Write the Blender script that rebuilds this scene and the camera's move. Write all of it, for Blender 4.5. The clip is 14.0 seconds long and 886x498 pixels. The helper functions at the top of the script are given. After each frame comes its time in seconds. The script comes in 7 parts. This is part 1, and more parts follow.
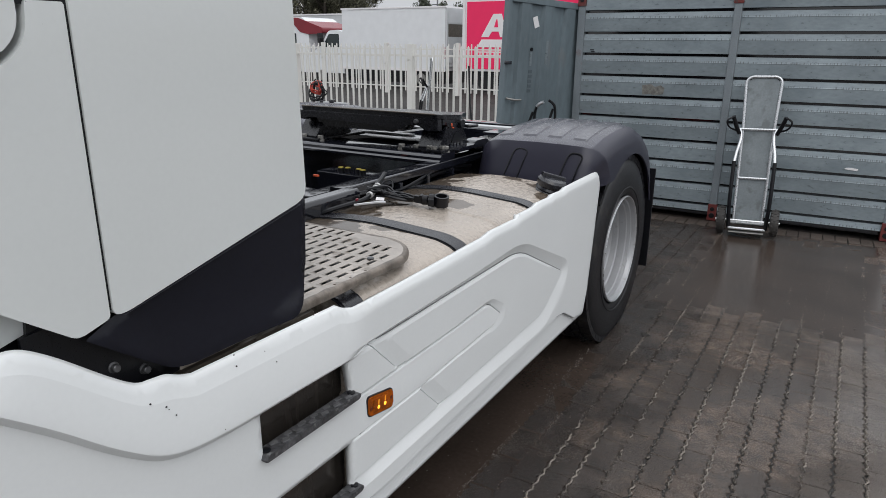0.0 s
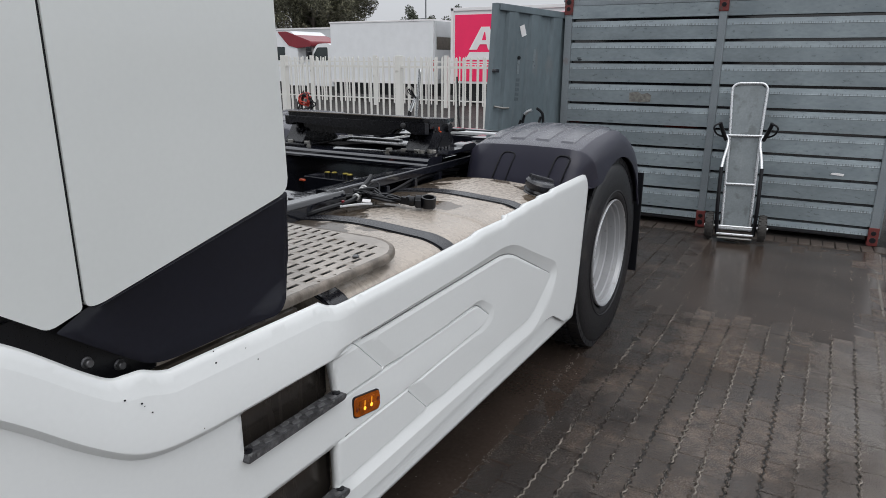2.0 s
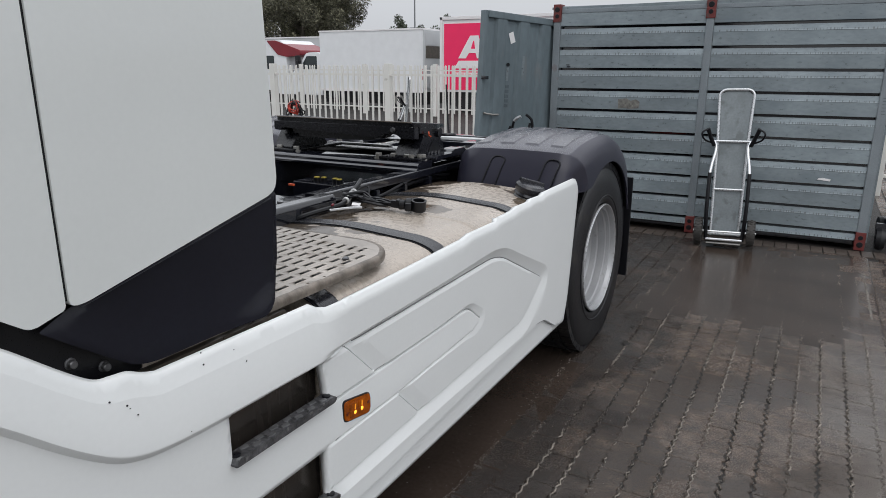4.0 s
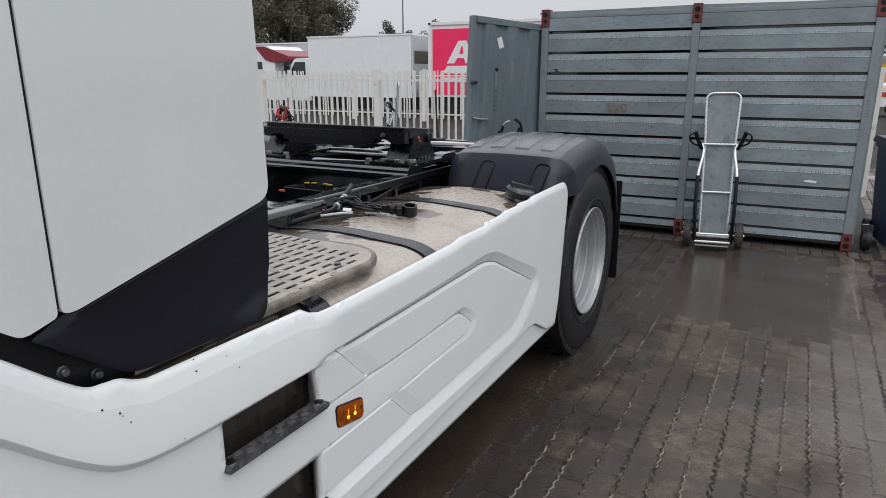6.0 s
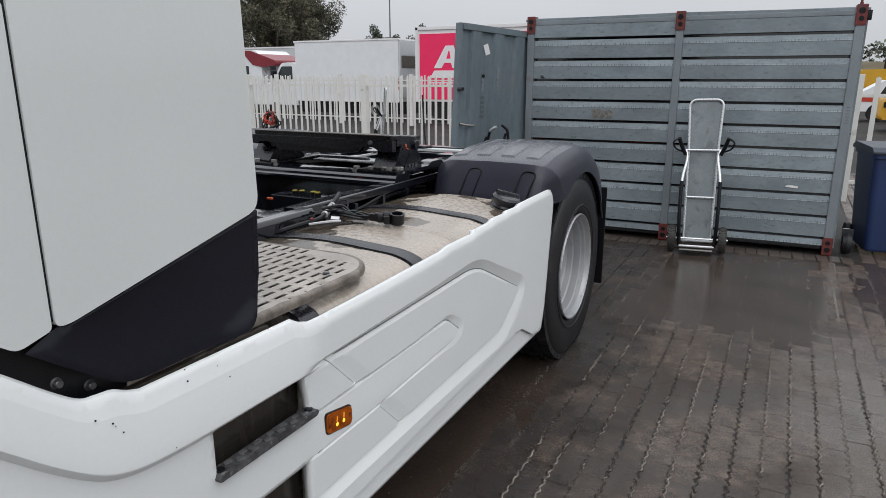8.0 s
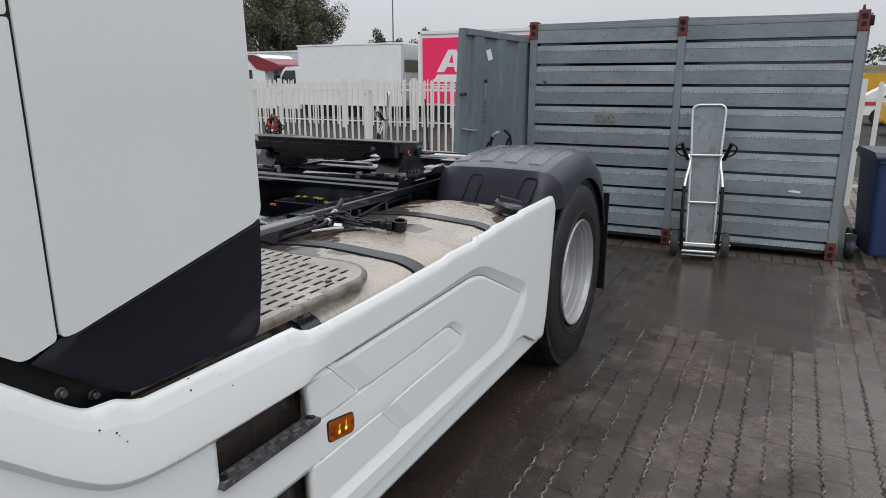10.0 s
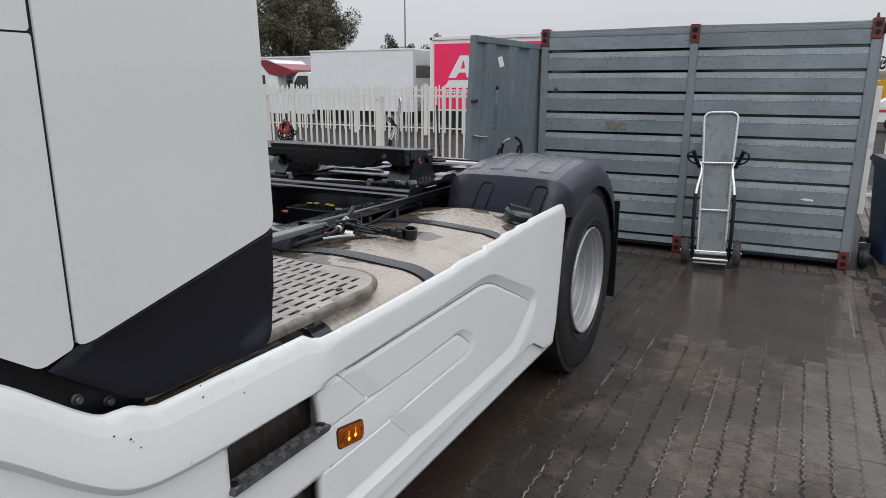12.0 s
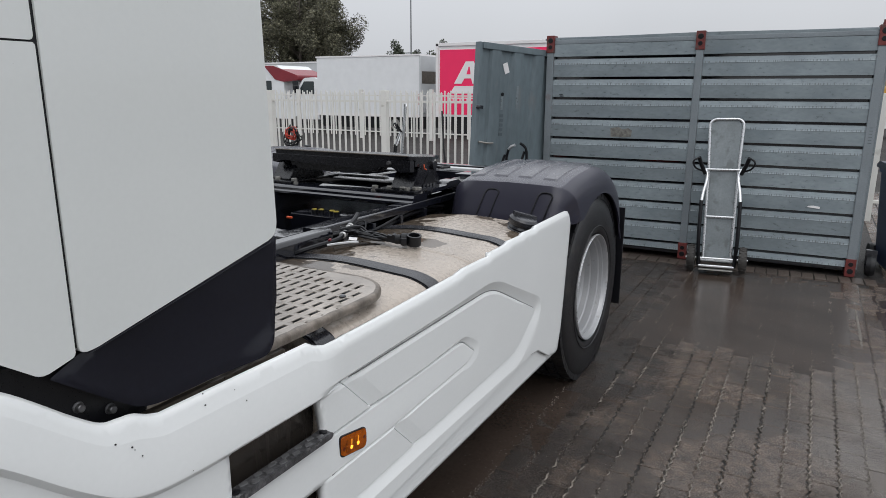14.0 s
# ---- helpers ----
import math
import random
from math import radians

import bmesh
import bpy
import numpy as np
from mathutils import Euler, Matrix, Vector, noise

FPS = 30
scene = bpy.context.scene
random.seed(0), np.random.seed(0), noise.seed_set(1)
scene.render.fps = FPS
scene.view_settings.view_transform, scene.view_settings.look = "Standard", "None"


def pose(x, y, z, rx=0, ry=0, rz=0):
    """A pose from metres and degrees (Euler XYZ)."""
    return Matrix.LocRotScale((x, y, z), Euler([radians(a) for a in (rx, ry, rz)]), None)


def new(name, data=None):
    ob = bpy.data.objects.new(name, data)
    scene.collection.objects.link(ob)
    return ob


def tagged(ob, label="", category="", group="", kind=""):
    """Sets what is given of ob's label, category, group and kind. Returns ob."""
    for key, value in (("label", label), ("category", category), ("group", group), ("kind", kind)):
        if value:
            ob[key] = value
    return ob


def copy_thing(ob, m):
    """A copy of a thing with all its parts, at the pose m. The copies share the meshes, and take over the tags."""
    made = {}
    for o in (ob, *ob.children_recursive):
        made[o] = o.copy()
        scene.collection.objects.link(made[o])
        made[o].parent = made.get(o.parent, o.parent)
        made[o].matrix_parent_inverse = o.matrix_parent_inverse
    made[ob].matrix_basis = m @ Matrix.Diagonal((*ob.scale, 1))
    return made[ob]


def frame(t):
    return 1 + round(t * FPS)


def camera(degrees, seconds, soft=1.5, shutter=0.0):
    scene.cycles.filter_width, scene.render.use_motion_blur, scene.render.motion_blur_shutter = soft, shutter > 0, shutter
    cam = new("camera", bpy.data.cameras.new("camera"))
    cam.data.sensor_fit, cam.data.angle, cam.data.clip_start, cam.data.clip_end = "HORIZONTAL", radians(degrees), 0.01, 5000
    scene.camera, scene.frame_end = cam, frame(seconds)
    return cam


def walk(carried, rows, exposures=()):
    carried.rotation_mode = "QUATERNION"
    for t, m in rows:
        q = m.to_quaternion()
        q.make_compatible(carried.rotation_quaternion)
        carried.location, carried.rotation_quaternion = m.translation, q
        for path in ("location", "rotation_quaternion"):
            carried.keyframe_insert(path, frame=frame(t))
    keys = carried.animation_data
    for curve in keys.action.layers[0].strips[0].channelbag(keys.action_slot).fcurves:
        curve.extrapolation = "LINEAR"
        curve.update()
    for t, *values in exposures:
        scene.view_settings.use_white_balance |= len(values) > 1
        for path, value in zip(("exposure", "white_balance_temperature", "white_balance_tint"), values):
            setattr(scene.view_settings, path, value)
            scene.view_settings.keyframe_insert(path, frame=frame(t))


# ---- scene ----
import collections
from mathutils.geometry import delaunay_2d_cdt

cam = camera(67.45, 14.0, soft=0.45)

# ---- the camera's way: seconds, x, y, z, pitch, roll, yaw ----
ROWS = [
    (0.0, 2.208, -3.587, 1.602, -17.13, -0.45, 31.05),
    (0.5, 2.218, -3.588, 1.596, -16.80, -0.48, 30.82),
    (1.0, 2.219, -3.581, 1.582, -16.54, -0.38, 30.56),
    (1.5, 2.214, -3.576, 1.568, -16.25, -0.30, 30.34),
    (2.0, 2.209, -3.568, 1.552, -16.00, -0.24, 30.11),
    (2.5, 2.206, -3.564, 1.538, -15.72, -0.25, 29.86),
    (3.0, 2.205, -3.562, 1.529, -15.53, -0.27, 29.65),
    (5.5, 2.203, -3.567, 1.531, -14.93, -0.01, 28.48),
    (6.0, 2.203, -3.570, 1.530, -14.84, 0.05, 28.25),
    (6.5, 2.207, -3.577, 1.533, -14.78, 0.05, 28.05),
    (7.0, 2.204, -3.586, 1.540, -14.72, 0.05, 27.79),
    (7.5, 2.211, -3.588, 1.547, -14.62, -0.02, 27.41),
    (8.0, 2.219, -3.594, 1.553, -14.52, -0.01, 27.18),
    (10.5, 2.224, -3.598, 1.571, -14.14, 0.02, 27.62),
    (11.0, 2.226, -3.600, 1.575, -14.05, -0.04, 27.94),
    (11.5, 2.228, -3.602, 1.580, -13.93, -0.06, 28.16),
    (12.0, 2.230, -3.606, 1.583, -13.81, -0.13, 28.40),
    (12.5, 2.234, -3.608, 1.587, -13.70, -0.13, 28.51),
    (13.0, 2.237, -3.608, 1.589, -13.57, -0.18, 28.68),
    (13.5, 2.236, -3.605, 1.589, -13.48, -0.16, 28.80),
    (14.0, 2.231, -3.599, 1.588, -13.35, -0.21, 28.88),
]
walk(cam, [(t, pose(x, y, z, 90 + p, r, w)) for t, x, y, z, p, r, w in ROWS])

# ---- overcast sky: pale grey, brighter overhead, with a soft high sun ----
SUN_UP, SUN_TURN = 52.0, 35.0
world = bpy.data.worlds.new("overcast_sky")
scene.world = world
world.use_nodes = True
wn, wl = world.node_tree.nodes, world.node_tree.links
wn.clear()
sky = wn.new("ShaderNodeTexSky")
sky.sky_type, sky.sun_disc = "NISHITA", False
sky.sun_elevation, sky.sun_rotation = radians(SUN_UP), radians(SUN_TURN)
sky.air_density, sky.dust_density = 1.0, 4.0
where = wn.new("ShaderNodeTexCoord")
split = wn.new("ShaderNodeSeparateXYZ")
wl.new(where.outputs["Generated"], split.inputs[0])
height = wn.new("ShaderNodeMapRange")
height.inputs["From Min"].default_value, height.inputs["From Max"].default_value = 0.0, 1.0
height.inputs["To Min"].default_value, height.inputs["To Max"].default_value = 0.57, 1.66
wl.new(split.outputs["Z"], height.inputs["Value"])
cloud = wn.new("ShaderNodeTexNoise")
cloud.inputs["Scale"].default_value, cloud.inputs["Detail"].default_value = 2.5, 4.0
wl.new(where.outputs["Generated"], cloud.inputs["Vector"])
cover = wn.new("ShaderNodeMapRange")
cover.inputs["To Min"].default_value, cover.inputs["To Max"].default_value = 0.92, 1.08
wl.new(cloud.outputs["Fac"], cover.inputs["Value"])
lit = wn.new("ShaderNodeMath")
lit.operation = "MULTIPLY"
wl.new(height.outputs[0], lit.inputs[0])
wl.new(cover.outputs[0], lit.inputs[1])
grey = wn.new("ShaderNodeVectorMath")
grey.operation = "SCALE"
grey.inputs[0].default_value = (0.965, 1.0, 1.06)
wl.new(lit.outputs[0], grey.inputs["Scale"])
cloudy = wn.new("ShaderNodeBackground")
wl.new(grey.outputs[0], cloudy.inputs["Color"])
clear = wn.new("ShaderNodeBackground")
clear.inputs["Strength"].default_value = 0.06
wl.new(sky.outputs[0], clear.inputs["Color"])
veil = wn.new("ShaderNodeMixShader")
veil.inputs[0].default_value = 0.94
wl.new(clear.outputs[0], veil.inputs[1])
wl.new(cloudy.outputs[0], veil.inputs[2])
out = wn.new("ShaderNodeOutputWorld")
wl.new(veil.outputs[0], out.inputs["Surface"])

sun = new("sun", bpy.data.lights.new("sun", "SUN"))
sun.data.energy, sun.data.angle, sun.data.color = 0.6, radians(40), (1.0, 0.97, 0.93)
sun.matrix_world = pose(6, -6, 12, 90 - SUN_UP, 0, SUN_TURN)


# ---- materials ----
def material(name, base, rough, metal=0.0, var=0.12, coarse=3.0, fine=90.0, bump=0.06, coat=0.0,
             dirt=None, dirt_at=0.55, rough_var=0.1, dirt_scale=4.0, per_object=0.0, stretch=(1, 1, 1), spec=0.5,
             dirt_rough=None, island=0.0, in_world=False, dirt_soft=0.08):
    """A surface with coarse and fine variation of colour and gloss, fine relief, and stains where dirt is given."""
    m = bpy.data.materials.new(name)
    m.use_nodes = True
    n, k = m.node_tree.nodes, m.node_tree.links
    b = n["Principled BSDF"]
    b.inputs["Metallic"].default_value = metal
    b.inputs["Specular IOR Level"].default_value = spec
    if coat:
        b.inputs["Coat Weight"].default_value, b.inputs["Coat Roughness"].default_value = coat, 0.28
    tc = n.new("ShaderNodeTexCoord")
    mp = n.new("ShaderNodeMapping")
    mp.inputs["Scale"].default_value = stretch
    if in_world:
        k.new(n.new("ShaderNodeNewGeometry").outputs["Position"], mp.inputs["Vector"])
    else:
        k.new(tc.outputs["Object"], mp.inputs["Vector"])

    def noise_of(scale, detail=4.0):
        t = n.new("ShaderNodeTexNoise")
        t.inputs["Scale"].default_value, t.inputs["Detail"].default_value = scale, detail
        k.new(mp.outputs[0], t.inputs["Vector"])
        return t.outputs["Fac"]

    def spread(value, lo, hi, a=0.25, z=0.75):
        r = n.new("ShaderNodeMapRange")
        for key, v in (("From Min", a), ("From Max", z), ("To Min", lo), ("To Max", hi)):
            r.inputs[key].default_value = v
        k.new(value, r.inputs["Value"])
        return r.outputs[0]

    def times(a, c):
        t = n.new("ShaderNodeMath")
        t.operation = "MULTIPLY"
        k.new(a, t.inputs[0])
        k.new(c, t.inputs[1])
        return t.outputs[0]

    big, small = noise_of(coarse), noise_of(fine, 6.0)
    shade = times(spread(big, 1 - var, 1 + var), spread(small, 1 - var * 0.6, 1 + var * 0.6))
    if per_object:
        info = n.new("ShaderNodeObjectInfo")
        shade = times(shade, spread(info.outputs["Random"], 1 - per_object, 1 + per_object, 0, 1))
    if island:
        geo = n.new("ShaderNodeNewGeometry")
        shade = times(shade, spread(geo.outputs["Random Per Island"], 1 - island, 1 + island, 0, 1))
    tint = n.new("ShaderNodeVectorMath")
    tint.operation = "SCALE"
    tint.inputs[0].default_value = base[:3]
    k.new(shade, tint.inputs["Scale"])
    color, gloss = tint.outputs[0], spread(small, rough - rough_var, rough + rough_var)
    if dirt:
        mask = spread(noise_of(dirt_scale, 8.0), 0, 1, dirt_at, dirt_at + dirt_soft)
        mix = n.new("ShaderNodeMix")
        mix.data_type = "RGBA"
        k.new(mask, mix.inputs[0])
        k.new(color, mix.inputs[6])
        mix.inputs[7].default_value = (*dirt, 1)
        color = mix.outputs[2]
        if dirt_rough is not None:
            mr = n.new("ShaderNodeMix")
            k.new(mask, mr.inputs[0])
            k.new(gloss, mr.inputs[2])
            mr.inputs[3].default_value = dirt_rough
            gloss = mr.outputs[0]
    k.new(color, b.inputs["Base Color"])
    k.new(gloss, b.inputs["Roughness"])
    if bump:
        bp = n.new("ShaderNodeBump")
        bp.inputs["Strength"].default_value, bp.inputs["Distance"].default_value = bump, 0.01
        k.new(small, bp.inputs["Height"])
        k.new(bp.outputs[0], b.inputs["Normal"])
    return m


WHITE = material("white_truck_paint", (0.71, 0.732, 0.72), 0.34, var=0.02, bump=0.0, coat=0.5, rough_var=0.03,
                 dirt=(0.10, 0.09, 0.08), dirt_at=0.765, dirt_scale=60)
WHITE.node_tree.nodes["Principled BSDF"].inputs["Coat Weight"].default_value = 0.9
WHITE.node_tree.nodes["Principled BSDF"].inputs["Coat Roughness"].default_value = 0.10
SKIRTWHITE = material("white_moulded_skirt_paint", (0.79, 0.806, 0.80), 0.42, var=0.02, bump=0.0, coat=0.45, rough_var=0.04, spec=0.3,
                      dirt=(0.10, 0.09, 0.08), dirt_at=0.765, dirt_scale=60)
PLASTIC = material("black_grained_plastic", (0.007, 0.0073, 0.0095), 0.34, var=0.15, fine=400, bump=0.05, spec=0.35)
GUARD = material("grey_black_mudguard_plastic", (0.024, 0.0235, 0.038), 0.36, var=0.12, fine=500, bump=0.05, spec=0.42, rough_var=0.06)
SHEENRIB = material("mudguard_rib_sky_glint", (0.075, 0.075, 0.09), 0.17, var=0.3, coarse=30, fine=160, bump=0.12, spec=0.6,
                    dirt=(0.17, 0.17, 0.175), dirt_at=0.60, dirt_scale=48, dirt_rough=0.4)
STRAP = material("glossy_black_strap", (0.016, 0.0165, 0.021), 0.26, var=0.2, fine=200, bump=0.02, spec=0.6)
# paler than the guard: sky sheen on the wet crown, put into the colour
SHEENCROWN = material("mudguard_crown_sky_sheen", (0.060, 0.060, 0.076), 0.24, var=0.25, coarse=12, fine=140, bump=0.06, spec=0.5,
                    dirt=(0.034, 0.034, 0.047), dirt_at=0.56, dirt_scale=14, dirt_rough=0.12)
GLOSSY = material("smooth_dark_panel", (0.020, 0.0208, 0.032), 0.22, var=0.08, bump=0.0, rough_var=0.04)
FRAME = material("black_chassis_steel", (0.0095, 0.0104, 0.0155), 0.11, var=0.3, coarse=6, fine=160, bump=0.012, spec=0.6,
                 dirt=(0.012, 0.011, 0.010), dirt_at=0.64, dirt_scale=14)
FRAME.node_tree.nodes["Principled BSDF"].inputs["Coat Weight"].default_value = 0.7
FRAME.node_tree.nodes["Principled BSDF"].inputs["Coat Roughness"].default_value = 0.06
GREASY = material("wet_greasy_casting", (0.0075, 0.0078, 0.0105), 0.24, var=0.4, fine=60, bump=0.04, spec=0.5)
RUBBER = material("tyre_rubber", (0.0085, 0.0087, 0.0105), 0.42, var=0.25, fine=200, bump=0.2,
                  dirt=(0.022, 0.021, 0.020), dirt_at=0.6, dirt_scale=8)
RIM = material("silver_painted_rim", (0.40, 0.405, 0.415), 0.36, metal=0.35, var=0.06, coarse=3, bump=0.0,
               dirt=(0.27, 0.26, 0.245), dirt_at=0.66, dirt_scale=14)
TANK = material("dirty_tan_aluminium", (0.43, 0.375, 0.320), 0.28, metal=0.1, var=0.11, coarse=4, fine=45, bump=0.05,
                dirt=(0.125, 0.098, 0.073), dirt_at=0.60, dirt_scale=2.9, dirt_rough=0.07, dirt_soft=0.012)
PLATE = material("weathered_aluminium_step", (0.41, 0.372, 0.335), 0.42, metal=0.2, var=0.2, coarse=9, fine=70, bump=0.15,
                 dirt=(0.26, 0.225, 0.19), dirt_at=0.57, dirt_scale=14, dirt_rough=0.3)
STEP = material("worn_grey_step_tread", (0.10, 0.10, 0.105), 0.40, metal=0.4, var=0.5, coarse=40, fine=110, bump=0.3,
                dirt=(0.23, 0.23, 0.23), dirt_at=0.60, dirt_scale=55)
TOOTH = material("rubbed_step_tooth", (0.19, 0.19, 0.195), 0.42, metal=0.5, var=0.3, coarse=20, fine=90)
DULL = material("dull_brown_steel", (0.095, 0.082, 0.072), 0.24, metal=0.7, var=0.35, coarse=7, fine=50, bump=0.06,
                stretch=(1, 1, 0.12))
RAILBROWN = material("grimy_brown_rail", (0.105, 0.087, 0.07), 0.34, metal=0.3, var=0.3, coarse=9, fine=70, bump=0.05)
STEEL = material("zinc_bolt_steel", (0.32, 0.31, 0.29), 0.4, metal=0.7, var=0.3, fine=60)
OLDSTEEL = material("pale_steel_and_sky_glint", (0.58, 0.58, 0.58), 0.18, metal=0.6, var=0.2, coarse=9)
BOLT = material("dark_grey_bolt_steel", (0.16, 0.16, 0.165), 0.35, metal=0.6, var=0.3, fine=60)
STICKER = material("weathered_sticker", (0.17, 0.165, 0.15), 0.6, var=0.5, coarse=40, fine=200)
GROOVESHADE = material("dark_grey_groove_shade", (0.20, 0.20, 0.205), 0.6, var=0.2)
SLEEVE = material("pale_sleeve", (0.55, 0.55, 0.54), 0.5, var=0.4, coarse=60, fine=300)
MARK = material("faded_door_marks", (0.10, 0.125, 0.14), 0.5, var=0.3)
CHROME = material("bright_tube", (0.66, 0.67, 0.68), 0.28, metal=0.8, var=0.04, bump=0.0, rough_var=0.02)
DUSTY = material("dusty_small_tyre", (0.040, 0.037, 0.034), 0.7, var=0.3, fine=150, bump=0.1)
PLATE_RIM = material("grimy_plate_rim", (0.190, 0.163, 0.137), 0.45, metal=0.2, var=0.4, coarse=14, fine=80, bump=0.2,
                     dirt=(0.10, 0.080, 0.062), dirt_at=0.52, dirt_scale=16, dirt_soft=0.2)
AMBER = material("amber_lens", (0.33, 0.070, 0.0015), 0.12, var=0.5, coarse=38, fine=300, bump=0.0, spec=0.3)
AMBER_DARK = material("dark_amber_screw_well", (0.13, 0.022, 0.003), 0.3, var=0.2, bump=0.0, spec=0.3)
AMBER_GLOW = material("glowing_amber_guide", (0.75, 0.30, 0.02), 0.2, var=0.1, bump=0.0)
AMBER_GLOW.node_tree.nodes["Principled BSDF"].inputs["Emission Color"].default_value = (1.0, 0.33, 0.015, 1)
AMBER_GLOW.node_tree.nodes["Principled BSDF"].inputs["Emission Strength"].default_value = 0.35
AMBER_IN = material("lit_amber_diode", (0.95, 0.52, 0.06), 0.25, var=0.1, bump=0.0)
AMBER_IN.node_tree.nodes["Principled BSDF"].inputs["Emission Color"].default_value = (1.0, 0.36, 0.02, 1)
AMBER_IN.node_tree.nodes["Principled BSDF"].inputs["Emission Strength"].default_value = 1.8
REDCAST = material("red_oxide_casting", (0.145, 0.026, 0.023), 0.5, var=0.3, fine=40, bump=0.2, dirt=(0.09, 0.05, 0.045), dirt_at=0.6, dirt_scale=20)
ORANGE = material("orange_clip", (0.62, 0.09, 0.025), 0.4, var=0.05, bump=0)
YELLOW = material("yellow_cap", (0.30, 0.235, 0.03), 0.45, var=0.1)
FENCE = material("white_fence_paint", (0.74, 0.73, 0.69), 0.5, var=0.06, dirt=(0.45, 0.43, 0.38), dirt_at=0.66)
BOXWHITE = material("white_van_body", (0.78, 0.79, 0.80), 0.45, var=0.04, bump=0.0)
OLDWHITE = material("greyed_white_trailer", (0.55, 0.56, 0.57), 0.5, var=0.05, bump=0)
PINK = material("pink_print", (0.93, 0.022, 0.125), 0.4, var=0.03, bump=0)
MAROON = material("dark_red_paint", (0.22, 0.02, 0.03), 0.35, var=0.1, bump=0)
PRINT = material("white_print", (0.82, 0.80, 0.80), 0.4, var=0.02, bump=0)
GLASS = material("dark_glazing", (0.03, 0.04, 0.042), 0.08, var=0.1, bump=0)
BLUE = material("blue_bin_plastic", (0.022, 0.040, 0.115), 0.42, var=0.12, fine=200, bump=0.05)
BINLID = material("dark_bin_lid", (0.028, 0.036, 0.060), 0.4, var=0.15)
GREEN = material("green_handle_tape", (0.06, 0.42, 0.22), 0.4, var=0.1, bump=0)
LOADER = material("yellow_machine_paint", (0.62, 0.33, 0.02), 0.45, var=0.1)
REDPAINT = material("red_vehicle_paint", (0.5, 0.05, 0.03), 0.4, var=0.05)
BARK = material("bark", (0.10, 0.085, 0.07), 0.85, var=0.3, fine=30, bump=0.5)
LEAF = material("autumn_grey_green_leaves", (0.118, 0.114, 0.074), 0.7, var=0.5, coarse=0.7, fine=3, bump=0, island=0.75)
SHRUB = material("dark_green_leaves", (0.085, 0.098, 0.068), 0.7, var=0.4, coarse=0.6, fine=3, bump=0, island=0.5)
BANK = material("dry_grass_bank", (0.115, 0.092, 0.052), 0.9, var=0.35, coarse=0.4, fine=6, bump=0.3)
FARPOLE = material("grey_lamp_pole", (0.16, 0.17, 0.18), 0.5, var=0.1)
PAVER = material("wet_concrete_paver", (0.158, 0.116, 0.089), 0.25, var=0.6, coarse=14, fine=170, bump=2.2, per_object=0.07,
                 island=0.07, dirt=(0.098, 0.076, 0.062), dirt_at=0.50, dirt_scale=1.6, dirt_rough=0.10, rough_var=0.18, in_world=True)
SAND = material("gritty_wet_ground", (0.031, 0.028, 0.026), 0.72, var=0.5, coarse=1.1, fine=70, bump=0.8, rough_var=0.2, spec=0.2)
JOINT = material("gritty_joint_sand", (0.022, 0.019, 0.017), 0.6, var=0.9, coarse=12, fine=120, bump=0.9, rough_var=0.2)
WATER = material("muddy_water_film", (0.050, 0.037, 0.030), 0.22, var=0.25, coarse=3.0, fine=60, bump=0.05, rough_var=0.06, in_world=True)
BRICK = material("brown_clinker_brick", (0.066, 0.051, 0.042), 0.45, var=0.3, coarse=6, fine=90, bump=0.3, per_object=0.18)


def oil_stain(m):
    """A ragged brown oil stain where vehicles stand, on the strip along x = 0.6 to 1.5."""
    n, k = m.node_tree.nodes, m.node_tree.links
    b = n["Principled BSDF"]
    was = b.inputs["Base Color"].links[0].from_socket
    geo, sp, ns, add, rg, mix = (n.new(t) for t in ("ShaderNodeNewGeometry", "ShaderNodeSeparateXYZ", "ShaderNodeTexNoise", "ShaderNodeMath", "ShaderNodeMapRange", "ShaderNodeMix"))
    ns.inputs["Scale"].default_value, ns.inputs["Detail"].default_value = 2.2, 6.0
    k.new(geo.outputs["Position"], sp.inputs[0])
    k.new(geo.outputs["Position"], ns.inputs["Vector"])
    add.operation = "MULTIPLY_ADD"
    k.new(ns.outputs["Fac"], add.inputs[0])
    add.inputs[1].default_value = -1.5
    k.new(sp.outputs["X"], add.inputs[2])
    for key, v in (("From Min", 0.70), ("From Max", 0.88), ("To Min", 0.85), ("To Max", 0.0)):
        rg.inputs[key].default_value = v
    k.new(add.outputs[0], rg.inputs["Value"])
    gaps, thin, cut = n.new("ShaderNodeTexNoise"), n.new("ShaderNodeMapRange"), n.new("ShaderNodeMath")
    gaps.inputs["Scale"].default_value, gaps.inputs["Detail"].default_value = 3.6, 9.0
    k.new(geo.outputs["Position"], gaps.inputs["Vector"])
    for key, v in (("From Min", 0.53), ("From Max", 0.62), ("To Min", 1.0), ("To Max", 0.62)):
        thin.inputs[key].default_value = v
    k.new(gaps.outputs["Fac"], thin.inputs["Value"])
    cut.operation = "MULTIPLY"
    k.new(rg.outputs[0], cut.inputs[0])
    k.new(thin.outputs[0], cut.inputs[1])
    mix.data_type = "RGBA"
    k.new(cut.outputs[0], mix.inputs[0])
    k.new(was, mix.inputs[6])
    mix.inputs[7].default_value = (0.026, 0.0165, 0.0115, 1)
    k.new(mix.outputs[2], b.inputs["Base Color"])


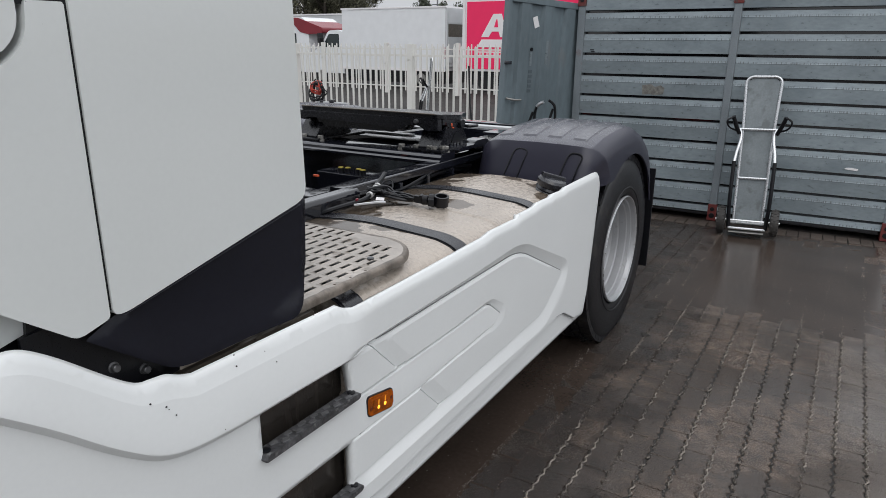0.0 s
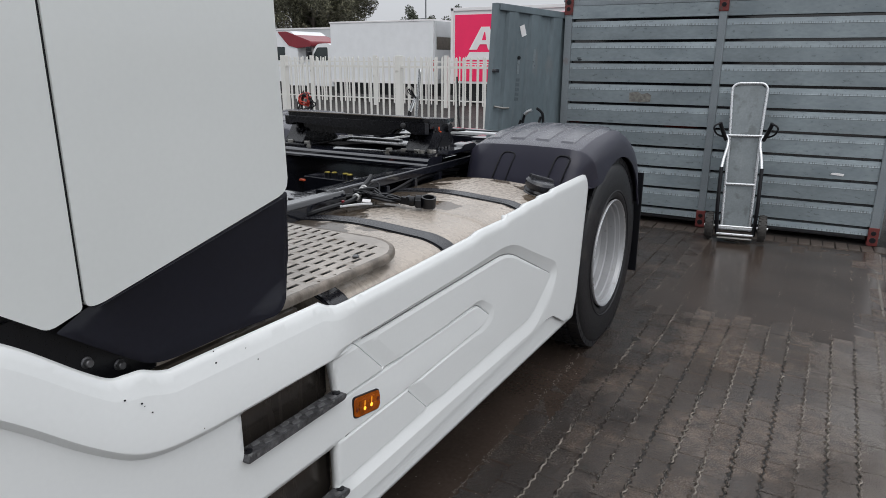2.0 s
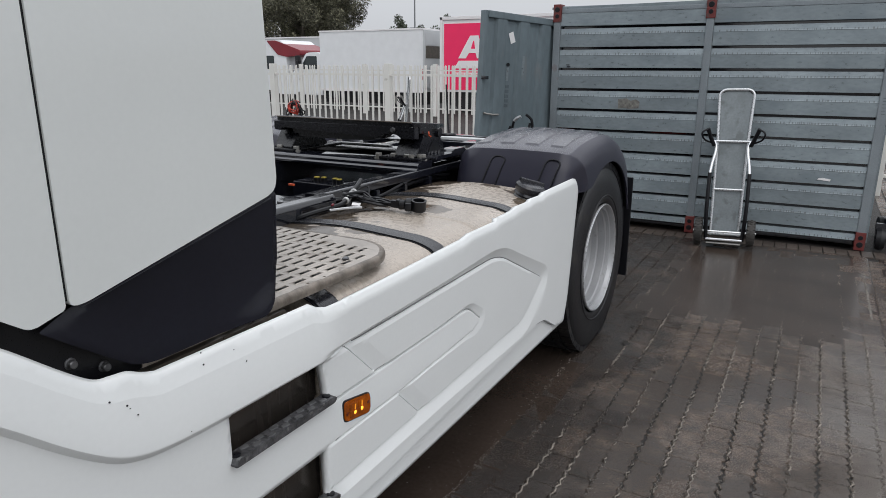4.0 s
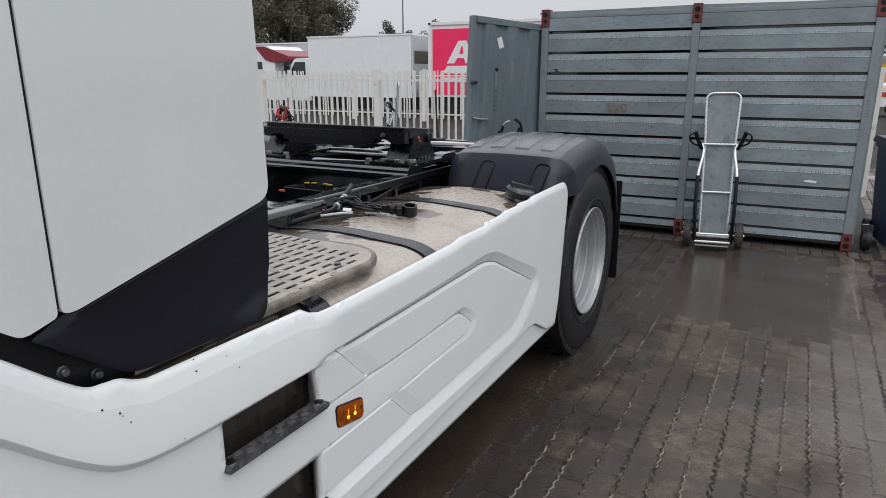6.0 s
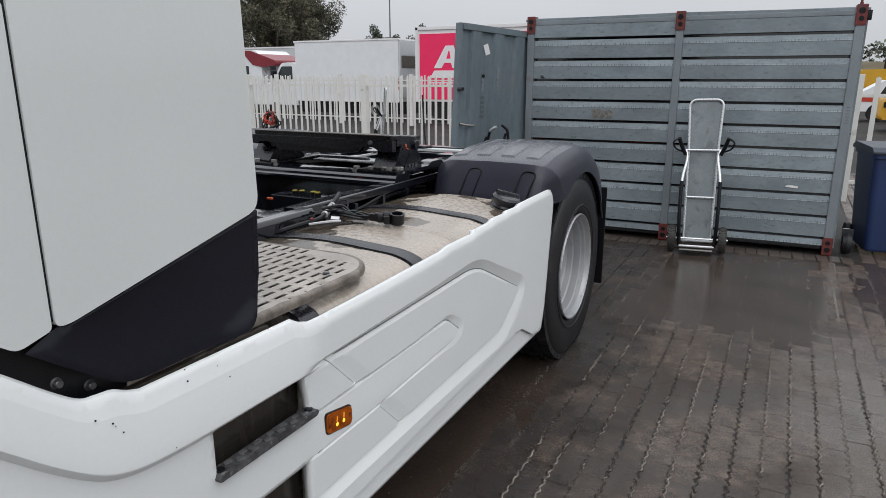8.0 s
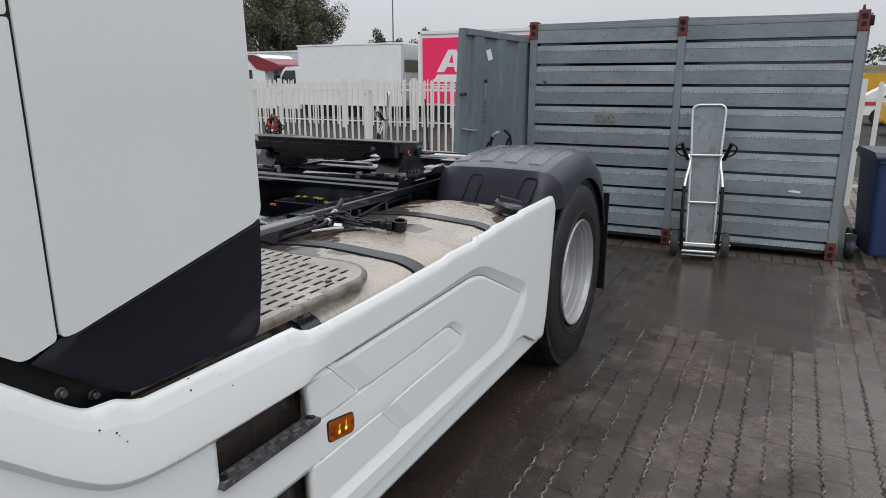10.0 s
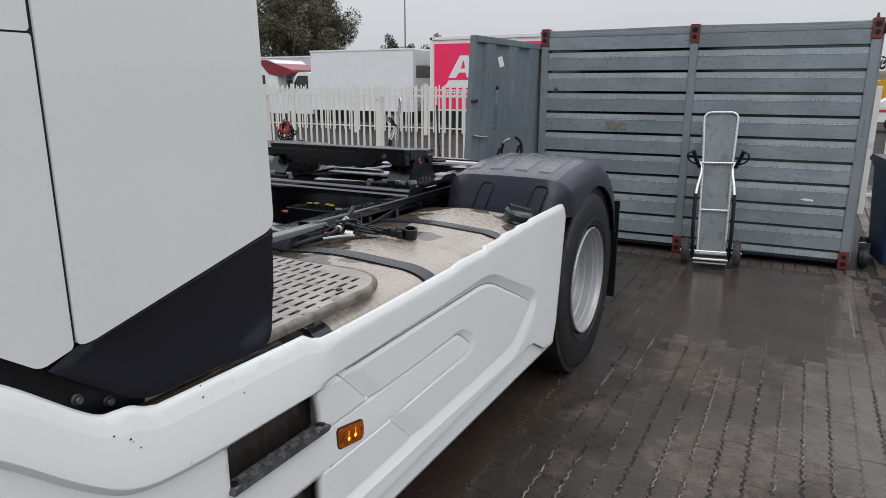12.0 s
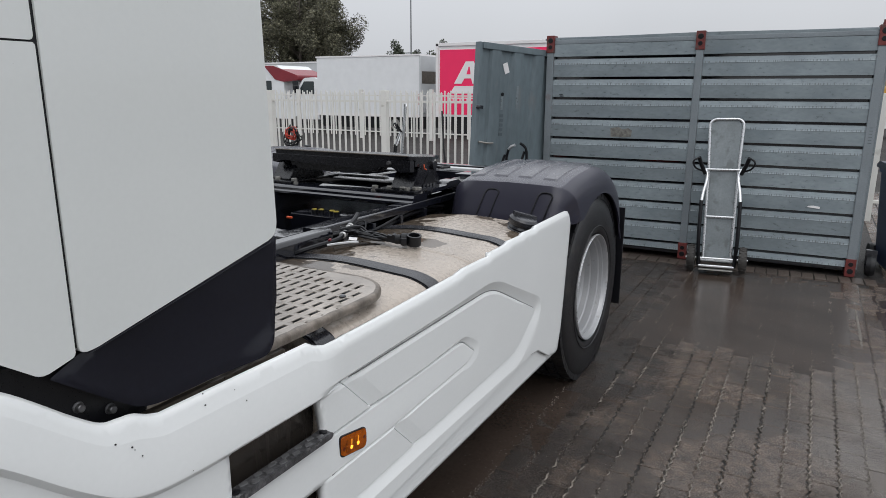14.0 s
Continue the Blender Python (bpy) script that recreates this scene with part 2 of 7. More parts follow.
def wet_film(m):
    """A thin film of rain water on the blocks, thicker in patches."""
    n, k = m.node_tree.nodes, m.node_tree.links
    b = n["Principled BSDF"]
    geo, ns, rg, fine, rough = (n.new(t) for t in ("ShaderNodeNewGeometry", "ShaderNodeTexNoise", "ShaderNodeMapRange", "ShaderNodeTexNoise", "ShaderNodeBump"))
    for t, sc in ((ns, 1.3), (fine, 70.0)):
        t.inputs["Scale"].default_value, t.inputs["Detail"].default_value = sc, 7.0
        k.new(geo.outputs["Position"], t.inputs["Vector"])
    for key, v in (("From Min", 0.40), ("From Max", 0.60), ("To Min", 0.15), ("To Max", 0.75)):
        rg.inputs[key].default_value = v
    k.new(ns.outputs["Fac"], rg.inputs["Value"])
    k.new(rg.outputs[0], b.inputs["Coat Weight"])
    b.inputs["Coat Roughness"].default_value = 0.14
    rough.inputs["Strength"].default_value, rough.inputs["Distance"].default_value = 0.7, 0.01
    k.new(fine.outputs["Fac"], rough.inputs["Height"])
    k.new(rough.outputs[0], b.inputs["Coat Normal"])


def sandy_spread(m):
    """Pale sand washed over the blocks near the yard's edge, beyond x = 2.5."""
    n, k = m.node_tree.nodes, m.node_tree.links
    b = n["Principled BSDF"]
    was = b.inputs["Base Color"].links[0].from_socket
    geo, sp, ns, add, rg, far, mul, mix = (n.new(t) for t in ("ShaderNodeNewGeometry", "ShaderNodeSeparateXYZ", "ShaderNodeTexNoise", "ShaderNodeMath", "ShaderNodeMapRange", "ShaderNodeMapRange", "ShaderNodeMath", "ShaderNodeMix"))
    ns.inputs["Scale"].default_value, ns.inputs["Detail"].default_value = 3.5, 7.0
    k.new(geo.outputs["Position"], sp.inputs[0])
    k.new(geo.outputs["Position"], ns.inputs["Vector"])
    add.operation = "MULTIPLY_ADD"
    k.new(ns.outputs["Fac"], add.inputs[0])
    add.inputs[1].default_value = 0.7
    k.new(sp.outputs["X"], add.inputs[2])
    for node, rows in ((rg, (2.60, 2.98, 0.0, 0.9)), (far, (0.3, 1.1, 1.0, 0.0))):
        for key, v in zip(("From Min", "From Max", "To Min", "To Max"), rows):
            node.inputs[key].default_value = v
    k.new(add.outputs[0], rg.inputs["Value"])
    k.new(sp.outputs["Y"], far.inputs["Value"])
    mul.operation = "MULTIPLY"
    k.new(rg.outputs[0], mul.inputs[0])
    k.new(far.outputs[0], mul.inputs[1])
    mix.data_type = "RGBA"
    k.new(mul.outputs[0], mix.inputs[0])
    k.new(was, mix.inputs[6])
    mix.inputs[7].default_value = (0.245, 0.215, 0.19, 1)
    k.new(mix.outputs[2], b.inputs["Base Color"])


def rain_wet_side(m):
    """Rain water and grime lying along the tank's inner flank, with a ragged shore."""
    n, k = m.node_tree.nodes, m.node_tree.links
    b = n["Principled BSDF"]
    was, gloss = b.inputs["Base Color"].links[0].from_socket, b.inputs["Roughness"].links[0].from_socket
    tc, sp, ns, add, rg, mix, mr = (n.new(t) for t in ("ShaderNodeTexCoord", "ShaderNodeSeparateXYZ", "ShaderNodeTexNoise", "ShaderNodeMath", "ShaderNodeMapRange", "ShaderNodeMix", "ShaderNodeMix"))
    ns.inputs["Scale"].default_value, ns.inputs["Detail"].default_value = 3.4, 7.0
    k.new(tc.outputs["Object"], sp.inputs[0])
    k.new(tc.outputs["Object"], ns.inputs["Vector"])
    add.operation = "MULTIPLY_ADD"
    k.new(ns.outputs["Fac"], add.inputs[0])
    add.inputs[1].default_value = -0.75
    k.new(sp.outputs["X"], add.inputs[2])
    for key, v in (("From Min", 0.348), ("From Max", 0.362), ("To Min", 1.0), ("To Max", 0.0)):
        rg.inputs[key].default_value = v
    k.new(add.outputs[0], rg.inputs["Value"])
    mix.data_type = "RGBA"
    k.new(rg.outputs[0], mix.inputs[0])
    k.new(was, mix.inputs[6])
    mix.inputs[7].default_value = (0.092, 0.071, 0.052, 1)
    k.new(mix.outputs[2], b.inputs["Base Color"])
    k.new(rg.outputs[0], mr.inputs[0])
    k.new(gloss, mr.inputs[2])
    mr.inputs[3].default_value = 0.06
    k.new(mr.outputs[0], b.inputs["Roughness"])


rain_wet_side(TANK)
wet_film(PAVER)
sandy_spread(PAVER)
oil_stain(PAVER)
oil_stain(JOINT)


def container_paint():
    """Grey-blue galvanised sheet with rows of short dark drip marks where each sloping lip meets its flat face."""
    m = material("grey_container_paint", (0.232, 0.272, 0.292), 0.34, metal=0.14, var=0.20, coarse=2.2, fine=30, bump=0.05, per_object=0.09,
                 dirt=(0.178, 0.216, 0.238), dirt_at=0.53, dirt_scale=3.0, dirt_soft=0.22, stretch=(0.75, 1, 1.5))
    n, k = m.node_tree.nodes, m.node_tree.links
    b = n["Principled BSDF"]
    was = b.inputs["Base Color"].links[0].from_socket
    tc, sp = n.new("ShaderNodeTexCoord"), n.new("ShaderNodeSeparateXYZ")
    k.new(tc.outputs["Object"], sp.inputs[0])

    def calc(op, a, c=None, third=None):
        t = n.new("ShaderNodeMath")
        t.operation = op
        for i, v in enumerate((a, c, third)):
            if v is None:
                continue
            if isinstance(v, (int, float)):
                t.inputs[i].default_value = v
            else:
                k.new(v, t.inputs[i])
        return t.outputs[0]

    band = calc("FLOORED_MODULO", calc("SUBTRACT", sp.outputs["Z"], 0.157), 0.1965)
    near = calc("LESS_THAN", calc("ABSOLUTE", calc("SUBTRACT", band, 0.132)), 0.0090)
    tick = n.new("ShaderNodeTexNoise")
    tick.noise_dimensions = "1D"
    tick.inputs["Scale"].default_value, tick.inputs["Detail"].default_value = 75.0, 3.0
    k.new(calc("ADD", sp.outputs["X"], calc("MULTIPLY", calc("FLOOR", calc("DIVIDE", calc("SUBTRACT", sp.outputs["Z"], 0.157), 0.1965)), 7.3)), tick.inputs["W"])
    clump = n.new("ShaderNodeTexNoise")
    clump.inputs["Scale"].default_value = 2.6
    k.new(tc.outputs["Object"], clump.inputs["Vector"])
    often = calc("MULTIPLY_ADD", clump.outputs["Fac"], -0.30, 0.70)
    mark = calc("MULTIPLY", near, calc("GREATER_THAN", tick.outputs["Fac"], often))
    mix = n.new("ShaderNodeMix")
    mix.data_type = "RGBA"
    k.new(calc("MULTIPLY", mark, 0.58), mix.inputs[0])
    k.new(was, mix.inputs[6])
    mix.inputs[7].default_value = (0.05, 0.05, 0.05, 1)
    k.new(mix.outputs[2], b.inputs["Base Color"])
    return m


CONTAINER = container_paint()
DOORPAINT = material("dull_blue_grey_door_paint", (0.155, 0.195, 0.215), 0.42, metal=0.2, var=0.2, coarse=2, fine=25, bump=0.06,
                     dirt=(0.19, 0.21, 0.22), dirt_at=0.62, dirt_scale=5, stretch=(1, 1, 0.35))
POSTPAINT = material("grey_post_paint", (0.235, 0.265, 0.285), 0.40, metal=0.25, var=0.15, coarse=3,
                     dirt=(0.20, 0.12, 0.11), dirt_at=0.66, dirt_scale=3)


# ---- mesh helpers ----
def mesh_of(name, bm, mat, smooth=None):
    me = bpy.data.meshes.new(name)
    bmesh.ops.recalc_face_normals(bm, faces=bm.faces)
    bm.to_mesh(me)
    bm.free()
    me.materials.append(mat)
    if smooth is not None:
        me.polygons.foreach_set("use_smooth", [True] * len(me.polygons))
        me.set_sharp_from_angle(angle=radians(smooth))
    return me


def part(name, bm, mat, parent=None, label="", smooth=35):
    """One mesh object out of a bmesh, under a thing or a part."""
    ob = new(name, mesh_of(name, bm, mat, smooth))
    ob.parent = parent
    sizes = [f.area for f in ob.data.polygons] if smooth is not None and len(ob.data.polygons) > 20 else []
    if sizes and max(sizes) > 25 * sorted(sizes)[len(sizes) // 2]:
        # flat faces stay flat beside their rounded edges
        mod = ob.modifiers.new("flat_faces", "WEIGHTED_NORMAL")
        mod.keep_sharp = True
    return tagged(ob, label)


def thing(name, label, category, group="", at=None):
    ob = tagged(new(name), label, category, group)
    ob.empty_display_size = 0.1
    if at is not None:
        ob.matrix_basis = at
    return ob


def box(bm, x0, x1, y0, y1, z0, z1, bevel=0.0, m=None):
    r = bmesh.ops.create_cube(bm, size=1.0)
    vs = r["verts"]
    bmesh.ops.transform(bm, verts=vs, matrix=Matrix.Translation(((x0 + x1) / 2, (y0 + y1) / 2, (z0 + z1) / 2))
                        @ Matrix.Diagonal((x1 - x0, y1 - y0, z1 - z0, 1)))
    if m is not None:
        bmesh.ops.transform(bm, verts=vs, matrix=m)
    if bevel:
        es = list({e for v in vs for e in v.link_edges})
        bmesh.ops.bevel(bm, geom=es, offset=bevel, segments=2, affect="EDGES", profile=0.6)
    return bm


def boxes(*rows, bevel=0.0):
    bm = bmesh.new()
    for r in rows:
        box(bm, *r, bevel=bevel)
    return bm


def prism(pts, axis, a, b, bevel=0.0, seg=2):
    """A closed outline of 2D points, drawn out along an axis from a to b."""
    bm = bmesh.new()
    put = {"x": lambda p, h: (h, p[0], p[1]), "y": lambda p, h: (p[0], h, p[1]), "z": lambda p, h: (p[0], p[1], h)}[axis]
    lo = [bm.verts.new(put(p, a)) for p in pts]
    hi = [bm.verts.new(put(p, b)) for p in pts]
    bm.faces.new(lo)
    bm.faces.new(hi)
    n = len(pts)
    for i in range(n):
        bm.faces.new((lo[i], lo[(i + 1) % n], hi[(i + 1) % n], hi[i]))
    if bevel:
        bmesh.ops.bevel(bm, geom=list(bm.edges), offset=bevel, segments=seg, affect="EDGES", profile=0.6)
    return bm


def rounded(pts, r, seg=5):
    """The outline with its corners rounded by r (a number, or one for each corner)."""
    res, n = [], len(pts)
    for i, p in enumerate(pts):
        rr = r[i] if isinstance(r, (list, tuple)) else r
        p, a, c = Vector(p), Vector(pts[i - 1]), Vector(pts[(i + 1) % n])
        if rr <= 0:
            res.append(tuple(p))
            continue
        d1, d2 = (a - p), (c - p)
        l = min(rr, d1.length * 0.48, d2.length * 0.48)
        s, e = p + d1.normalized() * l, p + d2.normalized() * l
        for j in range(seg + 1):
            t = j / seg
            res.append(tuple(s * (1 - t) ** 2 + p * 2 * t * (1 - t) + e * t * t))
    return res


def lathe(profile, axis="x", seg=40, at=(0, 0, 0), closed=False, caps=True):
    """Turns (along, radius) pairs round an axis."""
    bm = bmesh.new()
    rings = []
    for a, r in profile:
        ring = []
        for i in range(seg):
            c, s = math.cos(2 * math.pi * i / seg) * r, math.sin(2 * math.pi * i / seg) * r
            p = {"x": (a, c, s), "y": (c, a, s), "z": (c, s, a)}[axis]
            ring.append(bm.verts.new(Vector(p) + Vector(at)))
        rings.append(ring)
    pairs = list(zip(rings, rings[1:])) + ([(rings[-1], rings[0])] if closed else [])
    for p, q in pairs:
        for i in range(seg):
            bm.faces.new((p[i], p[(i + 1) % seg], q[(i + 1) % seg], q[i]))
    if not closed and caps:
        for ring in (rings[0], rings[-1]):
            if (ring[0].co - ring[seg // 2].co).length > 1e-5:
                bm.faces.new(ring)
    return bm


def curve_points(pts, steps=6):
    """A smooth line through the points."""
    pts = [Vector(p) for p in pts]
    if len(pts) < 3:
        return pts
    res = []
    for i in range(len(pts) - 1):
        a, b, c, d = pts[max(i - 1, 0)], pts[i], pts[i + 1], pts[min(i + 2, len(pts) - 1)]
        for j in range(steps):
            t = j / steps
            res.append(0.5 * (2 * b + (c - a) * t + (2 * a - 5 * b + 4 * c - d) * t * t + (3 * b - a - 3 * c + d) * t ** 3))
    return res + [pts[-1]]


def tube(bm, pts, r, seg=8, smooth_steps=0):
    """A round bar along the points."""
    pts = curve_points(pts, smooth_steps) if smooth_steps else [Vector(p) for p in pts]
    rings, side = [], None
    for i, p in enumerate(pts):
        d = (pts[min(i + 1, len(pts) - 1)] - pts[max(i - 1, 0)]).normalized()
        if side is None:
            side = d.orthogonal().normalized()
        side = (side - d * side.dot(d)).normalized()
        up = d.cross(side)
        rr = r[i] if isinstance(r, (list, tuple)) else r
        rings.append([bm.verts.new(p + (side * math.cos(2 * math.pi * j / seg) + up * math.sin(2 * math.pi * j / seg)) * rr) for j in range(seg)])
    for a, b in zip(rings, rings[1:]):
        for j in range(seg):
            bm.faces.new((a[j], a[(j + 1) % seg], b[(j + 1) % seg], b[j]))
    bm.faces.new(rings[0])
    bm.faces.new(rings[-1])
    return bm


def tubes(*lines, r=0.01, seg=8, steps=0):
    bm = bmesh.new()
    for l in lines:
        tube(bm, l, r, seg, steps)
    return bm


def moved(bm, m):
    bmesh.ops.transform(bm, verts=bm.verts, matrix=m)
    return bm


def along(pairs, x):
    """The value at x on a broken line of (x, value) pairs."""
    return float(np.interp(x, [p[0] for p in pairs], [p[1] for p in pairs]))


def hexbolt(r, h, axis="z", at=(0, 0, 0)):
    """A hexagon head with a washer."""
    return moved(lathe([(0, r * 1.35), (h * 0.25, r * 1.35), (h * 0.26, r), (h * 0.9, r), (h, r * 0.85)], axis, 6 if r < 0.03 else 12), Matrix.Translation(at))


# ---- the ground: one wet sheet to the horizon, the block paving lies on it ----
bm = bmesh.new()
bmesh.ops.create_grid(bm, x_segments=60, y_segments=60, size=450)
ground = new("ground", mesh_of("ground", moved(bm, Matrix.Translation((0, 0, -0.011))), SAND))
tagged(ground, "wet dark gritty yard ground reaching to the horizon", "ground", kind="structure")


# ---- the tractor truck; the rear axle stands at y = 0, the cab towards -y ----
truck = thing("tractor_truck", "white two-axle tractor truck with black chassis, on wet block paving", "truck")


def cab():
    # rear quarter panel: thick shell with rounded rim, sloping lower edge
    outline = rounded([(-2.981, 3.15), (-2.981, 1.158), (-2.955, 1.158), (-2.497, 1.272), (-2.545, 3.15)], [0, 0.012, 0.02, 0.03, 0])
    bm = prism(outline, "x", 1.165, 1.198, bevel=0.0018)
    part("quarter_panel", bm, WHITE, truck, "smooth white rear quarter panel")
    # door with its swage and a rounded handle recess
    outline = rounded([(-4.3, 1.66), (-4.3, 1.26), (-3.153, 1.224), (-3.046, 1.139), (-2.9865, 1.156), (-2.9865, 1.6575), (-3.042, 1.6573),
                       (-3.05, 1.60), (-3.09, 1.565), (-3.2, 1.55), (-3.2, 1.66)], [0, 0, 0.0, 0.012, 0.006, 0.004, 0.004, 0.03, 0.04, 0, 0])
    door = part("door", prism(outline, "x", 1.15, 1.196, bevel=0.0018), WHITE, truck)
    bm = prism(rounded([(-3.5, 1.70), (-3.5, 1.55), (-3.10, 1.572), (-3.056, 1.61), (-3.048, 1.70)], [0, 0, 0.04, 0.03, 0]), "x", 1.15, 1.1915, bevel=0.005)
    part("handle_recess", bm, WHITE, door)
    bm = boxes((1.185, 1.215, -3.32, -3.125, 1.565, 1.597), bevel=0.006)
    part("door_handle", bm, STEEL, door, "small grey metal door handle")
    outline = rounded([(-4.3, 3.1), (-4.3, 1.6645), (-2.9865, 1.6608), (-2.9865, 3.1)], [0, 0, 0.006, 0])
    part("upper_door_panel", prism(outline, "x", 1.15, 1.194, bevel=0.002), WHITE, truck)
    part("seal", boxes((1.12, 1.1925, -2.992, -2.976, 1.168, 3.1)), PLASTIC, truck, "black rubber door seal")
    part("seal", boxes((1.12, 1.1885, -4.2, -3.06, 1.652, 1.675), (1.12, 1.1885, -3.06, -2.9845, 1.652, 1.672)), PLASTIC, truck)
    # closed body behind the panels
    bm = prism([(-4.75, 1.05), (-2.62, 1.05), (-2.62, 3.2), (-4.55, 3.2), (-4.75, 2.2)], "x", -1.14, 1.14, bevel=0.04)
    part("cab_body", bm, PLASTIC, truck, "dark inner cab shell behind the panels")
    part("roof", prism([(-4.7, 3.2), (-2.55, 3.2), (-2.6, 3.62), (-4.2, 3.5)], "x", -1.18, 1.19, bevel=0.06), WHITE, truck)
    outline = rounded([(-2.98, 3.15), (-2.98, 1.17), (-2.497, 1.28), (-2.545, 3.15)], [0, 0.01, 0.03, 0])
    part("quarter_panel", prism(outline, "x", -1.2, -1.165, bevel=0.006), WHITE, truck)
    part("front_panel", prism([(-5.0, 0.5), (-4.75, 0.5), (-4.75, 3.1), (-4.85, 2.2)], "x", -1.2, 1.2, bevel=0.03), WHITE, truck)
    # dark lower fairing: a thin moulded sheet that flares out towards its foot
    edge = rounded([(-3.034, 1.132), (-2.975, 1.1515), (-2.7, 1.2185), (-2.503, 1.266), (-2.484, 1.268), (-2.493, 1.112), (-2.527, 1.030), (-2.557, 1.006), (-2.69, 1.0065),
                    (-2.835, 1.006), (-2.880, 1.015), (-2.932, 1.053)], [0.004, 0, 0, 0, 0.012, 0.014, 0.022, 0.022, 0, 0.03, 0.03, 0.02], 4)

    def from_edge(y, z):
        return min(((Vector(p) - Vector((y, z))).length if (Vector(q) - Vector(p)).length < 1e-6 else
                    (Vector(p).lerp(Vector(q), min(1, max(0, (Vector((y, z)) - Vector(p)).dot(Vector(q) - Vector(p)) / (Vector(q) - Vector(p)).length_squared))) - Vector((y, z))).length)
                   for p, q in zip(edge, edge[1:] + edge[:1]))

    foot = [(-3.034, 1.132), (-2.932, 1.053), (-2.88, 1.015), (-2.835, 1.006), (-2.557, 1.006), (-2.48, 1.006)]
    rim = [(1.0, -2.557), (1.006, -2.557), (1.030, -2.527), (1.112, -2.493), (1.268, -2.484)]
    pts = [Vector(p) for p in edge] + [Vector((y, z)) for y in np.arange(-3.02, -2.48, 0.0125) for z in np.arange(1.01, 1.27, 0.0125)
                                       if along(foot, y) + 0.006 < z and z < along([(-3.034, 1.132), (-2.975, 1.1515), (-2.503, 1.266), (-2.48, 1.266)], y) - 0.006 and y < along(rim, z) - 0.007]
    n = len(edge)
    vs, _, fs = delaunay_2d_cdt(pts, [(k, (k + 1) % n) for k in range(n)], [], 1, 1e-5)[:3]
    bm = bmesh.new()
    made = []
    for v in vs:
        below = max(0.0, 1.006 + (v.x + 2.83) * 0.27 - v.y)
        up = max(0.0, v.y - along(foot, v.x))
        x = 1.184 + max(0.016 * max(0.0, 1 - up / 0.12) ** 2, 0.46 * below ** 2 / (below + 0.016)) + 0.004 * (v.x + 2.76) - 0.0045 * max(0.0, 1 - from_edge(v.x, v.y) / 0.006) ** 2
        made.append(bm.verts.new((x, v.x, v.y)))
    for f in fs:
        bm.faces.new([made[k] for k in f])
    bmesh.ops.solidify(bm, geom=list(bm.faces), thickness=0.02)
    fairing = part("lower_fairing", bm, GLOSSY, truck, "smooth dark blue-black lower cab fairing", smooth=50)
    # raised bead along its upper edge and its nose
    part("edge_bead", tubes([(1.1850, -2.505, 1.2560), (1.1845, -2.7, 1.2090), (1.1835, -2.975, 1.1430), (1.1835, -3.020, 1.130)], r=0.0014, seg=6), GUARD, fairing)
    # black bracket between the fairing and the skirt, with two bolts
    outline = rounded([(-3.10, 1.20), (-3.115, 1.06), (-2.95, 0.965), (-2.80, 0.955), (-2.80, 1.02), (-2.95, 1.13), (-3.02, 1.16)], 0.015)
    bracket = part("mounting_bracket", prism(outline, "x", 1.12, 1.158, bevel=0.003), PLASTIC, truck)
    for y, z in ((-2.973, 1.048), (-2.915, 1.020)):
        bm = lathe([(0, 0.0105), (0.002, 0.0105), (0.003, 0.0075), (0.011, 0.0075), (0.0125, 0.006)], "x", 16, (1.158, y, z))
        part("bolt", bm, BOLT, bracket, "dark grey flanged bolt")
    part("plate", prism([(-3.118, 1.16), (-3.118, 1.10), (-3.075, 1.07), (-3.07, 1.165)], "x", 1.155, 1.164, bevel=0.002), PLASTIC, bracket)
    # white wheel-arch trim ahead of the bracket
    part("arch_trim", prism(rounded([(-3.9, 1.60), (-3.9, 1.10), (-3.22, 1.12), (-3.150, 1.148), (-3.080, 1.166), (-3.05, 1.19), (-3.1, 1.30)], 0.01), "x", 1.05, 1.150, bevel=0.006), WHITE, truck)
    part("wing", prism(rounded([(-4.4, 1.05), (-4.4, 0.7), (-3.245, 0.7), (-3.240, 0.95), (-3.232, 1.12), (-3.242, 1.15), (-3.35, 1.17)], 0.012), "x", 1.10, 1.222, bevel=0.008), WHITE, truck)


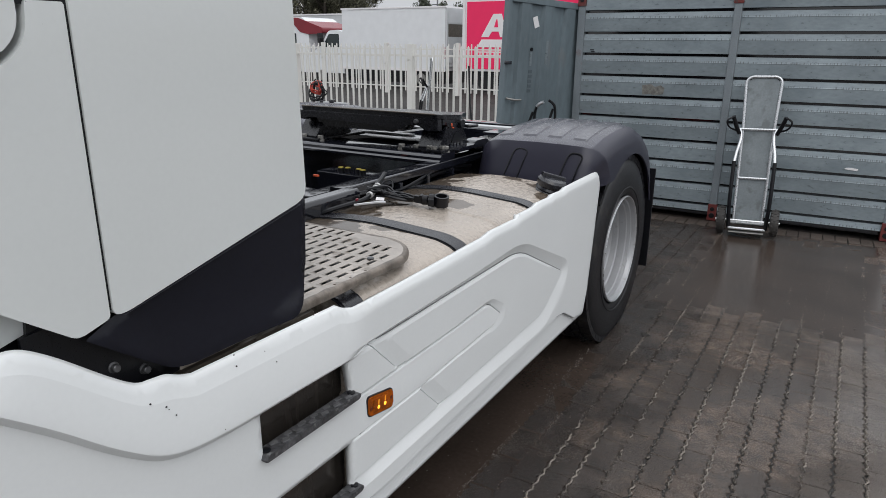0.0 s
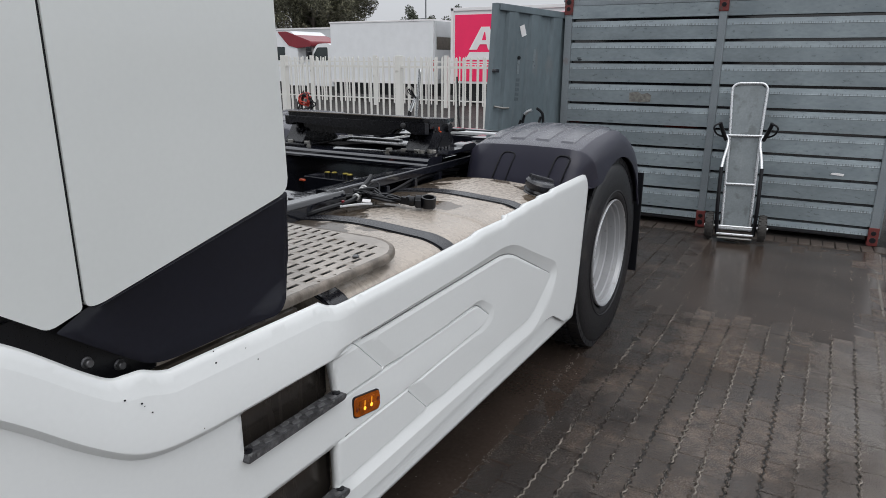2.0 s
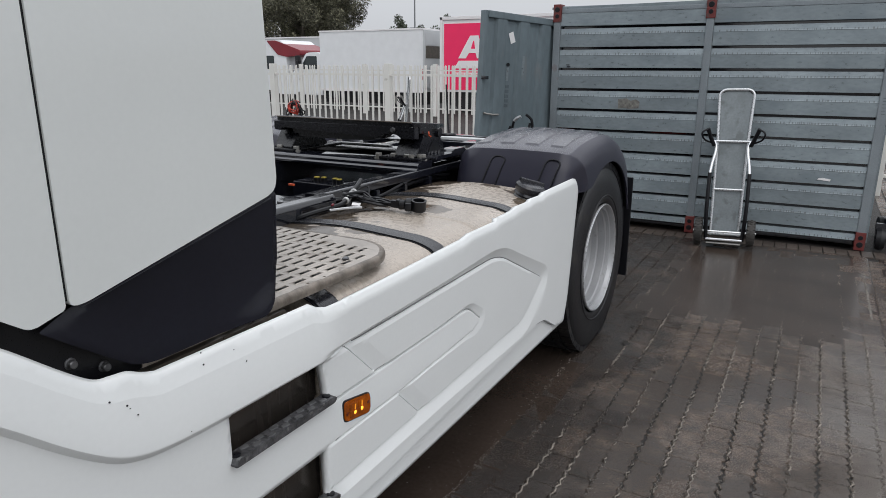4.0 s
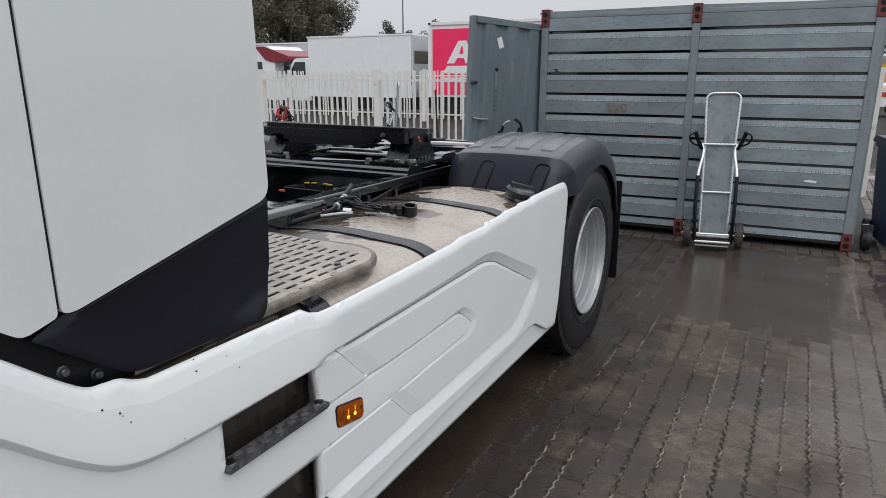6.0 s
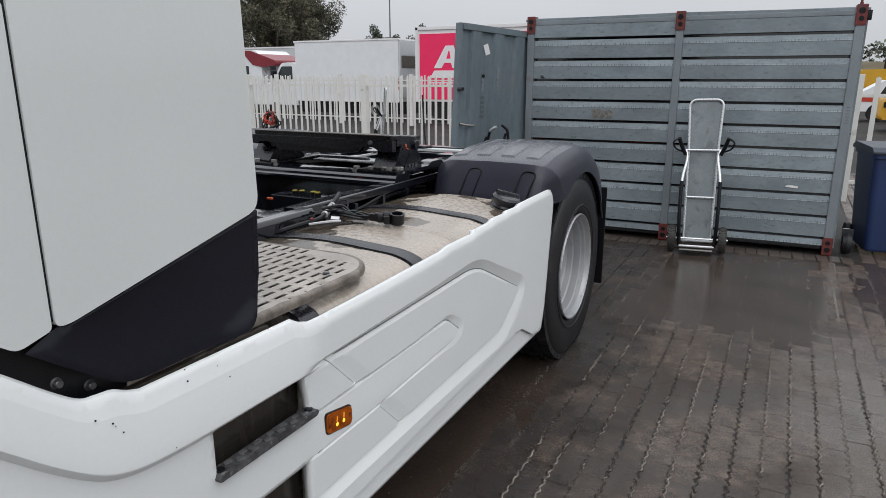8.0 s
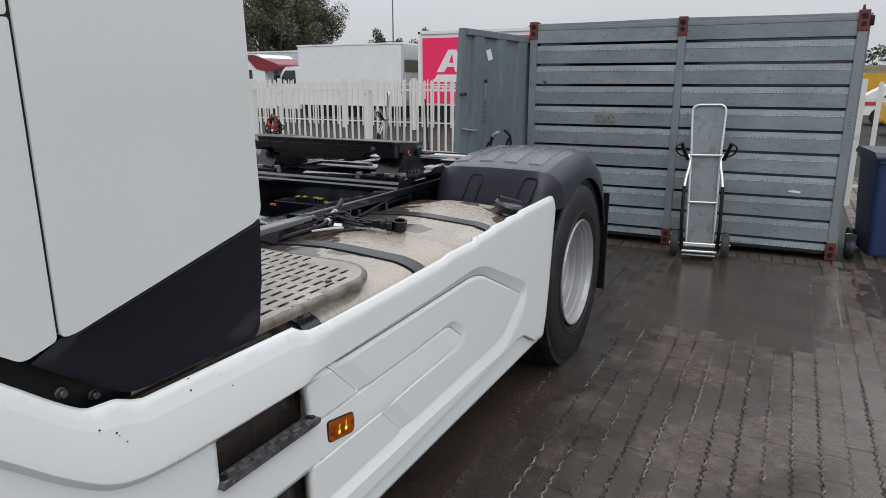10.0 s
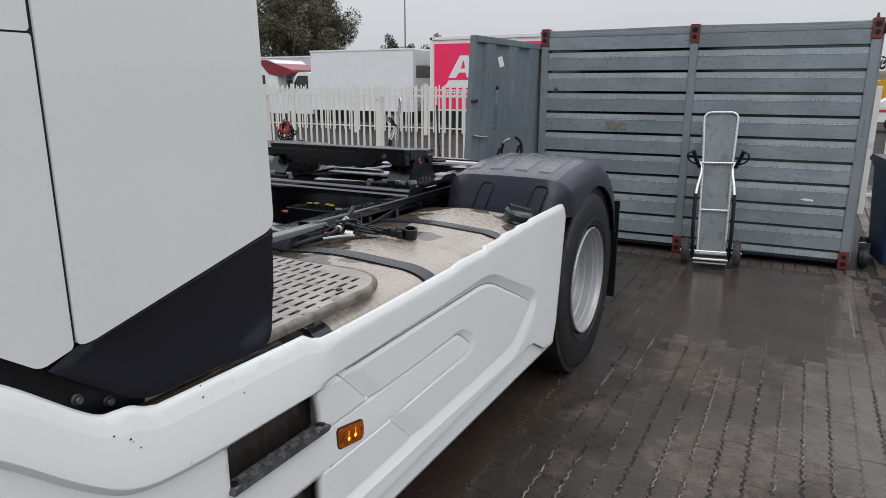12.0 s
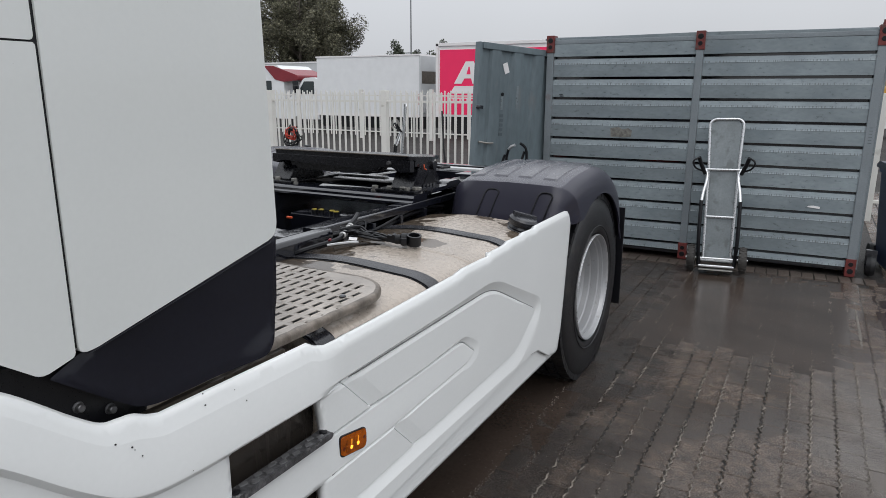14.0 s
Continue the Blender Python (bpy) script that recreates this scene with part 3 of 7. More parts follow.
def skirt():
    """The side skirt: a moulded shell whose relief is a function of the place along (y) and up (z)."""
    z_low = 0.310
    top_line = [(-3.20, 1.135), (-3.135, 1.142), (-3.08, 1.112), (-2.99, 1.035), (-2.945, 1.002), (-2.915, 0.996), (-2.885, 0.992), (-2.855, 0.978), (-2.83, 0.970), (-2.43, 0.970),
                (-2.40, 0.966), (-2.37, 0.966), (-2.0, 0.972), (-1.66, 0.981), (-1.60, 0.990), (-1.40, 0.990), (-1.385, 1.000), (-1.23, 1.003), (-1.20, 1.012),
                (-1.07, 1.010), (-1.05, 1.018), (-0.93, 1.014), (-0.90, 1.022), (-0.53, 1.026), (-0.49, 1.018), (-0.455, 0.985)]
    fold_line = [(-3.22, 1.108), (-3.128, 1.030), (-3.046, 0.953), (-2.985, 0.903), (-2.945, 0.878), (-2.90, 0.863), (-2.85, 0.8555), (-2.78, 0.851), (-2.70, 0.849), (-2.50, 0.847), (-2.31, 0.844)]
    rounded_off = lambda pairs: [(v.x, v.y) for v in curve_points([(*q, 0) for q in pairs], 5)]
    fold_line = rounded_off(fold_line[:8]) + fold_line[8:]
    top_line = rounded_off(top_line[:9]) + top_line[9:]
    top_line = [(y - 0.022 * min(1, max(0, (-2.6 - y) / 0.2)), z + 0.026 * min(1, max(0, (-2.38 - y) / 0.06))) for y, z in top_line]
    # outlines of the broad recess and of the tongue that runs on into the belt between the steps
    recess = rounded([(-2.6, 0.845), (-2.312, 0.843), (-1.36, 0.857), (-0.875, 0.632), (-1.10, 0.500), (-1.95, 0.478), (-2.6, 0.46)], [0, 0, 0.10, 0.045, 0.06, 0, 0])
    tongue = rounded([(-2.6, 0.710), (-2.177, 0.715), (-1.600, 0.721), (-1.503, 0.648), (-1.565, 0.622), (-2.067, 0.598), (-2.6, 0.592)], [0, 0, 0.035, 0.014, 0.02, 0, 0])

    def lip_at(y):
        return along([(-3.2, 0.375), (-2.168, 0.383), (-1.02, 0.43), (-0.95, 0.436), (-0.86, 0.425), (-0.70, 0.340), (-0.6, 0.322)], y)

    def width(y, z=1.0):
        return along([(-2.3, 0.015), (-1.75, 0.022), (-1.2, 0.038), (-0.9, 0.052)], y) + 0.022 * min(1, max(0, (0.60 - z) / 0.08))

    def tongue_width(y, z=1.0):
        return along([(-1.85, 0.005), (-1.62, 0.014), (-1.5, 0.036)], y)

    def inside(poly, y, z):
        """Signed distance to an outline, negative inside."""
        best, flip = 9.0, False
        n = len(poly)
        for i in range(n):
            ay, az = poly[i]
            by, bz = poly[(i + 1) % n]
            dy, dz = by - ay, bz - az
            t = min(1, max(0, ((y - ay) * dy + (z - az) * dz) / (dy * dy + dz * dz)))
            best = min(best, math.hypot(y - ay - dy * t, z - az - dz * t))
            if (az > z) != (bz > z) and y < ay + (z - az) / dz * dy:
                flip = not flip
        return -best if flip else best

    def step(a, b, v):
        t = min(1, max(0, (v - a) / (b - a)))
        return t * t * (3 - 2 * t)

    def ramp(a, b, v):
        return min(1, max(0, (v - a) / (b - a)))

    def face(y, z, zt):
        x = 1.228
        d = inside(recess, y, z)
        w = inside(tongue, y, z)
        # broad recess: a wall down to a groove, then a bevel up to the pads
        x -= 0.015 * (1 - ramp(0.0, width(y, z), d))
        x += 0.007 * ramp(0.0, 0.017 if z > 0.70 else 0.0035, -d)
        # slanting joints, each with a long facet that rises behind it
        s = y - (-2.307 + (0.840 - z) * 1.015) if z > 0.66 else y - (-2.067 + (0.598 - z) * 1.015)
        dip = (1 - ramp(0.0, 0.075, s)) if s >= 0 else ramp(-0.0045, 0.0, s)
        x -= 0.006 * dip * ramp(0.0, 0.004, w) * ramp(0.0, 0.004, -d)
        # tongue: the same again, narrower
        x -= (0.0035 + 0.0045 * ramp(0.630, 0.70, z)) * (1 - ramp(0.0, tongue_width(y), w)) * ramp(0.0, 0.004, -d)
        x += 0.004 * ramp(0.0, 0.012 if z > 0.66 else 0.003, -w)
        # fine dark joints round the pads
        def notch(v, at=0.0036, half=0.0036):
            return max(0, 1 - abs(v - at) / half)
        cut = max(notch(-d) * (0.55 if z > 0.70 else 1), notch(-w) * ramp(0.0, 0.004, -d), notch(s, -0.0005) * ramp(0.0, 0.004, w) * ramp(0.0, 0.004, -d))
        x -= 0.010 * cut
        # set-back foot strip
        lip = lip_at(y)
        x -= 0.014 * (1 - ramp(lip - 0.007, lip, z))
        # turned-in edge beside the steps
        if y < -2.36 and (0.72 < z < 0.85 or 0.44 < z < 0.61):
            x -= 0.008 * (1 - ramp(-2.404, -2.390, y))
        # leaning ledge at the front
        front = 1 - step(-2.43, -2.30, y)
        zf = along(fold_line, y)
        if front > 0:
            v = min(1, max(0, (zt - z) / max(zt - zf, 0.02)))
            lean = 1.206 + 0.006 * ramp(0, 0.05, v) + 0.0115 * ramp(0, 0.30, v) + 0.0105 * (1 - (1 - ramp(0.30, 1.0, v)) ** 1.5) + 0.003 * v
            lean -= 0.015 * (1 - ramp(zf - 0.017, zf, z)) ** 1.2
            x += (lean - x) * front
        # rolled top and rear edges
        x -= 0.012 * step(zt - 0.030, zt, z) ** 2 * (1 - front)
        return x

    # outline, openings and creases, meshed together so that every crease is an edge
    def rear(z):
        return along([(z_low, -0.592), (0.45, -0.545), (0.98, -0.463), (1.03, -0.475)], z)

    pts, edges, creased = [], [], collections.defaultdict(set)

    def line(points, closed=False, crease=False):
        first = len(pts)
        if crease:
            for p in points:
                creased[(round(p[0], 4), round(p[1], 4))].add(first)
        pts.extend(Vector(p) for p in points)
        n = len(points)
        edges.extend((first + i, first + i + 1) for i in range(n - 1))
        if closed:
            edges.append((first + n - 1, first))

    def dense(points, gap, closed=False):
        res = []
        loop = list(points) + ([points[0]] if closed else [])
        for (ay, az), (by, bz) in zip(loop, loop[1:]):
            n = max(1, int(math.hypot(by - ay, bz - az) / gap))
            res += [(ay + (by - ay) * i / n, az + (bz - az) * i / n) for i in range(n)]
        return res if closed else res + [loop[-1]]

    border = dense([(-3.222, z_low), (-0.592, z_low)] + [(rear(z), z) for z in (0.38, 0.45, 0.6, 0.8, 0.95, 0.985)] + list(reversed([q for q in top_line if q[0] < -0.47])), 0.02, True)
    line(border, True)
    holes = [[(-2.705, 0.735), (-2.390, 0.735), (-2.408, 0.842), (-2.705, 0.842)], [(-2.705, 0.455), (-2.400, 0.455), (-2.404, 0.595), (-2.705, 0.595)]]
    for h in holes:
        line(dense(h, 0.02, True), True)

    def offset(loop, by):
        res = []
        for i, (y, z) in enumerate(loop):
            (ay, az), (by_, bz) = loop[i - 1], loop[(i + 1) % len(loop)]
            m = Vector((z - az, ay - y)).normalized() + Vector((bz - z, y - by_)).normalized()
            res.append((y + m.normalized().x * by(y, z), z + m.normalized().y * by(y, z)))
        return res

    for poly, out, into, mid in ((recess, width, (0.017, 0.0035), 0.70), (tongue, tongue_width, (0.012, 0.003), 0.66)):
        loop = dense(poly, 0.014, True)
        turn = 1 if inside(poly, *offset(loop, lambda y, z: 0.002)[20]) > 0 else -1
        for ring in (loop, offset(loop, lambda y, z: turn * out(y, z)), offset(loop, lambda y, z: -turn * 0.0036), offset(loop, lambda y, z: -turn * 0.0072), offset(loop, lambda y, z: -turn * into[0])):
            ring = [q for q in ring if q[0] > -2.40]
            cut = next(i for i in range(len(ring)) if abs(ring[i][0] - ring[i - 1][0]) + abs(ring[i][1] - ring[i - 1][1]) > 0.08)
            line(ring[cut:] + ring[:cut], crease=True)
    for ys, zs, ze in ((-2.307, 0.840, 0.722), (-2.067, 0.592, 0.482)):
        for shift in (-0.0041, -0.0005, 0.0031, 0.075):
            line([(ys + shift + (zs - z if zs > 0.7 else 0.598 - z) * 1.015, z) for z in np.linspace(zs, ze, 12)], crease=True)
    span = [v for v in np.arange(-3.15, -0.70, 0.02)]
    line([(y, lip_at(y)) for y in span], crease=True)
    line([(y, lip_at(y) - 0.007) for y in span], crease=True)
    front = [v for v in np.arange(-3.213, -2.31, 0.015)]
    for dz in (-0.030, -0.017, -0.0115, -0.006, -0.002, 0.0, 0.0025, 0.010, 0.018):
        line([(y, along(fold_line, y) + dz) for y in front])
    for v in (0.05, 0.18, 0.30, 0.5, 0.7):
        line([(y, along(top_line, y) - v * (along(top_line, y) - along(fold_line, y))) for y in front], crease=(v == 0.30))
    for dz in (0.007, 0.016, 0.028):
        line([(y, along(top_line, y) - dz) for y in np.arange(-2.29, -0.50, 0.02)])
    fixed = np.array([(v.x, v.y) for v in pts])
    for y in np.arange(-3.212, -0.46, 0.017):
        for z in np.arange(z_low + 0.01, 1.16, 0.017 if y > -2.45 else 0.011):
            yy = y + (0.008 if int(z / 0.017) % 2 else 0)
            if np.min((fixed[:, 0] - yy) ** 2 + (fixed[:, 1] - z) ** 2) > 0.0075 ** 2:
                pts.append(Vector((yy, z)))
    vs, _, fs = delaunay_2d_cdt(pts, edges, [], 0, 1e-5)[:3]

    def within(poly, y, z):
        flip = False
        for i in range(len(poly)):
            (ay, az), (by, bz) = poly[i - 1], poly[i]
            if (az > z) != (bz > z) and y < ay + (z - az) / (bz - az) * (by - ay):
                flip = not flip
        return flip

    bm = bmesh.new()
    made = [bm.verts.new((face(v.x, v.y, along(top_line, v.x)), v.x, v.y)) for v in vs]
    for f in fs:
        cy, cz = sum(vs[i].x for i in f) / 3, sum(vs[i].y for i in f) / 3
        if within(border, cy, cz) and not any(within(h, cy, cz) for h in holes):
            bm.faces.new([made[i] for i in f])
    bmesh.ops.delete(bm, geom=[v for v in bm.verts if not v.link_faces], context="VERTS")
    bmesh.ops.recalc_face_normals(bm, faces=bm.faces)
    if sum(f.normal.x for f in bm.faces) < 0:
        bmesh.ops.reverse_faces(bm, faces=bm.faces)
    me = bpy.data.meshes.new("side_skirt")
    bm.to_mesh(me)
    bm.free()
    me.materials.append(SKIRTWHITE)
    me.polygons.foreach_set("use_smooth", [True] * len(me.polygons))
    me.set_sharp_from_angle(angle=radians(38))
    sharp = me.attributes.get("sharp_edge") or me.attributes.new("sharp_edge", "BOOLEAN", "EDGE")
    on = [creased.get((round(v.co.y, 4), round(v.co.z, 4)), set()) for v in me.vertices]
    for e in me.edges:
        if on[e.vertices[0]] & on[e.vertices[1]]:
            sharp.data[e.index].value = True
    ob = new("side_skirt", me)
    ob.parent = truck
    mod = ob.modifiers.new("shell", "SOLIDIFY")
    mod.thickness, mod.offset = 0.022, -1
    tagged(ob, "moulded white side skirt with a U-shaped recess")

    # dark lines sunk in the joints between the moulded pads, painting the groove shade
    def joint(points, r=0.0021):
        pts = [(face(y, z, along(top_line, y)) + 0.0022, y, z) for y, z in points]
        part("panel_joint", tubes(pts, r=r, seg=5), GROOVESHADE, ob)

    def inner_ring(poly):
        loop = dense(poly, 0.014, True)
        turn = -1 if inside(poly, *offset(loop, lambda y, z: 0.002)[20]) > 0 else 1
        return offset(loop, lambda y, z: turn * 0.0036)

    ring = [q for q in inner_ring(tongue) if q[0] > -2.37]
    cut = next(i for i in range(len(ring)) if math.hypot(ring[i][0] - ring[i - 1][0], ring[i][1] - ring[i - 1][1]) > 0.08)
    joint(ring[cut:] + ring[:cut])
    ring = [q for q in inner_ring(recess) if q[0] > -1.94 or (q[1] > 0.70 and q[0] > -2.28)]
    cut = next(i for i in range(len(ring)) if math.hypot(ring[i][0] - ring[i - 1][0], ring[i][1] - ring[i - 1][1]) > 0.08)
    joint(ring[cut:] + ring[:cut])
    for ys, zs, ze in ((-2.307, 0.836, 0.722), (-2.067, 0.592, 0.484)):
        joint([(ys - 0.0005 + (zs + 0.004 - z if zs > 0.7 else 0.598 - z) * 1.015, z) for z in np.linspace(zs, ze, 12)])
    joint([(y, lip_at(y) - 0.0045) for y in np.arange(-2.36, -0.72, 0.02)], r=0.0024)
    # black specks on the ledge
    bm = bmesh.new()
    for i, (y, z) in enumerate(((-2.504, 0.992), (-2.749, 0.992), (-2.753, 0.971), (-2.674, 0.972), (-2.650, 0.939), (-2.926, 0.966), (-2.922, 0.959), (-2.91, 0.942), (-2.955, 0.985), (-2.81, 0.86))):
        r, c = 0.0011 + 0.0005 * (i % 3), Vector((face(y, z, along(top_line, y)) + 0.001, y, z))
        bmesh.ops.create_icosphere(bm, subdivisions=1, radius=r, matrix=Matrix.Translation(c))
    tagged(part("dirt_specks", bm, PLASTIC, ob), kind="stuff")
    # entry steps in the two openings: treads with raised teeth, and a dull steel housing behind
    for z0, zz in ((0.735, 0.846), (0.455, 0.594)):
        z0 -= 0.010
        bm = prism(rounded([(-2.712, z0 - 0.003), (-2.385, z0 - 0.003), (-2.374, z0 + 0.005), (-2.382, z0 + 0.014), (-2.705, z0 + 0.014)], 0.005), "x", 1.203, 1.240, bevel=0.003)
        tread = part("step_tread", bm, STEP, ob, "worn grey serrated metal step")
        for i in range(12):
            y, x = -2.672 + i * 0.0225, (1.207, 1.222)[i % 2]
            pad = rounded([(x, y), (x + 0.010, y - 0.005), (x + 0.014, y + 0.016), (x + 0.003, y + 0.020)], 0.003, 2)
            part("tooth", prism(pad, "z", z0 + 0.012, z0 + 0.0165, bevel=0.001), TOOTH, tread)
        for y in (-2.695, -2.395):
            part("rivet", lathe([(0, 0.011), (0.003, 0.011), (0.005, 0.006)], "z", 12, (1.221, y, z0 + 0.014)), PLASTIC, tread)
        bm = prism(rounded([(-2.74, z0 - 0.03), (-2.38, z0 - 0.03), (-2.38, zz + 0.03), (-2.74, zz + 0.03)], 0.03), "x", 1.10, 1.175, bevel=0.012)
        part("step_housing", bm, DULL, ob, "dull brown stainless step housing")
    # marker lamp
    outline = rounded([(-2.327, 0.633), (-2.213, 0.612), (-2.213, 0.668), (-2.327, 0.690)], 0.014)
    gasket = rounded([(-2.3295, 0.6300), (-2.2105, 0.6085), (-2.2105, 0.6710), (-2.3295, 0.6935)], 0.015)
    lamp = part("marker_lamp", prism(outline, "x", 1.2040, 1.2240, bevel=0.003, seg=3), AMBER, ob, "amber side marker lamp with two lit diodes")
    part("gasket", prism(gasket, "x", 1.2020, 1.2215, bevel=0.0015), PLASTIC, lamp)
    tilt = lambda y: 0.6505 - (y + 2.27) * 0.185
    for y0, y1 in ((-2.306, -2.272), (-2.268, -2.234)):
        for lo, hi in ((-0.021, -0.002), (0.002, 0.020)):
            cell = rounded([(y0, tilt(y0) + lo), (y1, tilt(y1) + lo), (y1, tilt(y1) + hi), (y0, tilt(y0) + hi)], 0.004, 3)
            part("reflector_cell", prism(cell, "x", 1.2220, 1.2252, bevel=0.0012), AMBER, lamp)
    for y, dz in ((-2.284, -0.009), (-2.254, -0.006)):
        part("diode", lathe([(1.2248, 0.0058), (1.2262, 0.005), (1.2270, 0.0022)], "x", 14, (0, y, tilt(y) + dz)), AMBER_IN, lamp)
        part("light_guide", prism(rounded([(y - 0.0025, tilt(y) + dz + 0.008), (y + 0.0025, tilt(y) + dz + 0.008), (y + 0.004, tilt(y) + dz + 0.023), (y - 0.001, tilt(y) + dz + 0.023)], 0.0015), "x", 1.2240, 1.2260), AMBER_GLOW, lamp)
    for y, dz in ((-2.316, -0.006), (-2.2235, 0.004)):
        part("screw", lathe([(0, 0.0055), (0.0012, 0.0055), (0.002, 0.003)], "x", 12, (1.2235, y, tilt(y) + dz)), AMBER_DARK, lamp)
    # inner panels under the step, closing the sill
    part("sill_panel", boxes((0.98, 1.03, -3.1, -2.38, 0.34, 0.93), bevel=0.01), DULL, truck)


def tank():
    # rounded box section, drawn along y, with domed ends
    section = rounded([(0.47, 0.36), (1.195, 0.36), (1.195, 0.955), (1.12, 0.985), (0.80, 1.006), (0.56, 0.985), (0.47, 0.92)], [0.12, 0.14, 0.10, 0.10, 0.2, 0.08, 0.08], 7)
    cx, cz = 0.83, 0.68
    bm = bmesh.new()
    rings = []
    for y, s in ((-2.37, 0.90), (-2.363, 0.955), (-2.345, 0.985), (-2.32, 1.0), (-1.468, 1.0), (-1.463, 1.010), (-1.456, 1.012), (-1.449, 1.010), (-1.444, 1.0), (-0.74, 1.0), (-0.712, 0.985), (-0.692, 0.95), (-0.684, 0.88)):
        rings.append([bm.verts.new((cx + (x - cx) * s, y, cz + (z - cz) * s)) for x, z in section])
    n = len(section)
    for a, b in zip(rings, rings[1:]):
        for i in range(n):
            bm.faces.new((a[i], a[(i + 1) % n], b[(i + 1) % n], b[i]))
    bm.faces.new(rings[0])
    bm.faces.new(rings[-1])
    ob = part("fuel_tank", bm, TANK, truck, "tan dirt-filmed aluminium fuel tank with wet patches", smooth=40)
    for y in (-1.757, -1.130, -2.330):
        bm = bmesh.new()
        rings = []
        for dy, s in ((-0.034, 1.002), (-0.034, 1.015), (-0.028, 1.018), (-0.023, 1.013), (0.023, 1.013), (0.028, 1.018), (0.034, 1.015), (0.034, 1.002)):
            rings.append([bm.verts.new((cx + (x - cx) * s, y + dy, cz + (z - cz) * s)) for x, z in section])
        for a, b in zip(rings, rings[1:]):
            for i in range(n):
                bm.faces.new((a[i], a[(i + 1) % n], b[(i + 1) % n], b[i]))
        strap = part("strap", bm, STRAP, ob, "glossy black tank strap")
        # wider black band stands in for the contact shade along both strap edges
        bm = bmesh.new()
        rings = [[bm.verts.new((cx + (x - cx) * s, y + dy, cz + (z - cz) * s)) for x, z in section] for dy, s in ((-0.041, 1.0005), (-0.040, 1.0055), (0.040, 1.0055), (0.041, 1.0005))]
        for a, b in zip(rings, rings[1:]):
            for i in range(n):
                bm.faces.new((a[i], a[(i + 1) % n], b[(i + 1) % n], b[i]))
        part("rubber_lining", bm, PLASTIC, strap)
    # filler neck and cap
    part("filler_neck", moved(lathe([(0, 0.058), (0.02, 0.055), (0.035, 0.05), (0.05, 0.05)], "z", 24), pose(1.112, -0.845, 0.940, 0, 16, 0)), TANK, ob)
    cap = part("filler_cap", moved(lathe([(0.0, 0.054), (0.007, 0.062), (0.014, 0.057), (0.022, 0.064), (0.032, 0.059), (0.042, 0.066), (0.060, 0.066), (0.070, 0.058), (0.074, 0.04)], "z", 28), pose(1.115, -0.85, 0.972, 0, 16, 0)), STRAP, ob, "black ribbed filler cap")
    part("grip", moved(boxes((-0.055, 0.055, -0.018, 0.018, 0.06, 0.086), bevel=0.006), pose(1.115, -0.85, 0.972, 0, 16, 40)), STRAP, cap)


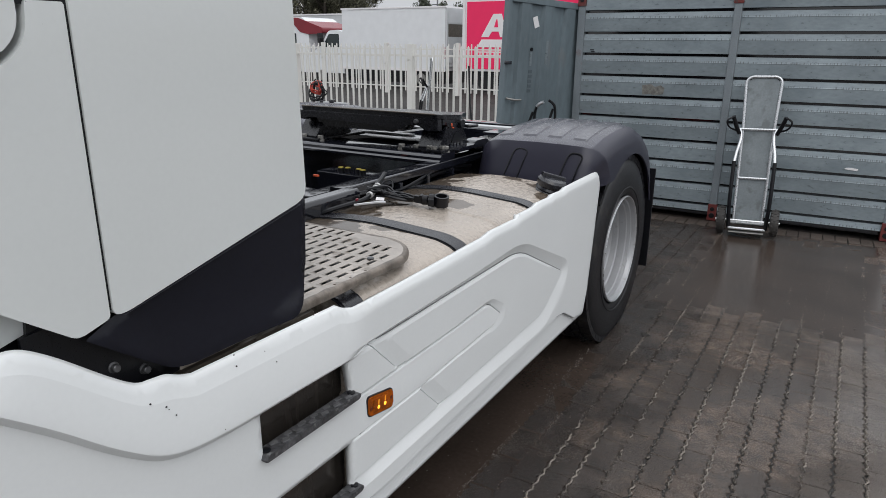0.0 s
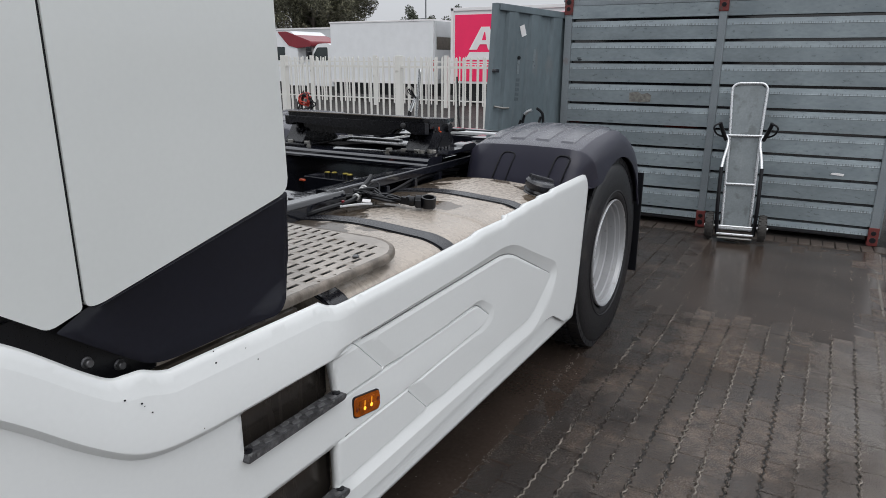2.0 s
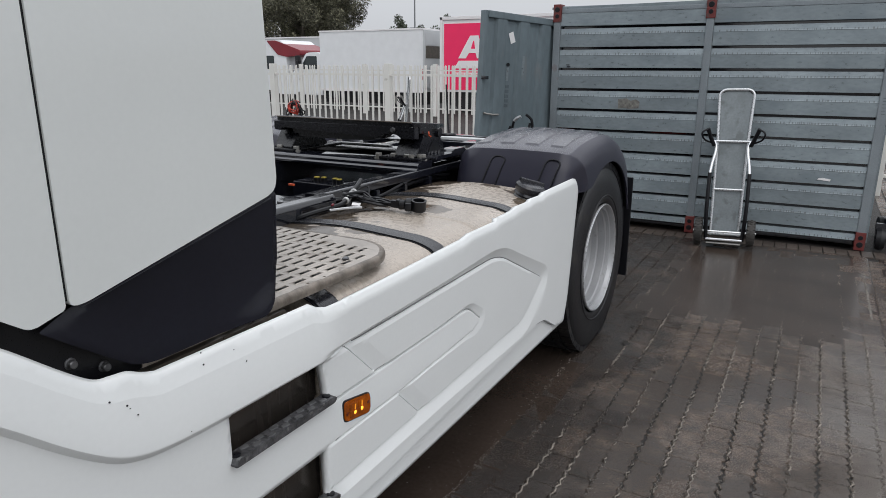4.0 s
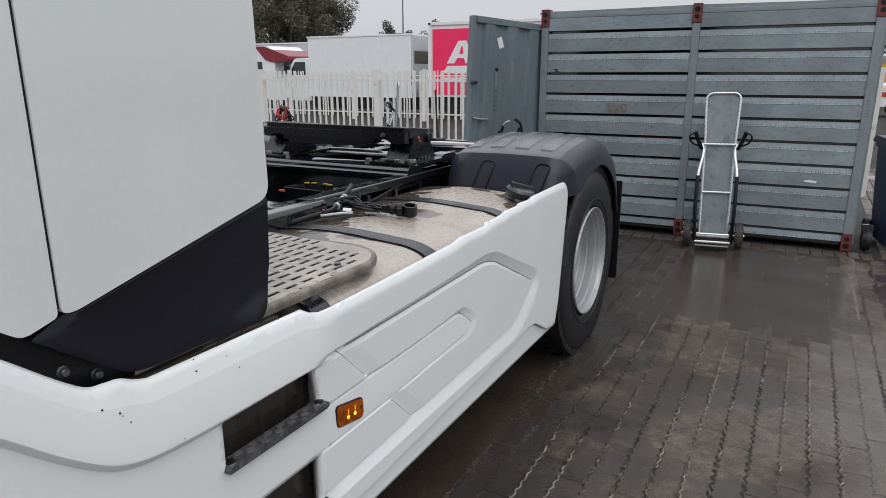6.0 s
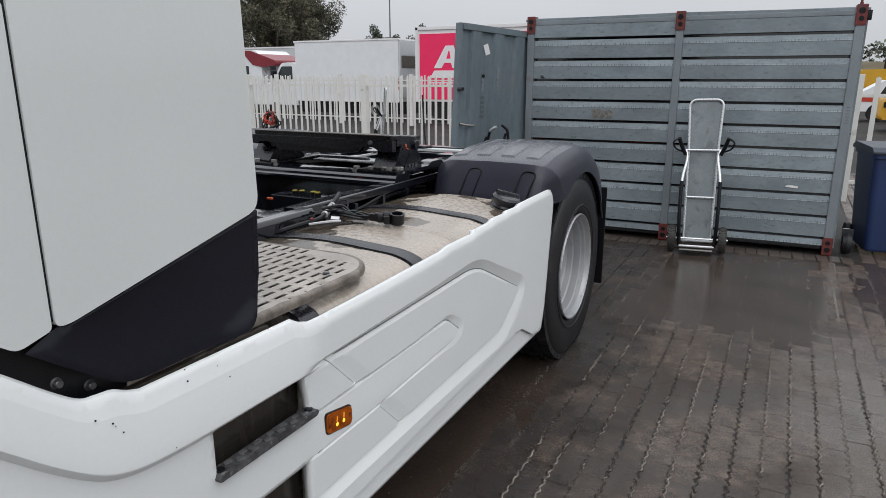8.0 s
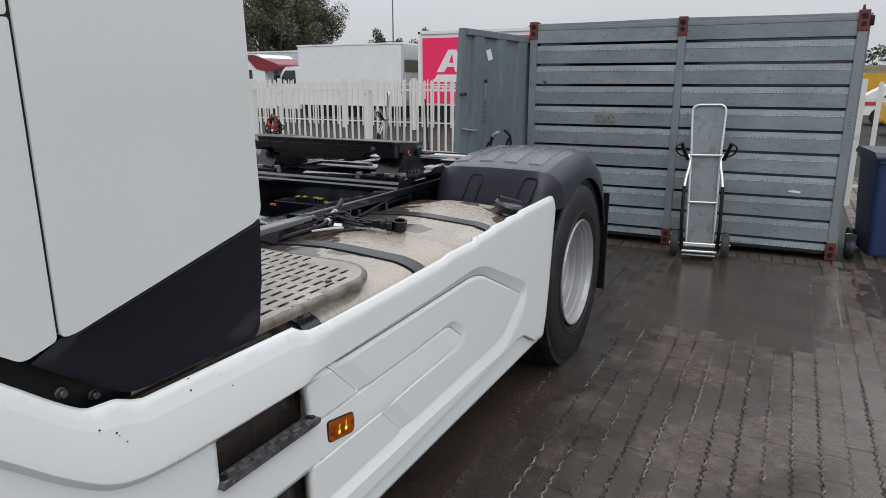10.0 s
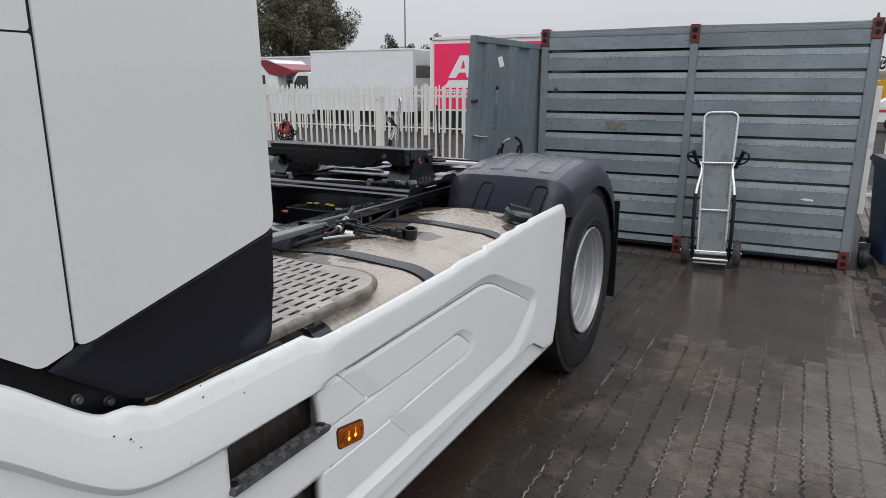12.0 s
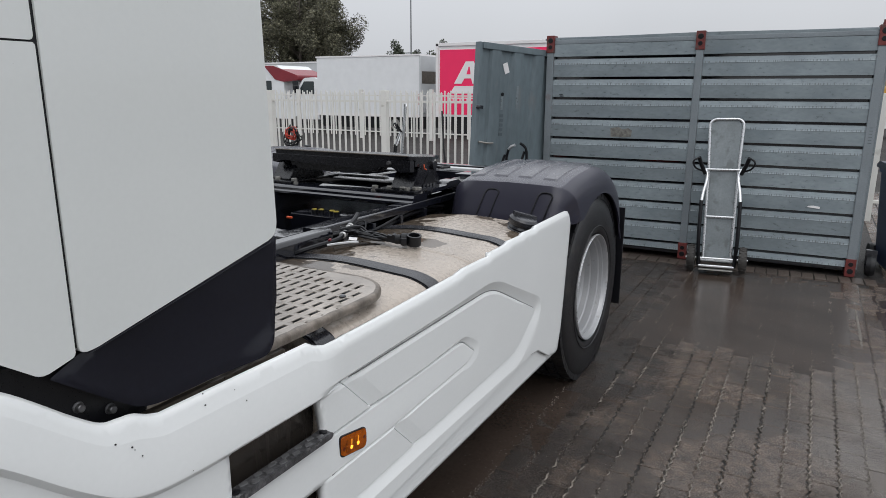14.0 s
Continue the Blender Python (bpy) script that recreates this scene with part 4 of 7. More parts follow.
def foot_plate():
    """Perforated aluminium foot plate: rows of slots with raised lips, round drain holes, and a rolled rim."""
    z, x1, y1, r = 1.022, 1.180, -1.960, 0.165
    px, py = 0.0380, 0.0630
    xs = [x1 - 0.001, 1.159] + [1.159 - px * k for k in range(1, 18)]
    ys = [y1, -1.9715] + [-1.9715 - py * k for k in range(1, 15)]
    hx, hy = 0.0072, 0.0205
    bm = bmesh.new()
    verts = {}

    def bent(x, y):
        """The far outer corner is rounded."""
        ex, ey = x - (x1 - r), y - (y1 - r)
        l = math.hypot(ex, ey)
        if ex > 0 and ey > 0 and l > r - 0.004:
            x, y = x1 - r + ex * (r - 0.004) / l, y1 - r + ey * (r - 0.004) / l
        return x, y

    def vert(x, y):
        key = (round(x, 5), round(y, 5))
        if key not in verts:
            verts[key] = bm.verts.new((*bent(x, y), z))
        return verts[key]

    rng = random.Random(31)
    corners = ((-1, -1), (1, -1), (1, 1), (-1, 1))
    for i, (xb, xa) in enumerate(zip(xs, xs[1:])):
        for j, (yb, ya) in enumerate(zip(ys, ys[1:])):
            if math.hypot(xa - (x1 - r), ya - (y1 - r)) > r - 0.006 and xa > x1 - r and ya > y1 - r:
                continue
            o = [vert(xa, ya), vert(xb, ya), vert(xb, yb), vert(xa, yb)]
            cx, cy = (xa + xb) / 2, (ya + yb) / 2
            last = 0.93 if j == 1 else 1.105 if j == 2 else 1.15
            drain = i == 0 and j in (5, 6, 7, 9)
            if not drain and (i == 0 or j == 0 or cx > last):
                bm.faces.new(o)
                continue
            wx, wy, lip = (0.0045, 0.0045, 0.001) if drain else (hx, hy, 0.0022)
            if drain:
                q = [bm.verts.new((cx + math.cos(a) * wx, cy + math.sin(a) * wy, z + lip)) for a in np.arange(8) * math.pi / 4 - 3 * math.pi / 4]
                for k in range(4):
                    c = (k + 1) % 4
                    bm.faces.new((o[k], o[c], q[2 * c], q[2 * k + 1], q[2 * k]))
                d = [bm.verts.new((v.co.x, v.co.y, z - 0.008)) for v in q]
                for k in range(8):
                    bm.faces.new((q[k], q[(k + 1) % 8], d[(k + 1) % 8], d[k]))
                continue
            cx, cy = cx + rng.uniform(-0.0006, 0.0006), cy + rng.uniform(-0.0012, 0.0012)
            p = [bm.verts.new((cx + sx * (wx + 0.0046), cy + sy * (wy + 0.005), z)) for sx, sy in corners]
            q = [bm.verts.new((cx + sx * (wx + 0.0012), cy + sy * (wy + 0.0012), z + lip)) for sx, sy in corners]
            e = [bm.verts.new((cx + sx * wx, cy + sy * wy, z + 0.0012)) for sx, sy in corners]
            d = [bm.verts.new((v.co.x, v.co.y, z - 0.0008)) for v in e]
            for k in range(4):
                c = (k + 1) % 4
                for a, b in ((o, p), (p, q), (q, e), (e, d)):
                    bm.faces.new((a[k], a[c], b[c], b[k]))
    ob = part("foot_plate", bm, PLATE, truck, "weathered perforated aluminium foot plate with slots", smooth=None)
    # rolled rim along the far edge, round the corner and along the outer edge
    way = [(x, y1) for x in np.linspace(0.51, x1 - r, 14)]
    way += [(x1 - r + r * math.sin(a), y1 - r + r * math.cos(a)) for a in np.linspace(0.08, math.pi / 2 - 0.08, 14)]
    way += [(x1, y) for y in np.linspace(y1 - r, -2.86, 26)]
    way = [Vector(p) for p in way]
    bm = bmesh.new()
    rings = []
    for k, p in enumerate(way):
        d = (way[min(k + 1, len(way) - 1)] - way[max(k - 1, 0)]).normalized()
        out = Vector((-d.y, d.x))
        out = out if out.dot(p - Vector((0.8, -2.4))) > 0 else -out
        rings.append([bm.verts.new((p.x + out.x * o, p.y + out.y * o, z + h + 0.0012 * noise.noise((k * 0.7, h * 50, 2)))) for o, h in
                      ((-0.012, -0.0005), (-0.004, 0.0012), (0.001, 0.0004), (0.005, -0.003), (0.007, -0.008), (0.007, -0.015), (0.005, -0.023), (-0.002, -0.025))])
    for a, b in zip(rings, rings[1:]):
        for k in range(len(a) - 1):
            bm.faces.new((a[k], a[k + 1], b[k + 1], b[k]))
    part("rolled_rim", bm, PLATE_RIM, ob, "grimy brown rolled plate rim", smooth=50)
    part("plate_bolt", lathe([(z - 0.002, 0.010), (z + 0.005, 0.010), (z + 0.008, 0.006)], "z", 12, (1.121, -2.168, 0)), FRAME, ob)
    # added black sheet under the plate, so the slots look dark inside
    part("rubber_mat", boxes((0.55, 1.13, -2.84, -2.03, 1.0095, 1.012)), PLASTIC, ob)
    part("plate_support", boxes((0.55, 1.12, -2.86, -2.57, 0.93, 1.0), bevel=0.01), FRAME, ob)
    part("side_rail", boxes((1.12, 1.172, -2.865, -2.46, 0.962, 0.984), bevel=0.010), RAILBROWN, ob, "dull brown side rail")


def chassis():
    for s in (1, -1):
        pts = [(0.36, 0.76), (0.43, 0.76), (0.43, 0.775), (0.37, 0.775), (0.37, 1.005), (0.43, 1.005), (0.43, 1.022), (0.36, 1.022)]
        bm = prism([(x * s, z) for x, z in pts], "y", -4.4, 1.02, bevel=0.003)
        rail = part("frame_rail", bm, FRAME, truck, "black steel frame rail")
        for i in range(16):
            bolt = lathe([(0, 0.014), (0.006, 0.014), (0.007, 0.010), (0.018, 0.010)], "x", 6)
            part("rail_bolt", moved(bolt, Matrix.Translation((0.37, -2.3 + i * 0.2, 0.86 + 0.07 * (i % 3))) if s > 0 else pose(-0.37, -2.3 + i * 0.2, 0.86 + 0.07 * (i % 3), 0, 180, 0)), FRAME, rail)
    for y in (-2.2, -1.45, 0.35, 0.98):
        part("cross_member", boxes((-0.37, 0.37, y - 0.05, y + 0.05, 0.80, 0.99), bevel=0.01), FRAME, truck)
    # angle bar along the tank side of the rail, and a shorter bracket nearer the cab
    bar = rounded([(0.450, 1.046), (0.522, 1.046), (0.522, 1.008), (0.512, 1.008), (0.510, 1.034), (0.460, 1.034), (0.460, 0.93), (0.450, 0.93)], [0.006, 0.010, 0.003, 0.003, 0.004, 0.004, 0.002, 0.002], 3)
    part("angle_bar", prism(bar, "y", -1.55, 0.6), FRAME, truck, "wet black angle bar along the frame")
    for i in range(22):
        part("rail_hole", lathe([(1.0222, 0.013), (1.0228, 0.013)], "z", 12, (0.395 + 0.012 * (i % 2), -2.2 + i * 0.085, 0)), PLASTIC, truck)
    bm = prism(rounded([(0.515, 1.048), (0.572, 1.048), (0.580, 1.030), (0.580, 0.92), (0.568, 0.92), (0.566, 1.020), (0.515, 1.034)], 0.006), "y", -2.3, -1.52, bevel=0.002)
    bracket = part("rail_bracket", bm, FRAME, truck)
    for y in (-2.12, -1.95, -1.72):
        part("bracket_bolt", hexbolt(0.014, 0.02, "x", (0.580, y, 0.980)), FRAME, bracket)
    # subframe under the coupling: two crosswise beams, wet on top, and pale glint strips
    prof = [(-0.795, 1.028), (-0.812, 1.036), (-0.812, 1.046), (-0.800, 1.054), (-0.800, 1.066), (-0.790, 1.077), (-0.772, 1.082), (-0.66, 1.082), (-0.66, 1.028)]
    part("mounting_plate", prism(prof, "x", -0.62, 0.52), FRAME, truck, "wet black coupling mounting plate")
    part("mounting_plate", boxes((-0.62, 0.52, -0.36, -0.24, 1.040, 1.082), bevel=0.006), FRAME, truck)
    # added pale strips: sky reflections on the wet beams, built as thin boxes
    for x0, x1, y0, y1 in ((-0.60, -0.02, 0.05, 0.13), (-0.24, 0.19, -0.47, -0.41), (-0.40, 0.02, -0.30, -0.26)):
        part("tie_plate", boxes((x0, x1, y0, y1, 1.083, 1.092), bevel=0.003), OLDSTEEL, truck, "pale strip standing in for sky reflected off a wet crossmember")
    for x, y in ((0.26, -0.755), (0.335, -0.73), (0.41, -0.725), (0.49, -0.70), (-0.30, -0.74), (-0.42, -0.74)):
        part("plate_bolt", hexbolt(0.018, 0.030, "z", (x, y, 1.082)), STEEL, truck)
    for x, y in ((0.455, -0.755), (0.485, -0.72)):
        part("pin", lathe([(1.06, 0.014), (1.10, 0.014), (1.101, 0.017), (1.112, 0.017), (1.114, 0.012)], "z", 12, (x, y, 0)), STEEL, truck, "rusty locating pin")
    foot = rounded([(-0.66, 1.082), (-0.64, 1.10), (-0.50, 1.10), (-0.47, 1.118), (-0.36, 1.118), (-0.30, 1.082)], 0.012)
    part("stepped_bracket", prism(foot, "x", 0.47, 0.545, bevel=0.005), FRAME, truck)
    hose_runs = []
    hrng = random.Random(17)
    for i in range(7):
        z, x = 0.90 + 0.016 * i, 0.475 + 0.018 * (i % 3)
        hose_runs.append([(x, -1.5 + hrng.uniform(-0.1, 0.1), z), (x + 0.02, -1.15, z + hrng.uniform(-0.02, 0.02)), (x, -0.8, z + hrng.uniform(-0.02, 0.03)), (x - 0.01, -0.45, z)])
    for run in hose_runs:
        part("hose", tubes(run, r=hrng.choice((0.007, 0.009, 0.012)), seg=8, steps=5), PLASTIC, truck)
    for y in (-1.38, -1.16, -0.93, -0.70):
        part("hose_clip", boxes((0.462, 0.535, y - 0.012, y + 0.012, 0.90, 1.005), bevel=0.004), FRAME, truck)
    part("silver_channel", prism([(0.36, 1.063), (0.47, 1.063), (0.47, 1.082), (0.462, 1.082), (0.462, 1.070), (0.368, 1.070), (0.368, 1.082), (0.36, 1.082)], "y", -0.10, 0.55), OLDSTEEL, truck, "silver channel beside the mudguard")
    for s in (1, -1):
        part("side_angle", prism([(0.36 * s, 1.045), (0.53 * s, 1.045), (0.53 * s, 1.062), (0.36 * s, 1.062)], "y", -0.25, 0.5, bevel=0.004), FRAME, truck)
        for x, y in ((0.41, -0.30), (0.495, -0.36), (0.50, -0.30), (0.50, -0.10)):
            part("flange_bolt", hexbolt(0.018, 0.034, "z", (x * s, y, 1.061)), STEEL, truck, "zinc flange bolt")
        part("rail_cover", boxes((0.36 * s - 0.03, 0.36 * s + 0.12, 0.0, 0.16, 1.062, 1.10), bevel=0.008), FRAME, truck)
    # axle, springs, drive gear below
    part("axle", lathe([(-0.9, 0.07), (-0.3, 0.09), (-0.22, 0.2), (0.0, 0.24), (0.22, 0.2), (0.3, 0.09), (0.9, 0.07)], "x", 20, (0, 0, 0.50)), FRAME, truck)
    for s in (1, -1):
        part("air_bellow", lathe([(0.62, 0.10), (0.66, 0.14), (0.72, 0.13), (0.76, 0.14), (0.82, 0.10)], "z", 20, (0.40 * s, -0.35, 0)), RUBBER, truck)
    part("gearbox", prism(rounded([(-0.28, 0.45), (0.28, 0.45), (0.3, 0.85), (0.12, 0.95), (-0.3, 0.9)], 0.05), "y", -3.2, -1.9, bevel=0.03), FRAME, truck)
    valve = part("valve_block", boxes((-0.14, 0.20, -0.97, -0.84, 0.84, 0.965), bevel=0.01), FRAME, truck)
    for i in (0, 1, 3, 4):
        stem = part("valve_stem", lathe([(0.96, 0.017), (0.985, 0.017)], "z", 12, (-0.01 + 0.036 * i, -0.925 + 0.012 * (i % 2), 0)), PLASTIC, valve)
        part("yellow_cap", lathe([(0.985, 0.015), (0.9885, 0.015), (0.990, 0.012)], "z", 12, (-0.01 + 0.036 * i, -0.925 + 0.012 * (i % 2), 0)), YELLOW, stem, "yellow valve cap")
    part("orange_plug", boxes((0.03, 0.06, -1.185, -1.17, 0.985, 0.995), bevel=0.003), ORANGE, valve)
    lines = []
    rng = random.Random(5)
    for i in range(9):
        x = rng.uniform(-0.3, 0.3)
        lines.append([(x, -1.5, 0.9 + rng.uniform(-0.04, 0.04)), (x + rng.uniform(-0.1, 0.1), -1.9, 0.95), (x * 0.8, -2.2, 0.88 + rng.uniform(-0.08, 0.06)), (x * 0.5, -2.6, 0.95)])
    part("air_lines", tubes(*lines, r=0.011, seg=6, steps=4), PLASTIC, truck)
    # rear end of the chassis
    part("rear_crossbeam", boxes((-0.55, 0.55, 1.02, 1.10, 0.86, 1.03), bevel=0.01), FRAME, truck)
    part("rear_cover_strip", boxes((-0.9, 0.40, 0.62, 0.70, 1.035, 1.055), bevel=0.004), OLDWHITE, truck, "pale wet strip across the frame")
    for s in (1, -1):
        tail = part("tail_lamp", boxes((s * 0.72 - 0.22, s * 0.72 + 0.22, 1.04, 1.10, 0.70, 0.84), bevel=0.01), PLASTIC, truck)
        part("lens", boxes((s * 0.72 - 0.2, s * 0.72 + 0.2, 1.095, 1.105, 0.715, 0.825), bevel=0.004), REDPAINT, tail)


def tilted(bm):
    """The uncoupled plate hangs down to the rear."""
    for v in bm.verts:
        v.co.z -= 0.088 * (v.co.y + 0.72)
    return bm


def fifth_wheel():
    # top plate: broad horseshoe, its rim turned down; the mouth is open to the rear
    half, y0, y1 = 0.465, -0.72, -0.50
    right = [(half, y1), (0.37, -0.32), (0.21, -0.03), (0.155, 0.12), (0.09, 0.13), (0.05, -0.12)]
    outer = rounded([(-half, y0), (half, y0)] + right + [(-x, y) for x, y in reversed(right)], [0.04, 0.04, 0.06, 0.05, 0.05, 0.03, 0.03, 0.03, 0.03, 0.03, 0.03, 0.05, 0.05, 0.06])
    ob = part("coupling_plate", tilted(prism(outer, "z", 1.244, 1.268, bevel=0.005)), GREASY, truck, "greasy black fifth-wheel coupling plate")
    # front rim with stepped underside
    wavy = [(-0.461, 1.2435), (-0.461, 1.196), (-0.425, 1.192), (-0.405, 1.207), (-0.36, 1.212), (-0.30, 1.203), (-0.12, 1.198), (0.06, 1.192), (0.17, 1.188), (0.215, 1.176), (0.235, 1.180),
            (0.262, 1.203), (0.31, 1.212), (0.352, 1.207), (0.378, 1.188), (0.40, 1.182), (0.461, 1.186), (0.461, 1.2435)]
    rim = part("front_rim", tilted(prism(wavy, "y", y0 - 0.012, y0 + 0.03, bevel=0.003)), GREASY, ob, "cast rim with a wavy underside")
    part("worn_edge", tilted(tubes([(-0.44, y0 - 0.006, 1.2665), (0.44, y0 - 0.006, 1.2665)], r=0.0035, seg=6)), RAILBROWN, ob, "edge worn to brown steel")
    part("rim_boss", tilted(lathe([(y0 - 0.026, 0.010), (y0 - 0.014, 0.014), (y0 - 0.011, 0.014)], "y", 12, (0.335, 0, 1.226))), BOLT, rim)
    part("web", prism(rounded([(-0.40, 1.235), (0.30, 1.235), (0.24, 1.175), (0.12, 1.160), (-0.10, 1.156), (-0.36, 1.160)], 0.01), "y", -0.675, -0.625, bevel=0.006), GREASY, ob)
    for s in (1, -1):
        edge = part("side_rim", tilted(boxes((s * half - 0.018 * (s > 0), s * half + 0.018 * (s < 0), y0 + 0.031, y1, 1.214, 1.2435), bevel=0.003)), GREASY, ob)
        part("rim_lug", tilted(prism([(-0.50, 1.216), (-0.505, 1.202), (-0.53, 1.200), (-0.56, 1.216)], "x", s * half - 0.016, s * half - 0.002)), GREASY, edge)
        # pedestal: sloped bearing block with an open side
        ped = rounded([(-0.745, 1.09), (-0.72, 1.115), (-0.65, 1.21), (-0.52, 1.215), (-0.44, 1.12), (-0.41, 1.09)], 0.02)
        stand = part("pedestal", prism(ped, "x", s * 0.405 - 0.065, s * 0.405 + 0.065, bevel=0.012), GREASY, ob, "cast bearing block")
        part("flange", boxes((s * 0.40 - 0.13, s * 0.40 + 0.11, -0.775, -0.34, 1.082, 1.098), bevel=0.006), GREASY, stand)
        window = rounded([(-0.62, 1.105), (-0.575, 1.165), (-0.52, 1.165), (-0.49, 1.105)], 0.02)
        part("recess", prism(window, "x", s * 0.4715, s * 0.4735), PLASTIC, stand)
        part("pivot_pin", lathe([(-0.012, 0.024), (0.012, 0.024)], "x", 16, (s * (half + 0.008), -0.515, 1.205)), GREASY, stand)
        for i in range(4):
            part("cast_mark", boxes((s * 0.4725 - 0.002, s * 0.4725 + 0.002, -0.625 + i * 0.035, -0.603 + i * 0.035, 1.100, 1.114), bevel=0.001), FRAME, stand)
    part("safety_clip", tubes([(0.480, -0.625, 1.218), (0.484, -0.63, 1.206), (0.480, -0.622, 1.198), (0.486, -0.612, 1.192)], r=0.0036, steps=4), ORANGE, ob, "small orange safety clip")
    part("release_handle", tubes([(0.44, -0.47, 1.19), (0.50, -0.46, 1.19), (0.52, -0.42, 1.19)], r=0.008, steps=3), GREASY, ob)


def mudguard(s):
    # arch profile (y, z) from the front foot over the top to the rear foot
    arch = curve_points([(-0.50, 1.146, 0), (-0.30, 1.182, 0), (0, 1.20, 0), (0.20, 1.168, 0), (0.39, 1.075, 0), (0.50, 0.94, 0), (0.575, 0.73, 0)], 4)
    arch = [(-0.60, 0.915), (-0.583, 0.985), (-0.579, 0.993), (-0.555, 1.06), (-0.514, 1.141)] + [(p.x, p.y) for p in arch]
    cross = [(0.572, 0.16), (0.577, 0.105), (0.594, 0.060), (0.624, 0.028), (0.668, 0.009), (0.73, 0.001), (0.9, -0.004), (1.06, 0.0), (1.14, 0.004), (1.185, 0.016), (1.217, 0.036), (1.238, 0.068), (1.246, 0.10), (1.247, 0.13), (1.2475, 0.20), (1.2478, 0.30)]
    cy, cz = 0.0, 0.52
    bm = bmesh.new()
    rings = []
    for y, z in arch:
        d = Vector((cy - y, cz - z)).normalized()
        # the side flange hangs down to a circle about the wheel, and ends level in front
        most = max(0.02, math.hypot(y - cy, z - cz) - 0.525)
        if y < 0:
            most = max(0.0, min(most, (z - 0.95) / -d.y))
        ring = []
        for x, o in cross:
            o = min(o, most) if x > 1 else o
            yy, zz = y + d.x * o, z + d.y * o
            # behind the skirt the guard stays narrower
            ring.append(bm.verts.new((min(x, 1.247 if yy > -0.455 or zz > 1.035 else 1.198) * s, yy, zz)))
        rings.append(ring)
    for a, b in zip(rings, rings[1:]):
        for i in range(len(cross) - 1):
            bm.faces.new((a[i], a[i + 1], b[i + 1], b[i]))
    bmesh.ops.recalc_face_normals(bm, faces=bm.faces)
    bmesh.ops.solidify(bm, geom=list(bm.faces), thickness=0.010)
    ob = part("mudguard", bm, GUARD, truck, "black moulded plastic mudguard, sky sheen painted on its wet crown", smooth=42)
    # upward faces of the wet crown: paler base colour stands in for sky sheen
    ob.data.materials.append(SHEENCROWN)
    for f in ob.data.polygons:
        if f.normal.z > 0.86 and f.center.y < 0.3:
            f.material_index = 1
    # raised ribs on the crown; their pale colour and flecks paint the wet glint
    for x0 in (0.70, 0.835, 0.970, 1.105):
        bm = bmesh.new()
        rings = []
        for y, h in ((-0.440, 0.0), (-0.428, 0.010), (-0.28, 0.012), (0.0, 0.012), (0.12, 0.012), (0.135, 0.0)):
            z = along([(p[0], p[1]) for p in arch if p[1] > 1.0 and p[0] < 0.3], y) - 0.004
            rings.append([bm.verts.new(((x0 + dx) * s, y, z + h * k - along(cross, x0 + dx))) for dx, k in ((-0.046, 0), (-0.036, 1), (0.030, 1), (0.040, 0))])
        for a, b in zip(rings, rings[1:]):
            for i in range(3):
                bm.faces.new((a[i], a[i + 1], b[i + 1], b[i]))
        part("rib", bm, SHEENRIB, ob, "wet raised rib with sky glint in its colour", smooth=15)
    # outlined clip covers on the front face
    for x0 in (0.836, 1.122):
        pts = []
        for dx, z in ((-0.070, 0.975), (-0.050, 1.050), (-0.040, 1.088), (-0.022, 1.106), (0.014, 1.106), (0.032, 1.095), (0.030, 1.075), (0.020, 1.040), (0.004, 0.972)):
            y = along([(p[1], p[0]) for p in arch if p[0] < -0.35], z) - 0.003
            pts.append(((x0 + dx) * s, y, z))
        part("clip_cover", tubes(pts, r=0.0042, seg=6, steps=3), PLASTIC, ob)
    # mud flap
    bm = boxes((min(0.62 * s, 1.245 * s), max(0.62 * s, 1.245 * s), 0.570, 0.583, 0.245, 0.88), bevel=0.004)
    part("mud_flap", bm, PLASTIC, ob, "black rubber mud flap")
    part("stay", tubes([(0.43 * s, -0.1, 0.95), (0.9 * s, -0.1, 1.15)], [(0.43 * s, 0.45, 0.9), (0.62 * s, 0.50, 0.9)], r=0.018), FRAME, ob)


